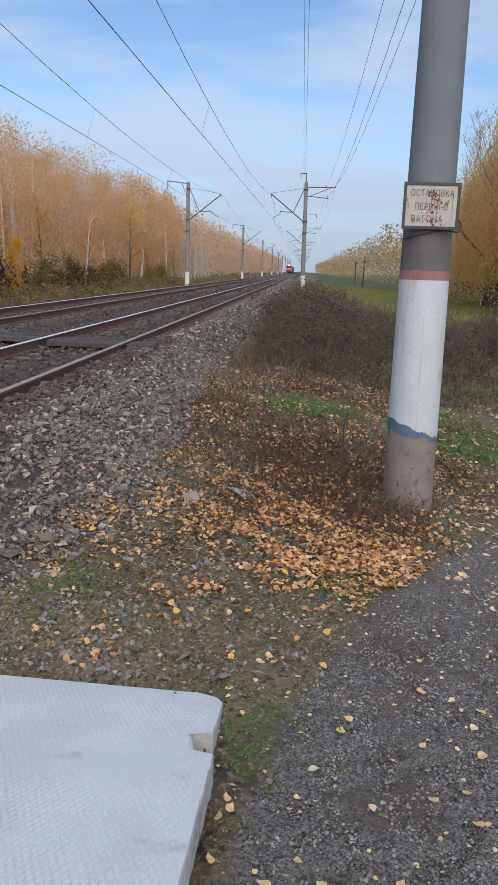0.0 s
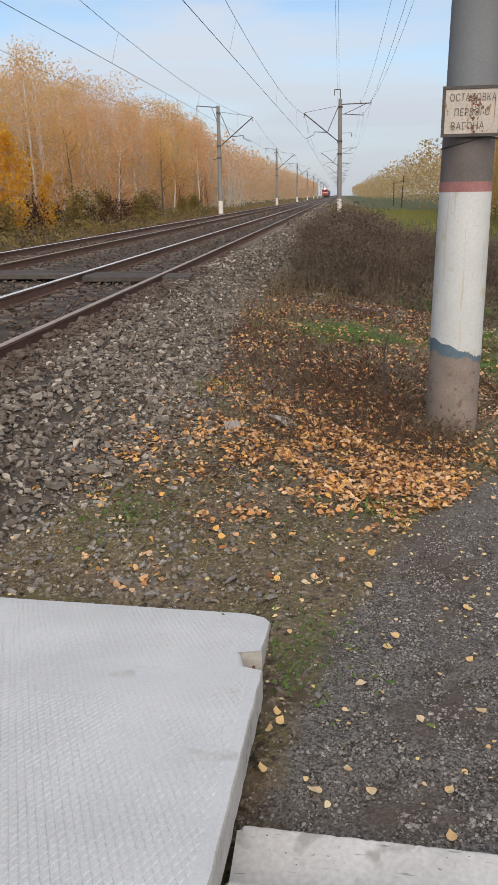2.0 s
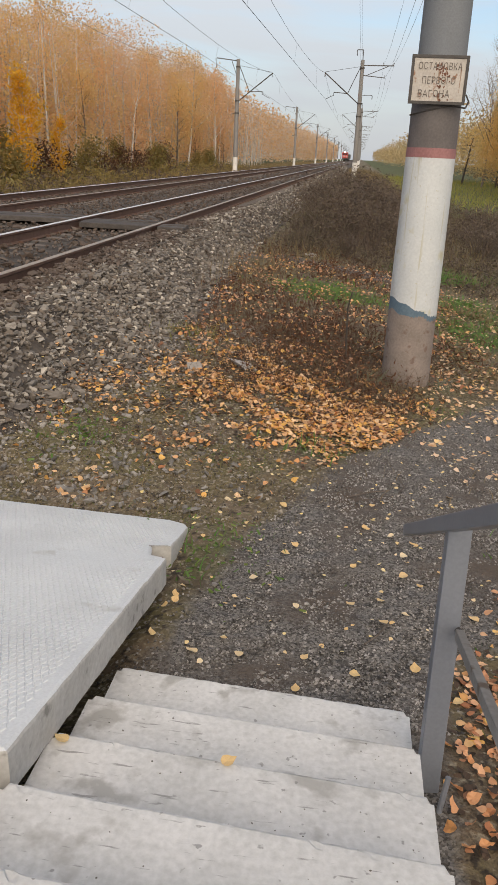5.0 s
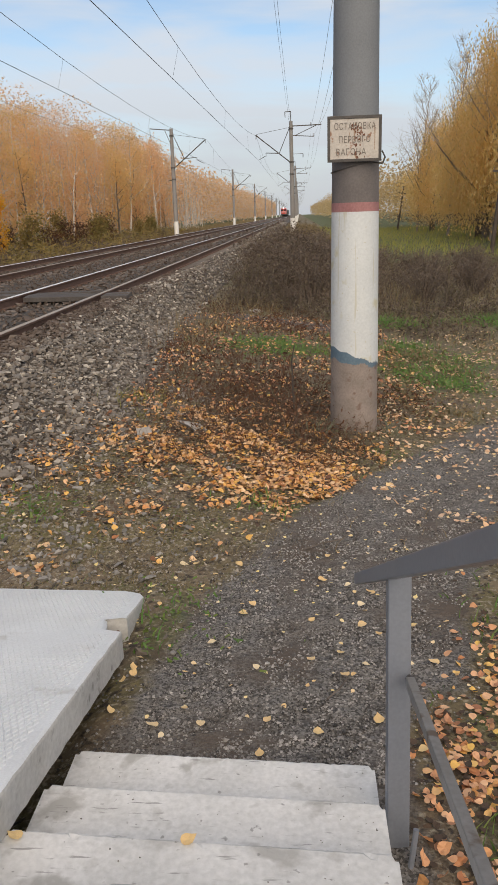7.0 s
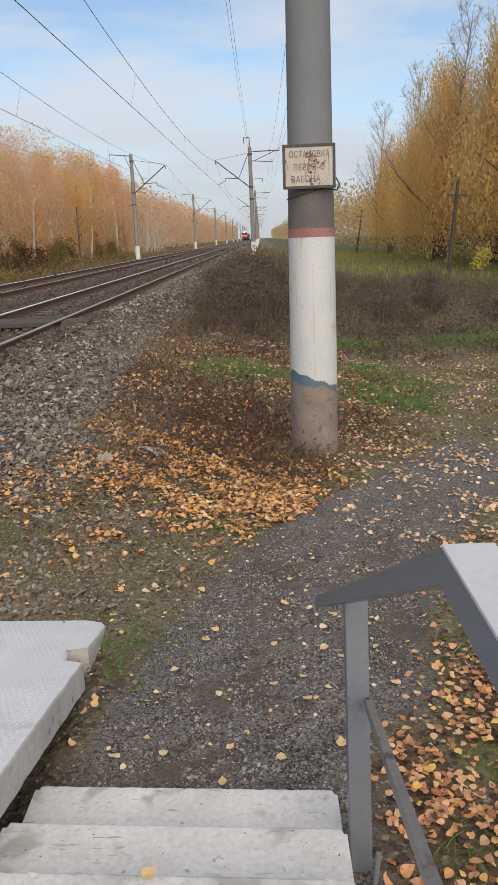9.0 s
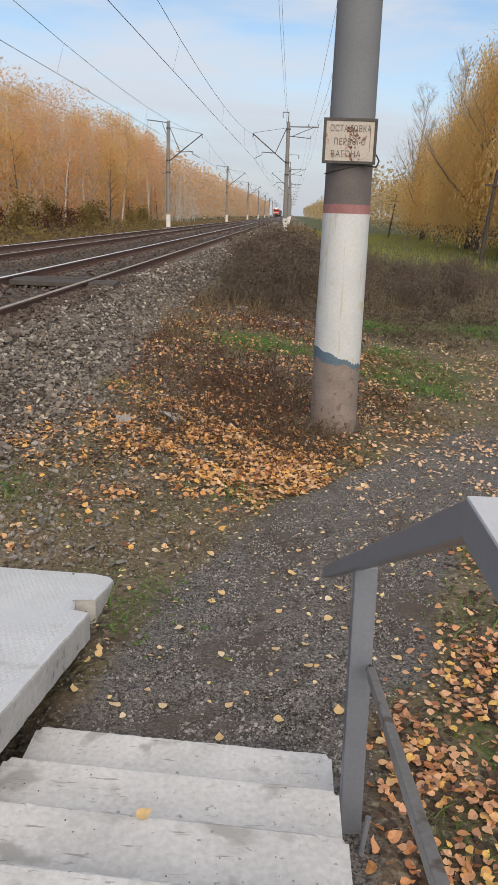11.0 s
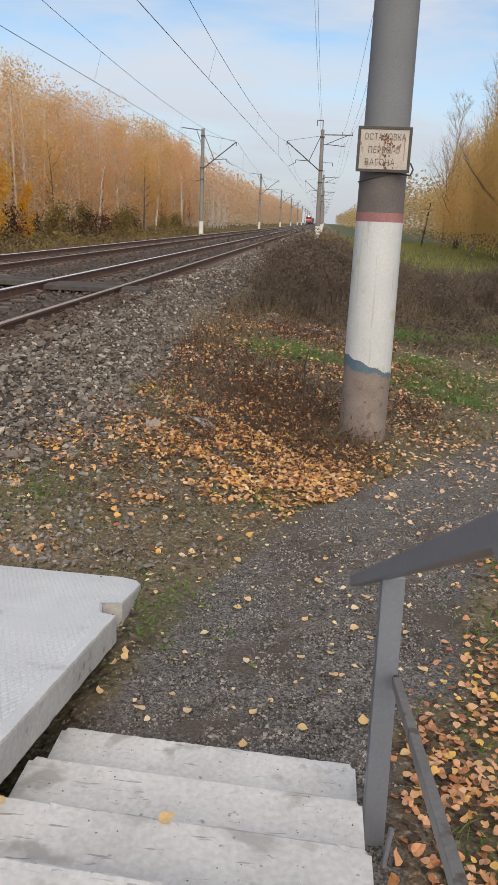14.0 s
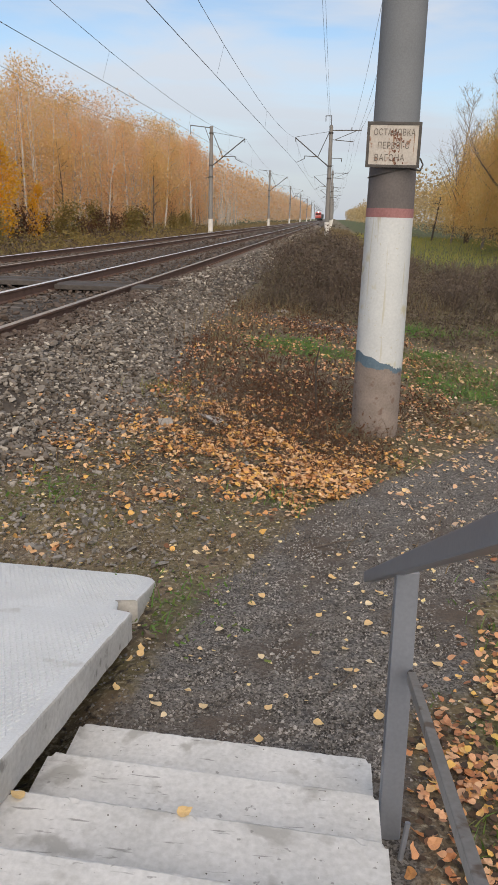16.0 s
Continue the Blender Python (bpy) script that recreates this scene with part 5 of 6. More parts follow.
# ---- weeds, grass ----
def blades(n, dens, xr, yr, h, w, seed, name, material, lean=0.5, label="", category="weeds", kinks=3, ypow=1.0):
    """Tapered bent blades or stalks, each of a few quads."""
    r = np.random.default_rng(seed)
    x = r.uniform(*xr, n)
    y = yr[0] + (yr[1] - yr[0]) * r.random(n) ** ypow
    k = dens(x, y) > r.random(n)
    x, y = x[k], y[k]
    m = len(x)
    hh = h * r.uniform(0.45, 1.25, m)
    a = r.uniform(0, 2 * math.pi, m)
    ln = lean * r.uniform(0.1, 1.0, m)
    z0 = heights(x, y) - 0.01
    side = np.stack([-np.sin(a + 1.2), np.cos(a + 1.2)], 1)
    V = np.zeros((m, 2 * (kinks + 1), 3))
    for i in range(kinks + 1):
        t = i / kinks
        ww = w * (1 - 0.85 * t) * (1 + 0.001 * y)
        cx = x + np.cos(a) * ln * hh * t ** 1.8
        cy = y + np.sin(a) * ln * hh * t ** 1.8
        cz = z0 + hh * (t - 0.25 * ln * t * t)
        V[:, 2 * i] = np.stack([cx - side[:, 0] * ww, cy - side[:, 1] * ww, cz], 1)
        V[:, 2 * i + 1] = np.stack([cx + side[:, 0] * ww, cy + side[:, 1] * ww, cz], 1)
    F = []
    K = 2 * (kinks + 1)
    base = np.arange(m)[:, None] * K
    for i in range(kinks):
        F.append(base + np.array([2 * i, 2 * i + 1, 2 * i + 3, 2 * i + 2]))
    F = np.concatenate(F).astype(np.int32)
    me = bpy.data.meshes.new(name)
    me.vertices.add(m * K)
    me.vertices.foreach_set("co", V.ravel())
    me.loops.add(F.size)
    me.loops.foreach_set("vertex_index", F.ravel())
    me.polygons.add(len(F))
    me.polygons.foreach_set("loop_start", (np.arange(len(F)) * 4).astype(np.int32))
    me.polygons.foreach_set("loop_total", np.full(len(F), 4, np.int32))
    me.update(calc_edges=True)
    me.materials.append(material)
    return tagged(new(name, me), label, category, kind="stuff")


def off(x, y):
    return (path_cover(x, y) < 0.4) * (x > foot_of(y) - 0.1)


blades(5000, lambda x, y: np.clip(1.1 * blob(x, y, 3.6, 8.8, 0.9, 1.1) + 0.5 * blob(x, y, 2.7, 9.5, 0.8, 1.4), 0, 1) * off(x, y), (1.8, 4.9), (6.8, 12), 0.17, 0.003, 50, "dry_weeds", M["weed_red"], 1.5, "tangled rusty brown dry weeds")
blades(6500, lambda x, y: np.clip(1.0 * blob(x, y, 3.85, 8.1, 0.5, 0.7) + 0.7 * blob(x, y, 3.2, 8.9, 0.9, 0.8) + 0.25 * blob(x, y, 2.6, 7.6, 0.6, 0.8), 0, 1) * off(x, y), (1.8, 4.9), (6.4, 10.5), 0.24, 0.0030, 51, "dry_weeds", M["weed"], 1.5, "rusty brown dry weeds round the foot of the pole", ypow=1)
blades(6000, lambda x, y: np.clip(0.45 + 0.5 * wave(x, y, 2.0), 0, 1) * off(x, y) * np.clip(1 - 1.6 * grass_cover(x, y), 0, 1), (1.6, 4.6), (8.6, 16.5), 0.19, 0.004, 52, "dry_weeds", M["weed_red"], 0.9, "rusty brown dry weeds beside the ballast")
blades(1500, lambda x, y: 0.8 * blob(x, y, 2.2, 7.4, 0.5, 0.9) + 0.5 * blob(x, y, 1.9, 6.1, 0.4, 0.5) + 0.15, (1.4, 4.6), (4.9, 9.0), 0.13, 0.003, 53, "dry_grass", M["straw"], 0.9, "tufts of dry yellow grass on the soil", "grass")
blades(60000, lambda x, y: np.clip(grass_cover(x, y) ** 1.2, 0, 1) * (path_cover(x, y) < 0.6), (1.5, 11.5), (4.0, 18.5), 0.12, 0.006, 54, "green_grass", M["grass_bright"], 0.9, "patches of fresh green grass", "grass")
blades(16000, lambda x, y: (1 - path_cover(x, y)) * np.clip(0.15 + wave(x, y, 5.0, 3), 0, 1) * sstep(4.0, 4.3, x), (4.0, 6.6), (0.8, 7.5), 0.06, 0.0055, 55, "green_grass", M["grass"], 0.9, "green grass under the leaves beside the path", "grass")
blades(900, lambda x, y: (0.7 * blob(x, y, 3.05, 4.15, 0.15, 0.5) + 0.5 * blob(x, y, 3.1, 4.7, 0.3, 0.4)) * (x > 2.97) + 0.8 * blob(x, y, 1.95, 5.6, 0.25, 0.2), (1.5, 3.5), (3.6, 6.0), 0.032, 0.0035, 56, "green_grass", M["grass"], 1.0, "low green weeds at the edge of the slab", "grass")
blades(17000, lambda x, y: (1 - path_cover(x, y)) * 0.8 * (x > foot_of(y) - 0.2), (1.4, 4.4), (4.6, 8.0), 0.055, 0.0020, 48, "dry_grass", M["straw"], 1.6, "dry grass fibres lying on the soil", "grass")
blades(11000, lambda x, y: np.clip(0.15 + 0.6 * wave(x, y, 2.6, 1), 0, 1) * (1 - path_cover(x, y)) * (x > foot_of(y) - 0.1), (1.4, 4.2), (4.6, 7.5), 0.035, 0.0025, 49, "green_grass", M["grass"], 1.2, "low olive grass on the soil", "grass")
blades(3800, lambda x, y: np.clip(0.8 * blob(x, y, 3.7, 7.5, 0.5, 0.55) + 0.9 * blob(x, y, 3.1, 8.6, 0.7, 0.7) + 0.5 * blob(x, y, 2.9, 7.3, 0.35, 0.3), 0, 1) * off(x, y), (2.0, 4.8), (6.4, 10.5), 0.16, 0.0022, 142, "dry_weeds", M["weed_red"], 1.4, "dark stalks of dry weeds tangled over the leaves", kinks=3)
blades(1500, lambda x, y: np.clip(blob(x, y, 2.0, 8.7, 0.22, 0.25) + 0.6 * blob(x, y, 2.25, 8.0, 0.12, 0.12), 0, 1), (1.5, 2.6), (7.6, 9.4), 0.16, 0.003, 143, "yellow_grass", M["meadow"], 1.0, "tuft of yellowish green grass at the ballast edge", "grass")
blades(17000, lambda x, y: np.clip(1.0 * blob(x, y, 2.85, 4.95, 0.4, 0.35) + 0.5 * blob(x, y, 2.1, 5.4, 0.5, 0.3), 0, 1) * (1 - path_cover(x, y)) * ((y > 4.76) | (x > 2.95)), (1.4, 3.6), (4.3, 6.2), 0.04, 0.0016, 144, "dry_grass", M["moss"], 1.6, "matted pale olive moss and straw on the soil", "grass")
blades(9000, lambda x, y: np.clip(1.1 * blob(x, y, 5.4, 16.5, 0.6, 0.4) + 1.2 * blob(x, y, 8.7, 17.1, 1.4, 0.45), 0, 1), (4.2, 11), (15.6, 18.2), 0.22, 0.007, 145, "green_grass", M["grass_bright"], 0.8, "tall fresh green grass before the brush", "grass")
# tall dead weeds of the middle distance
blades(9000, lambda x, y: np.clip(1.3 * blob(x, y, 3.6, 24, 1.6, 6.5) + 0.3 * blob(x, y, 3.3, 36, 1.2, 12), 0, 1) * (x > 2.0), (2.0, 6.5), (16.5, 55), 1.15, 0.006, 57, "tall_weeds", M["weed_dark"], 0.55, "thicket of tall dark dead weeds", kinks=3)
blades(10000, lambda x, y: np.clip(0.7 - 0.5 * wave(x, y, 0.7), 0, 1) * sstep(3.8, 5.5, x) * sstep(17.2, 20.5, y + 0.9 * wave(x, y, 1.1)) * np.clip(1 - 2 * grass_cover(x, y), 0, 1), (3.8, 22), (16.0, 42), 0.65, 0.006, 58, "tall_weeds", M["weed_dark"], 0.6, "low thicket of dark dead weeds", ypow=1.2)
blades(6000, lambda x, y: np.full(x.shape, 0.8) * (x > 2.3), (2.2, 6), (42, 120), 0.7, 0.02, 59, "tall_weeds", M["straw"], 0.6, "dull dry weeds along the embankment", ypow=1.3)
blades(15000, lambda x, y: np.clip(0.75 + 0.4 * wave(x, y, 0.35), 0, 1), (5.5, 30), (40, 115), 0.42, 0.022, 60, "meadow_grass", M["meadow"], 0.7, "strip of green grass before the willows", "grass")
blades(3200, lambda x, y: blob(x, y, 2.7, 17.5, 0.7, 2.5) + 0.5 * blob(x, y, 2.0, 13.5, 0.5, 2.5), (1.3, 4.5), (11, 22), 0.35, 0.005, 61, "dry_weeds", M["straw"], 0.8, "dry olive weeds at the ballast edge")
blades(5000, lambda x, y: np.clip(0.5 + 0.5 * wave(x, y, 1.3), 0, 1), (4.5, 15), (13.8, 24), 0.28, 0.006, 47, "dry_weeds", M["straw"], 0.8, "pale dry weeds before the thicket")
blades(5000, lambda x, y: np.clip(0.5 + 0.6 * wave(x, y, 0.8, 2), 0, 1), (4.2, 15), (17, 40), 0.5, 0.008, 46, "dry_weeds", M["straw"], 0.8, "olive weeds within the thicket")
def thicket(name, xr, yr, dens, n, hgt, material, seed, label, size=0.045, per=34):
    """Clumps of dead weed heads: small flakes gathered round many stalks."""
    r = np.random.default_rng(seed)
    x = r.uniform(*xr, n)
    y = r.uniform(*yr, n)
    k = dens(x, y) > r.random(n)
    x, y = x[k], y[k]
    h = hgt * r.uniform(0.5, 1.2, len(x)) * (0.6 + 0.4 * dens(x, y))
    m = len(x)
    t = r.random((m, per)) ** 0.9
    px = x[:, None] + r.normal(0, 0.16, (m, per)) * (0.5 + t)
    py = y[:, None] + r.normal(0, 0.16, (m, per)) * (0.5 + t)
    pz = heights(x, y)[:, None] + h[:, None] * t
    p = np.stack([px, py, pz], -1).reshape(-1, 3)
    s = size * r.uniform(0.4, 1.5, len(p))
    o = joined(name, QUAD_V, QUAD_F, placed(p, spins(len(p), r), np.stack([s * 0.55, s * 1.5, s], 1)), material)
    return tagged(o, label, "weeds", kind="stuff")


QUAD_V = [(-0.5, -0.42, 0), (0.5, -0.5, 0.08), (0.42, 0.5, 0), (-0.5, 0.45, 0.1)]
QUAD_F = [(0, 1, 2, 3)]
thicket("weed_thicket", (2.1, 6.2), (17.0, 44), lambda x, y: np.clip(1.4 * blob(x, y, 3.5, 23.5, 1.1, 5.0) + 0.5 * blob(x, y, 3.2, 36, 0.9, 9), 0, 1), 3000, 1.5, M["weed_dark"], 65, "dense thicket of tall dark dead weeds", 0.036, 36)
thicket("weed_thicket", (4.6, 17), (16.6, 40), lambda x, y: np.clip(0.5 + 0.55 * wave(x, y, 0.9), 0.05, 1) * (0.1 + 0.9 * sstep(17.6, 20.5, y + 0.8 * wave(x, y, 1.1))) * np.clip(1 - 2 * grass_cover(x, y), 0, 1), 4200, 0.8, M["weed_dark"], 67, "low dense thicket of dark dead weeds", 0.036, 28)
thicket("weed_thicket", (2.2, 5.3), (7.0, 11.0), lambda x, y: np.clip(0.9 * blob(x, y, 3.75, 8.1, 0.4, 0.6) + 0.8 * blob(x, y, 3.2, 9.1, 0.8, 0.7) + 0.7 * blob(x, y, 4.75, 9.4, 0.35, 0.8), 0, 1) * off(x, y), 640, 0.25, M["weed_red"], 68, "rusty dry weeds round the foot of the pole", 0.020, 26)
thicket("weed_thicket", (1.8, 5.0), (9.5, 17.5), lambda x, y: np.clip(0.45 + 0.6 * wave(x, y, 1.6), 0, 1) * np.clip(1 - 2.0 * grass_cover(x, y), 0, 1) * (x > foot_of(y) - 0.05), 600, 0.20, M["weed_red"], 71, "low rusty weeds beside the ballast", 0.026, 22)
thicket("weed_thicket", (4.6, 16), (14.3, 19), lambda x, y: np.clip(0.6 + 0.5 * wave(x, y, 1.4), 0, 1) * sstep(14.3, 16.4, y + 0.5 * wave(x, y, 1.0)) * np.clip(1 - 2.0 * grass_cover(x, y), 0, 1), 3200, 0.36, M["weed"], 72, "low brown weeds before the thicket", 0.036, 18)
thicket("weed_thicket", (2.0, 5.0), (15.2, 19), lambda x, y: np.clip(0.5 + 0.5 * wave(x, y, 1.4), 0, 1) * sstep(15.2, 17.0, y + 0.4 * wave(x, y, 1.0)), 600, 0.45, M["weed"], 73, "low brown weeds before the thicket", 0.03, 26)
thicket("green_weeds", (2.4, 10.8), (9.5, 18.2), lambda x, y: np.clip(1.3 * grass_cover(x, y) - 0.25, 0, 1) * np.clip(0.3 + wave(x, y, 4.0), 0, 1), 9000, 0.13, M["grass_bright"], 74, "leafy patches of fresh green weeds", 0.034, 12)
thicket("green_weeds", (2.9, 3.3), (3.95, 4.75), lambda x, y: np.clip(blob(x, y, 3.06, 4.3, 0.06, 0.18), 0, 1) * (x > 3.0), 170, 0.045, M["grass"], 77, "small leafy green weeds at the corner of the slab", 0.017, 12)
thicket("green_weeds", (1.6, 2.2), (5.4, 6.0), lambda x, y: np.clip(blob(x, y, 1.92, 5.68, 0.10, 0.07), 0, 1), 160, 0.05, M["grass"], 78, "low leafy green plant on the soil", 0.022, 12)
thicket("olive_weeds", (4.6, 8.5), (8.6, 14.0), lambda x, y: np.clip(0.3 + 0.8 * wave(x, y, 2.2, 1), 0, 1) * np.clip(1 - 1.6 * path_cover(x, y), 0, 1), 1300, 0.13, M["straw"], 76, "low dry olive weeds beside the path", 0.028, 16)
thicket("weed_thicket", (2.5, 4.0), (6.4, 7.9), lambda x, y: np.clip(0.35 + 0.9 * wave(x, y, 5.0, 2), 0, 1) * off(x, y), 150, 0.16, M["weed_red"], 75, "dark dry weeds standing in the leaf litter", 0.016, 22)
thicket("weed_thicket", (-15, -9.5), (14, 100), lambda x, y: np.clip(0.6 + 0.5 * wave(x, y, 0.5), 0, 1), 2000, 1.3, M["leaf_green"], 69, "olive weeds and brush on the far verge", 0.10, 15)
thicket("weed_thicket", (-14.5, -9.5), (14, 100), lambda x, y: np.clip(0.5 - 0.5 * wave(x, y, 0.5), 0, 1), 1800, 1.1, M["weed"], 70, "brown dead brush on the far verge", 0.10, 15)
# left verge
blades(10000, lambda x, y: np.clip(0.7 + 0.4 * wave(x, y, 0.6), 0, 1), (-15, -8.2), (12, 95), 0.75, 0.013, 62, "verge_weeds", M["straw"], 0.6, "brown dry weeds on the far verge", ypow=1.3)
blades(9000, lambda x, y: np.clip(0.5 + 0.5 * wave(x, y, 0.4, 1), 0, 1), (-15, -9.0), (12, 95), 0.8, 0.014, 63, "verge_weeds", M["leaf_green"], 0.7, "olive green weeds on the far verge", ypow=1.3)
blades(5000, lambda x, y: np.full(x.shape, 0.9), (-14, -8.6), (95, 320), 0.8, 0.05, 64, "verge_weeds", M["straw"], 0.6, "dull dry weeds on the far verge")


# bushes of dead brush standing out of the weeds
def make_brush(seed, h, w, leaf, label):
    r = np.random.default_rng(seed)
    root = empty("dead_bush")
    bm = B()
    tips = []
    for _ in range(64):
        a, d = r.uniform(0, 2 * math.pi), math.sqrt(r.random())
        foot = Vector((0.25 * w * d * math.cos(a), 0.25 * w * d * math.sin(a), -0.05))
        top = Vector((w * d * math.cos(a), w * d * math.sin(a), h * (1.0 - 0.45 * d * d) * r.uniform(0.7, 1.1)))
        mid = foot.lerp(top, 0.5) + Vector((0, 0, 0.12 * h))
        add_tube(bm, foot, mid, 0.010, 0.007, 4, False)
        add_tube(bm, mid, top, 0.007, 0.003, 4, False)
        tips += [(foot.lerp(mid, 0.5), mid), (mid, top), (mid, top)]
        for _ in range(3):
            p = mid.lerp(top, r.random())
            q = p + Vector((r.normal(0, 0.5), r.normal(0, 0.5), r.uniform(0.2, 1))).normalized() * h * r.uniform(0.12, 0.28)
            add_tube(bm, p, q, 0.004, 0.002, 3, False)
            tips.append((p, q))
    part("stem", bm, M["brush_stem"], root)
    n = 2600
    k = r.integers(0, len(tips), n)
    a_ = np.array([tuple(e[0]) for e in tips])[k]
    b_ = np.array([tuple(e[1]) for e in tips])[k]
    p = a_ + (b_ - a_) * r.random(n)[:, None] + r.normal(0, 0.05, (n, 3))
    p[:, 2] = np.maximum(p[:, 2], 0.02)
    z = r.uniform(0.4, 1.5, n) * 0.023
    joined("foliage", QUAD_V, QUAD_F, placed(p, spins(n, r), np.stack([z * 0.6, z * 1.4, z], 1)), leaf, root)
    return tagged(root, label, "bush", "dead bushes beside the line")


M["brush_stem"] = mat("brush_stem", (0.09, 0.07, 0.058), (0.17, 0.135, 0.113), 0.9, 5, 0.0, 40, rand=0.2)
M["brush_leaf"] = leaf_mat("dead_brush_leaf", [(0.085, 0.062, 0.044), (0.13, 0.094, 0.066), (0.17, 0.125, 0.088), (0.065, 0.048, 0.036), (0.11, 0.09, 0.05)], 0.85, 0.15)
M["brush_olive"] = leaf_mat("olive_brush_leaf", [(0.10, 0.095, 0.045), (0.14, 0.11, 0.06), (0.07, 0.06, 0.035), (0.17, 0.13, 0.07)], 0.85, 0.2)
BRUSH = [make_brush(130, 1.0, 0.62, M["brush_leaf"], "dark brown leafless bush standing in the weeds"),
         make_brush(131, 1.0, 0.80, M["brush_leaf"], "wide dark grey-brown dead bush in the weeds"),
         make_brush(132, 1.0, 0.70, M["brush_olive"], "olive brown half-dry bush at the ballast edge")]
set_down = set()
for i_, (k_, x_, y_, h_) in enumerate((
        (2, 2.55, 19.6, 0.95), (0, 3.3, 21.0, 1.35), (1, 4.0, 20.2, 1.15), (1, 3.1, 23.5, 1.55), (0, 4.3, 23.2, 1.45), (1, 3.7, 26.5, 1.7),
        (0, 2.7, 27.5, 1.5), (1, 4.8, 26.5, 1.3), (0, 3.2, 31.0, 1.6), (1, 4.2, 34.0, 1.6), (2, 4.9, 19.3, 0.75), (0, 5.3, 21.4, 1.0),
        (1, 6.8, 21.2, 1.05), (0, 8.3, 22.2, 1.1), (1, 9.8, 20.8, 1.05), (0, 11.2, 22.6, 1.25), (1, 7.6, 25.4, 1.2), (0, 9.2, 27.0, 1.3),
        (1, 12.6, 25.2, 1.3), (2, 10.7, 19.3, 0.8), (2, 7.3, 19.6, 0.7), (1, 6.2, 29.0, 1.3), (2, 2.6, 17.6, 0.55), (0, 3.5, 17.6, 0.6))):
    m_ = Matrix.LocRotScale((x_, y_, float(heights(x_, y_))), Euler((0, 0, 2.4 * i_)), None)
    if k_ in set_down:
        c_ = copy_thing(BRUSH[k_], m_)
    else:
        set_down.add(k_)
        c_ = BRUSH[k_]
        c_.matrix_basis = m_
    c_.scale = (h_ * 1.05, h_ * 1.05, h_ * 0.86)


def make_stick(pts, r, label):
    bm = B()
    for a, b in zip(pts, pts[1:]):
        add_tube(bm, (*a, float(heights(*a)) + 0.02), (*b, float(heights(*b)) + 0.02), r, r * 0.7, 6)
    return tagged(part("twig", bm, M["bark"]), label, "twig", "fallen twigs")


make_stick([(3.78, 3.65), (3.83, 3.72), (3.87, 3.80)], 0.004, "thin dry twig lying on the path")
make_stick([(3.70, 5.12), (3.82, 5.22), (3.94, 5.30)], 0.005, "thin dry twig lying on the path")
make_stick([(3.99, 5.27), (4.03, 5.40), (4.01, 5.54)], 0.005, "bent dry twig lying on the path")
blades(700, lambda x, y: np.clip(blob(x, y, 3.88, 7.98, 0.10, 0.10) + 0.8 * blob(x, y, 4.52, 8.15, 0.10, 0.14), 0, 1), (3.6, 4.8), (7.7, 8.5), 0.17, 0.006, 146, "grey_weeds", M["sage"], 1.1, "grey-green leafy weed at the foot of the pole", "weeds")
# the thin dark stick standing by the pole
bm = B()
add_tube(bm, (3.62, 8.55, -0.62), (3.60, 8.57, -0.1), 0.012, 0.008, 8)
add_tube(bm, (3.60, 8.57, -0.1), (3.63, 8.57, 0.06), 0.008, 0.005, 8)
tagged(part("dead_stalk", bm, M["wood"]), "dark dead stalk standing beside the pole", "stalk")
# the dark seed stalks in the weeds
r_ = np.random.default_rng(66)
for x_, y_, h_ in ((7.0, 19.0, 1.05), (6.6, 19.4, 0.7), (7.5, 20.0, 0.8)):
    bm = B()
    z_ = float(heights(x_, y_))
    add_tube(bm, (x_, y_, z_), (x_ + 0.05, y_, z_ + h_), 0.012, 0.006, 6)
    for k in range(26):
        t = r_.uniform(0.45, 1.0)
        a_ = r_.uniform(0, 6.28)
        p = Vector((x_ + 0.05 * t, y_, z_ + h_ * t))
        add_tube(bm, p, p + Vector((0.09 * math.cos(a_), 0.09 * math.sin(a_), 0.12)) * (1.3 - t), 0.02, 0.006, 5)
    tagged(part("seed_stalk", bm, M["weed"]), "dark dry seed stalk standing in the weeds", "weed", "dry seed stalks")


# ---- trees ----
def limb(bm, a, b, r1, r2, seg=6):
    add_tube(bm, a, b, r1, r2, seg, False)


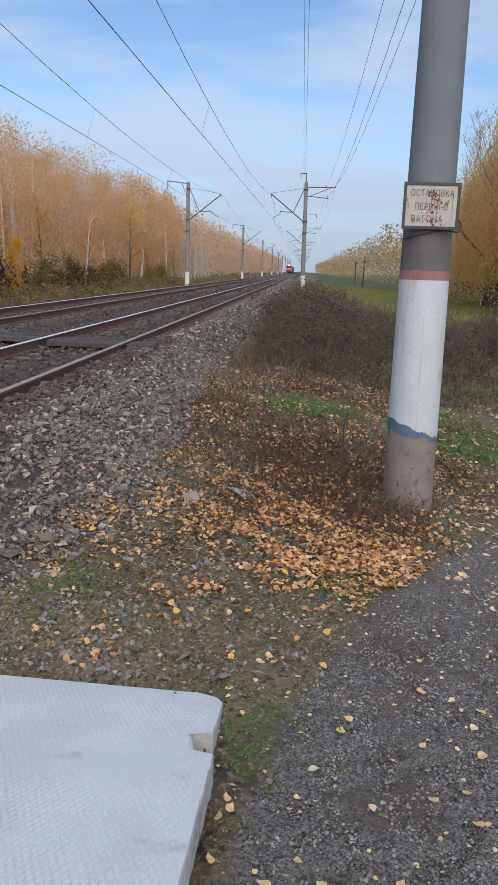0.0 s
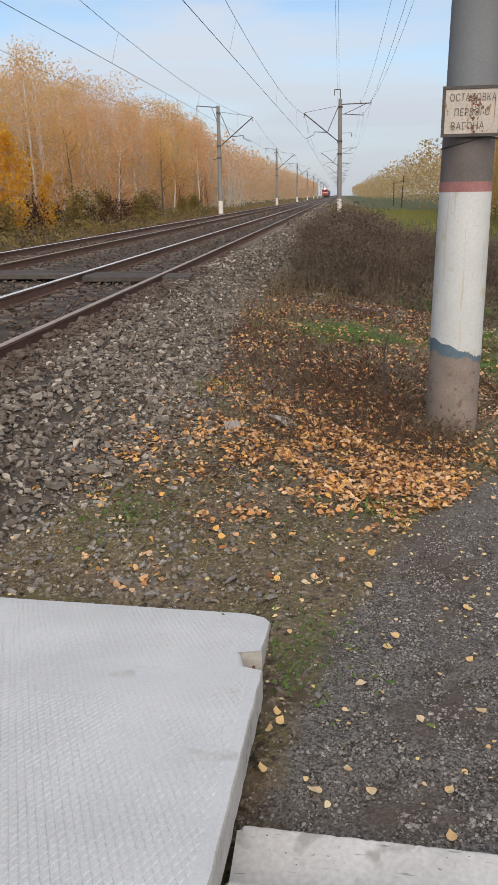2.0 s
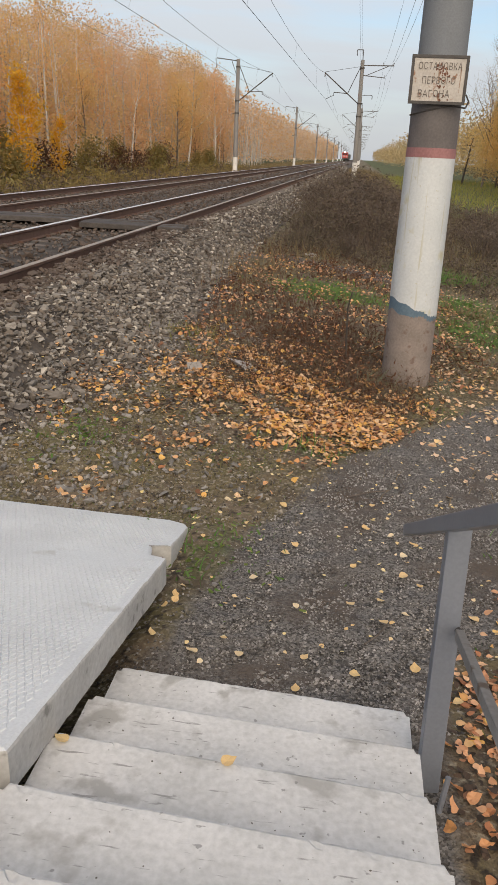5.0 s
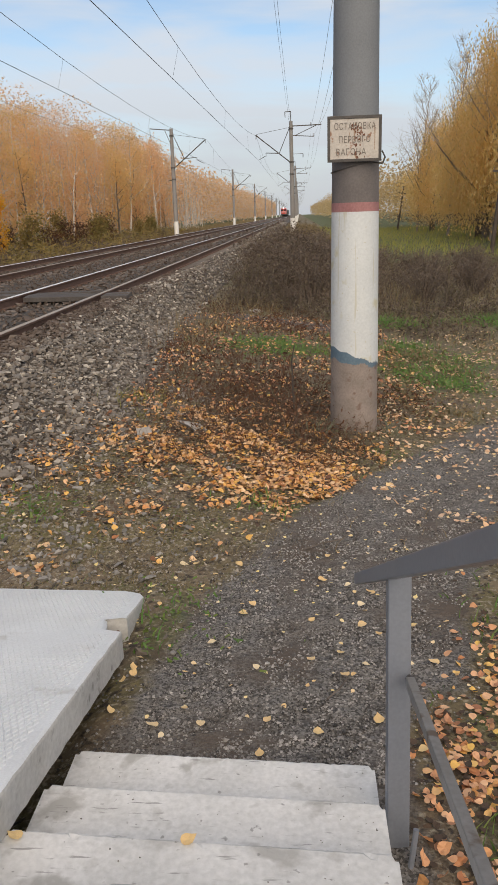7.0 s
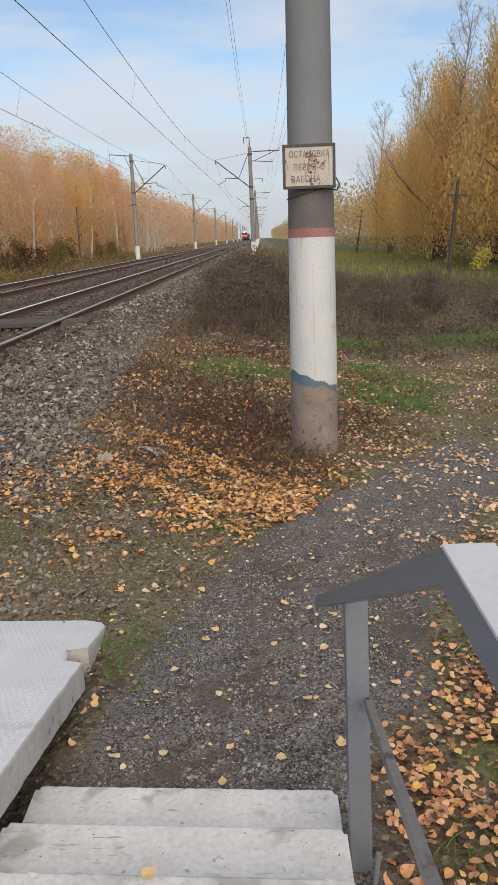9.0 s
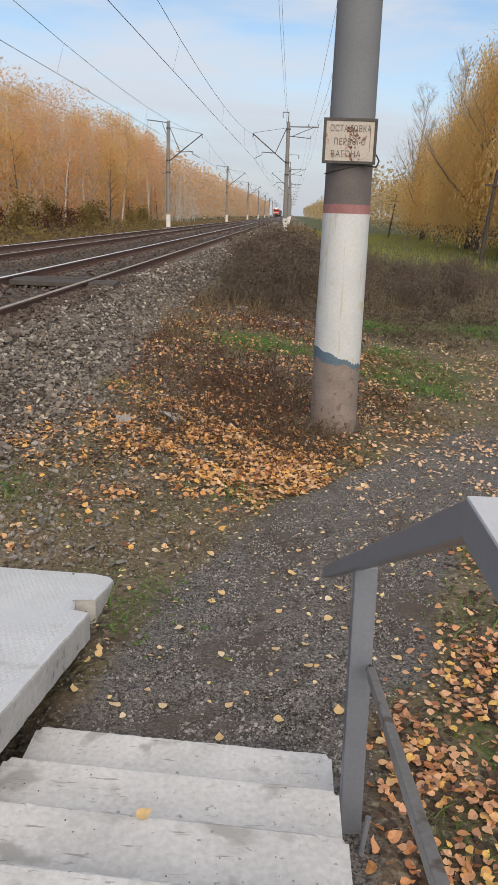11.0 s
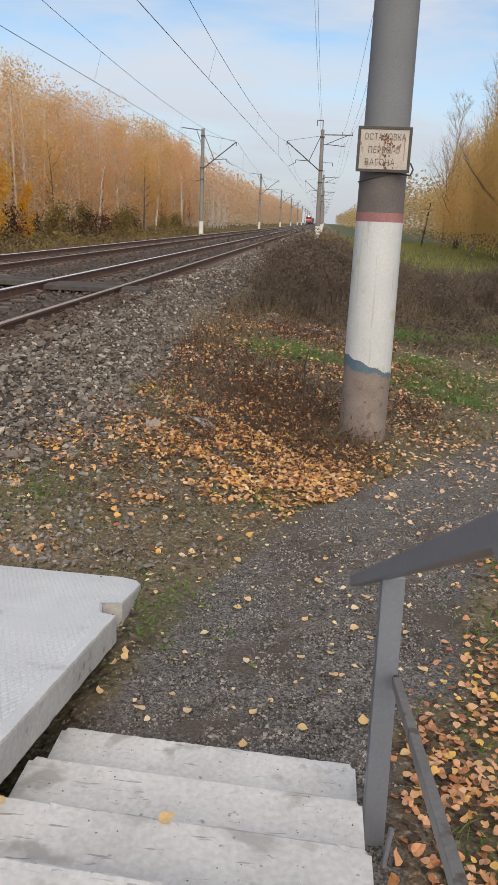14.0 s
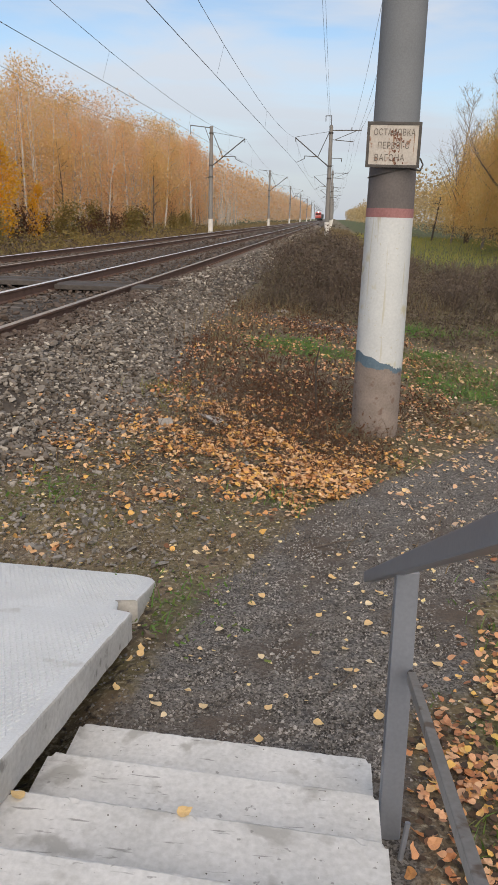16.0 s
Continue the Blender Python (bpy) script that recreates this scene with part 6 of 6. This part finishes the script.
def tree_frame(seed, h, r0, lean=0.03, limbs=12, first=0.35, spread=0.28, up=0.75, whips=2):
    """Trunk and limbs in one bmesh, and the twig ends on which leaves sit."""
    r = np.random.default_rng(seed)
    bm = B()
    pts = [Vector((0, 0, -0.3))]
    n = 7
    d = Vector((r.normal(0, lean), r.normal(0, lean), 1))
    for i in range(n):
        d = (d + Vector((r.normal(0, 0.05), r.normal(0, 0.05), 0))).normalized()
        pts.append(pts[-1] + d * (h + 0.3) / n)
    rad = [r0 * (1 - 0.88 * i / n) for i in range(n + 1)]
    for i in range(n):
        limb(bm, pts[i], pts[i + 1], rad[i], rad[i + 1], 8)
    ends = []
    for k in range(limbs):
        t = first + (0.97 - first) * (k + r.random()) / limbs
        i = min(n - 1, int(t * n))
        p = pts[i].lerp(pts[i + 1], t * n - i)
        a = r.uniform(0, 2 * math.pi)
        L = h * spread * (1.15 - 0.8 * (t - first) / (1 - first)) * r.uniform(0.7, 1.2)
        q = p + Vector((math.cos(a), math.sin(a), up)).normalized() * L * 0.55
        e = q + Vector((math.cos(a) * 0.8, math.sin(a) * 0.8, up + 0.2 * r.normal())).normalized() * L * 0.45
        rr = r0 * 0.35 * (1.1 - t)
        limb(bm, p, q, rr + 0.012, rr * 0.7 + 0.008, 5)
        limb(bm, q, e, rr * 0.7 + 0.008, 0.006, 5)
        ends += [(p.lerp(q, 0.6), q), (q, e)]
        for _ in range(whips):
            s0 = q.lerp(e, r.random())
            s1 = s0 + Vector((r.normal(0, 0.5), r.normal(0, 0.5), r.uniform(0.1, 0.9))).normalized() * L * r.uniform(0.25, 0.5)
            limb(bm, s0, s1, 0.010, 0.004, 3)
            ends.append((s0, s1))
    ends.append((pts[-2], pts[-1]))
    return bm, ends


def crown(ends, n, spread, size, seed, droop=0.0):
    r = np.random.default_rng(seed)
    k = r.integers(0, len(ends), n)
    t = r.random(n)
    a = np.array([tuple(e[0]) for e in ends])[k]
    b = np.array([tuple(e[1]) for e in ends])[k]
    p = a + (b - a) * t[:, None] + r.normal(0, spread, (n, 3))
    if droop:
        p[:, 2] -= droop * r.random(n) ** 1.5
    p[:, 2] = np.maximum(p[:, 2], 0.15)
    s = size * r.uniform(0.5, 1.4, n)
    return placed(p, spins(n, r), np.stack([s, s * r.uniform(0.6, 1.2, n), s], 1))


def make_tree(name, seed, h, r0, bark, leaf, n, size, fuzz, label, category="tree", group="", **kw):
    root = empty(name)
    bm, ends = tree_frame(seed, h, r0, **kw)
    part("trunk", bm, bark, root)
    if n:
        joined("crown", QUAD_V, QUAD_F, crown(ends, n, fuzz, size, seed + 1), leaf, root)
    return tagged(root, label, category, group)


GL = "autumn trees along the railway"
KINDS = [
    make_tree("birch_tree", 71, 10.5, 0.13, M["birch"], M["leaf_orange"], 4200, 0.092, 0.48, "tall pale-barked birch with thin orange autumn leaves", group=GL, first=0.30, spread=0.24, limbs=14),
    make_tree("birch_tree", 72, 11.0, 0.12, M["birch"], M["leaf_yellow"], 4400, 0.092, 0.45, "tall pale-barked birch with thin yellow autumn leaves", group=GL, first=0.35, spread=0.22, limbs=14),
    make_tree("birch_tree", 73, 9.5, 0.10, M["birch"], M["leaf_orange"], 1200, 0.10, 0.5, "nearly bare birch with pale forked trunk", group=GL, first=0.30, spread=0.30, limbs=12, whips=4),
    make_tree("aspen_tree", 74, 8.2, 0.11, M["bark"], M["leaf_yellow"], 4600, 0.095, 0.44, "rounded yellow and orange aspen", group=GL, first=0.15, spread=0.26, limbs=15),
    make_tree("young_birch", 75, 5.6, 0.06, M["birch"], M["leaf_bright"], 2600, 0.11, 0.22, "slender young birch in bright yellow leaf", group=GL, first=0.08, spread=0.27, limbs=20, up=1.1),
    make_tree("aspen_tree", 76, 6.6, 0.09, M["bark"], M["leaf_orange"], 3800, 0.092, 0.40, "small orange aspen at the edge of the wood", group=GL, first=0.12, spread=0.26, limbs=14),
    make_tree("bush", 77, 2.6, 0.04, M["bark"], M["leaf_green"], 1500, 0.12, 0.30, "olive green bush on the verge", "bush", "bushes on the verge", first=0.05, spread=0.5, limbs=12),
    make_tree("bush", 78, 2.2, 0.04, M["bark"], M["weed_red"], 900, 0.10, 0.30, "dark reddish bush on the verge", "bush", "bushes on the verge", first=0.05, spread=0.5, limbs=14, whips=4),
]
r_ = np.random.default_rng(80)
used = set()


def plant(k, x, y, s):
    z = float(land(x, y)) - 0.02
    m = Matrix.LocRotScale((x, y, z), Euler((0, 0, r_.uniform(0, 6.3))), None)
    if k not in used:
        used.add(k)
        KINDS[k].matrix_basis = m @ Matrix.Scale(s, 4)
        KINDS[k].scale = (s, s, s)
        return
    c = copy_thing(KINDS[k], m)
    c.scale = (s * r_.uniform(0.92, 1.08), s, s * r_.uniform(0.95, 1.1))


plant(4, -12.95, 40.0, 0.92)
plant(4, -12.75, 43.5, 0.58)
plant(4, -15.0, 31.0, 0.9)
for row, (x0, y0, y1, step, smin, smax, kinds) in enumerate((
        (-15.5, 17, 118, 3.6, 0.80, 1.0, (0, 2, 3, 5, 2, 1)),
        (-18.5, 20, 128, 3.6, 0.92, 1.10, (0, 2, 1, 2, 0, 3)),
        (-22.5, 24, 110, 5.4, 0.92, 1.08, (0, 1, 1, 0)))):
    y_ = y0
    while y_ < y1:
        plant(int(r_.choice(kinds)), x0 + r_.normal(0, 0.8), y_, r_.uniform(smin, smax) * (0.74 + 0.28 * min(1, max(0, (y_ - 38) / 30))))
        y_ += step * r_.uniform(0.6, 1.4)
for _ in range(20):
    plant(6, r_.uniform(-14.8, -11.2), 16 + 74 * r_.random() ** 1.2, r_.uniform(0.5, 0.95))
for _ in range(12):
    plant(7, r_.uniform(-14.5, -12.0), r_.uniform(20, 80), r_.uniform(0.55, 1.0))


def far_wood(name, x0, x1, y0, y1, h, n, size, leaf, seed, label):
    r = np.random.default_rng(seed)
    y = y0 + (y1 - y0) * r.random(n) ** 1.5
    x = r.uniform(x0, x1, n)
    top = h * (0.82 + 0.18 * wave(x * 0.3, y, 0.35) + 0.10 * wave(x, y, 0.9, 2))
    z = top * r.random(n) ** 0.6 - 0.4
    s = size * r.uniform(0.5, 1.5, n) * (1 + y / 900)
    o = joined(name, QUAD_V, QUAD_F, placed(np.stack([x, y, z], 1), spins(n, r), s), leaf)
    return tagged(o, label, "woods", kind="stuff")


far_wood("distant_wood", -30, -15.5, 112, 700, 13.2, 42000, 0.27, M["leaf_orange"], 91, "distant hazy orange wood along the line")
far_wood("distant_wood", -30, -15.5, 112, 700, 12.6, 40000, 0.26, M["leaf_thin"], 92, "distant hazy pale wood along the line")
far_wood("distant_wood", -46, -24, 15, 130, 10.0, 30000, 0.24, M["leaf_orange"], 93, "dense orange wood behind the birches")
far_wood("distant_wood", 13, 32, 100, 700, 9.0, 40000, 0.20, M["leaf_dull"], 94, "distant dull olive brown wood along the line")
far_wood("undergrowth", 17.0, 25, 42, 125, 7.5, 40000, 0.12, M["leaf_willow"], 99, "golden brown brush at the foot of the willows")
far_wood("undergrowth", 15.6, 21, 46, 120, 1.5, 3500, 0.08, M["brush_leaf"], 123, "dark dead brush at the foot of the willows")
far_wood("distant_wood", 24, 46, 50, 140, 14.0, 36000, 0.22, M["leaf_willow"], 95, "dense yellowish wood behind the willows")
far_wood("undergrowth", -19, -14.6, 14, 125, 4.6, 22000, 0.11, M["leaf_orange"], 97, "orange and yellow undergrowth at the edge of the wood")
far_wood("undergrowth", -20, -15, 14, 125, 7.0, 14000, 0.11, M["leaf_yellow"], 98, "yellow saplings at the edge of the wood")


def thin_crowns(name, x0, x1, y0, y1, n, size, leaf, seed, label):
    """Fine thin leaves and twig tips that fill the crowns of the wood and soften them as haze would, higher further
    along the line.
    """
    r = np.random.default_rng(seed)
    y = y0 + (y1 - y0) * r.random(n) ** 1.15
    x = r.uniform(x0, x1, n)
    top = (9.3 + 4.4 * sstep(36, 80, y)) * (0.93 + 0.10 * wave(x * 0.3, y, 0.4) + 0.06 * wave(x, y, 1.1, 2))
    z = -0.8 + top * (0.30 + 0.70 * r.random(n) ** 0.75)
    s = size * r.uniform(0.5, 1.5, n) * (1 + y / 160)
    o = joined(name, QUAD_V, QUAD_F, placed(np.stack([x, y, z], 1), spins(n, r), np.stack([s, s * 0.8, s], 1)), leaf)
    return tagged(o, label, "woods", kind="stuff")


# pale fill whose colour stands for the haze among the crowns
thin_crowns("wood_crowns", -26, -17.2, 16, 135, 75000, 0.080, M["leaf_thin"], 120, "thin crowns of the birch wood, paled to a hazy pinkish tan")
thin_crowns("wood_crowns", -25, -17.0, 16, 135, 25000, 0.072, M["leaf_orange"], 121, "thin orange crowns of the birch wood")
# pale stems within the wood
r_ = np.random.default_rng(96)
n_ = 420
pos_ = np.stack([-15.4 - 9 * r_.random(n_) ** 1.6, 16 + 150 * r_.random(n_) ** 1.2, np.full(n_, -0.8)], 1)
sv = [(math.cos(a) * (1 - 0.7 * t), math.sin(a) * (1 - 0.7 * t), t) for t in (0, 1) for a in (0, 1.26, 2.51, 3.77, 5.03)]
sf = [(k, (k + 1) % 5, 5 + (k + 1) % 5, 5 + k) for k in range(5)]
tagged(joined("birch_stems", sv, sf, placed(pos_, spins(n_, r_, 0.10), np.stack([r_.uniform(0.03, 0.075, n_)] * 2 + [r_.uniform(5, 10, n_)], 1)), M["birch"]), "many thin pale birch stems within the wood", "tree stems", kind="stuff")


# willows with hanging branches
def make_willow(seed, h):
    root = empty("willow_tree")
    bm, ends = tree_frame(seed, h * 0.86, 0.28, limbs=20, first=0.18, spread=0.34, up=0.9, whips=2)
    part("trunk", bm, M["bark"], root)
    r = np.random.default_rng(seed)
    P, S = [], []
    for k in range(1900):
        if k % 5 == 0:
            a, b = ends[r.integers(0, len(ends))]
            top = np.array(a.lerp(b, r.random()))
            fall = r.uniform(2.2, 6.8)
        p = top + r.normal(0, 0.5, 3)
        L = min(fall * r.uniform(0.5, 1.15), max(0.6, p[2] - r.uniform(0.3, 2.4)))
        m = int(L / 0.21) + 2
        t = np.linspace(0, 1, m)
        q = np.stack([p[0] + 0.12 * p[0] * t ** 0.5 + r.normal(0, 0.16, m), p[1] + 0.12 * p[1] * t ** 0.5 + r.normal(0, 0.16, m), p[2] + 0.2 * np.sin(t * 3) - L * t], 1)
        P.append(q)
    P = np.concatenate(P)
    n = len(P)
    s = r.uniform(0.7, 1.3, n)
    joined("crown", QUAD_V, QUAD_F, placed(P, spins(n, r, 0.95) @ np.array(Matrix.Rotation(radians(84), 3, 'X'))[None], np.stack([s * 0.045, s * 0.13, s * 0.04], 1)), M["leaf_willow"], root)
    return tagged(root, "large willow with hanging dull yellow branches", "tree", "willows beside the line")


W = [make_willow(101, 12.5), make_willow(102, 11.0)]
spots_ = [(0, 20.3, 46, 1.42), (1, 22.6, 51, 1.78), (1, 19.4, 55, 1.45), (0, 18.2, 64, 1.35), (1, 18.9, 70, 1.25), (1, 18.6, 92, 1.2), (1, 24.5, 39, 1.4), (0, 22.5, 57, 1.5)]
seen_w = set()
for k, x_, y_, s_ in spots_:
    m = Matrix.LocRotScale((x_, y_, float(land(x_, y_))), Euler((0, 0, r_.uniform(0, 6.3))), None)
    if k in seen_w:
        c = copy_thing(W[k], m)
        c.scale = (s_, s_, s_)
    else:
        seen_w.add(k)
        W[k].matrix_basis = m
        W[k].scale = (s_, s_, s_)
bare = make_tree("bare_tree", 110, 14.0, 0.12, M["twig"], M["leaf_willow"], 0, 0.1, 0.3, "tall leafless grey tree behind the willows", group="leafless trees", first=0.25, spread=0.26, limbs=40, whips=16, up=1.3)
bare.location = (18.3, 63, -0.9)
bare.scale = (1.2, 1.2, 1.25)
for x_, y_, s_ in ((20.3, 53, 1.3), (17.6, 77, 1.15), (22.6, 46, 1.4), (16.9, 92, 1.1)):
    c = copy_thing(bare, pose(x_, y_, -0.9, 0, 0, x_ * 40))
    c.scale = (s_, s_, s_)
yb = make_tree("yellow_shrub", 111, 1.5, 0.03, M["bark"], M["leaf_lemon"], 700, 0.08, 0.18, "small bright yellow shrub in the grass", "shrub", first=0.05, spread=0.55, limbs=9)
yb.location = (15.6, 43.5, -0.85)
yb.scale = (0.85, 0.85, 0.72)


# ---- old line posts ----
def make_post(h):
    root = tagged(empty("line_post"), "dark leaning wooden line post with a short crossarm", "post", "old wooden line posts")
    bm = B()
    add_tube(bm, (0, 0, -0.4), (0, 0, h), 0.12, 0.085, 10)
    part("shaft", bm, M["wood"], root)
    bm = B()
    add_box(bm, (0, -0.1, h * 0.83), (1.05, 0.09, 0.11), 0.01)
    arm = part("crossarm", bm, M["wood"], root)
    for x in (-0.45, 0.45):
        bm = B()
        add_tube(bm, (x, -0.1, h * 0.83 + 0.05), (x, -0.1, h * 0.83 + 0.2), 0.035, 0.02, 8)
        part("insulator", bm, M["glass_ins"], arm)
    return root


p0 = make_post(4.75)
p0.matrix_basis = pose(14.05, 44.5, -0.85, 0, 4.5, 0)
for x_, y_, l_ in ((15.5, 98, 7.5), (13.6, 140, 2.0), (13.9, 165, -1.0)):
    copy_thing(p0, pose(x_, y_, -0.7, 0, l_, 0))


# ---- the train far down the line ----
def make_loco():
    root = tagged(empty("locomotive", (-4.895, 440, 0)), "red electric locomotive with lit headlamp, far down the track", "locomotive")
    bm = B()
    add_box(bm, (0, 8, 2.75), (3.1, 15.5, 2.9), 0.25)
    body = part("body", bm, M["loco_red"], root)
    bm = B()
    add_box(bm, (0, 8, 4.3), (2.7, 14, 0.35), 0.1)
    part("roof", bm, M["loco_grey"], root)
    for x in (-0.72, 0.72):
        bm = B()
        add_box(bm, (x, 0.22, 3.35), (1.15, 0.08, 0.85), 0.03)
        part("windscreen", bm, M["loco_glass"], body)
        bm = B()
        add_tube(bm, (x * 1.35, 0.15, 1.75), (x * 1.35, 0.3, 1.75), 0.16, None, 12)
        part("buffer_lamp", bm, M["loco_grey"], root)
        bm = B()
        add_tube(bm, (x * 1.22, -0.45, 1.05), (x * 1.22, 0.3, 1.05), 0.24, 0.1, 12)
        part("buffer", bm, M["loco_dark"], root)
    bm = B()
    add_box(bm, (0, 0.21, 2.35), (3.0, 0.06, 0.28), 0.01)
    part("stripe", bm, M["white"], body, "white stripe")
    bm = B()
    add_box(bm, (0, 0.3, 0.95), (3.0, 0.3, 0.55), 0.04)
    part("buffer_beam", bm, M["loco_dark"], root)
    bm = B()
    add_tube(bm, (0, 0.1, 4.3), (0, 0.3, 4.3), 0.22, None, 14)
    part("headlamp", bm, M["lamp"], body, "lit headlamp")
    for y in (2.2, 5.2, 10.6, 13.6):
        for x in (-0.795, 0.795):
            bm = B()
            add_tube(bm, (x - 0.07, y, 0.625), (x + 0.07, y, 0.625), 0.62, None, 20)
            part("wheel", bm, M["loco_dark"], root)
    bm = B()
    add_box(bm, (0, 8, 1.05), (2.7, 14, 0.5), 0.05)
    part("underframe", bm, M["loco_dark"], root)
    bm = B()
    for s in (-1, 1):
        add_tube(bm, (s * 0.6, 4, 4.45), (s * 0.5, 5.2, 5.1), 0.03, None, 6)
        add_tube(bm, (s * 0.5, 5.2, 5.1), (s * 0.8, 4.2, 5.8), 0.03, None, 6)
    add_tube(bm, (-0.9, 4.2, 5.8), (0.9, 4.2, 5.8), 0.03, None, 6)
    part("pantograph", bm, M["iron"], root)
    return root


make_loco()


def make_wagon():
    root = tagged(empty("goods_wagon", (-4.895, 457.5, 0)), "dark goods wagon behind the locomotive", "wagon", "goods wagons of the train")
    bm = B()
    add_box(bm, (0, 6, 2.4), (3.0, 12.6, 2.6), 0.06)
    part("body", bm, M["loco_dark"], root)
    bm = B()
    add_box(bm, (0, 6, 0.95), (2.5, 12.8, 0.3), 0.04)
    part("underframe", bm, M["loco_dark"], root)
    for y in (1.4, 3.2, 8.8, 10.6):
        for x in (-0.795, 0.795):
            bm = B()
            add_tube(bm, (x - 0.06, y, 0.475), (x + 0.06, y, 0.475), 0.47, None, 16)
            part("wheel", bm, M["loco_dark"], root)
    return root


wg = make_wagon()
for k in range(1, 8):
    copy_thing(wg, pose(-4.895, 457.5 + 13.8 * k, 0))
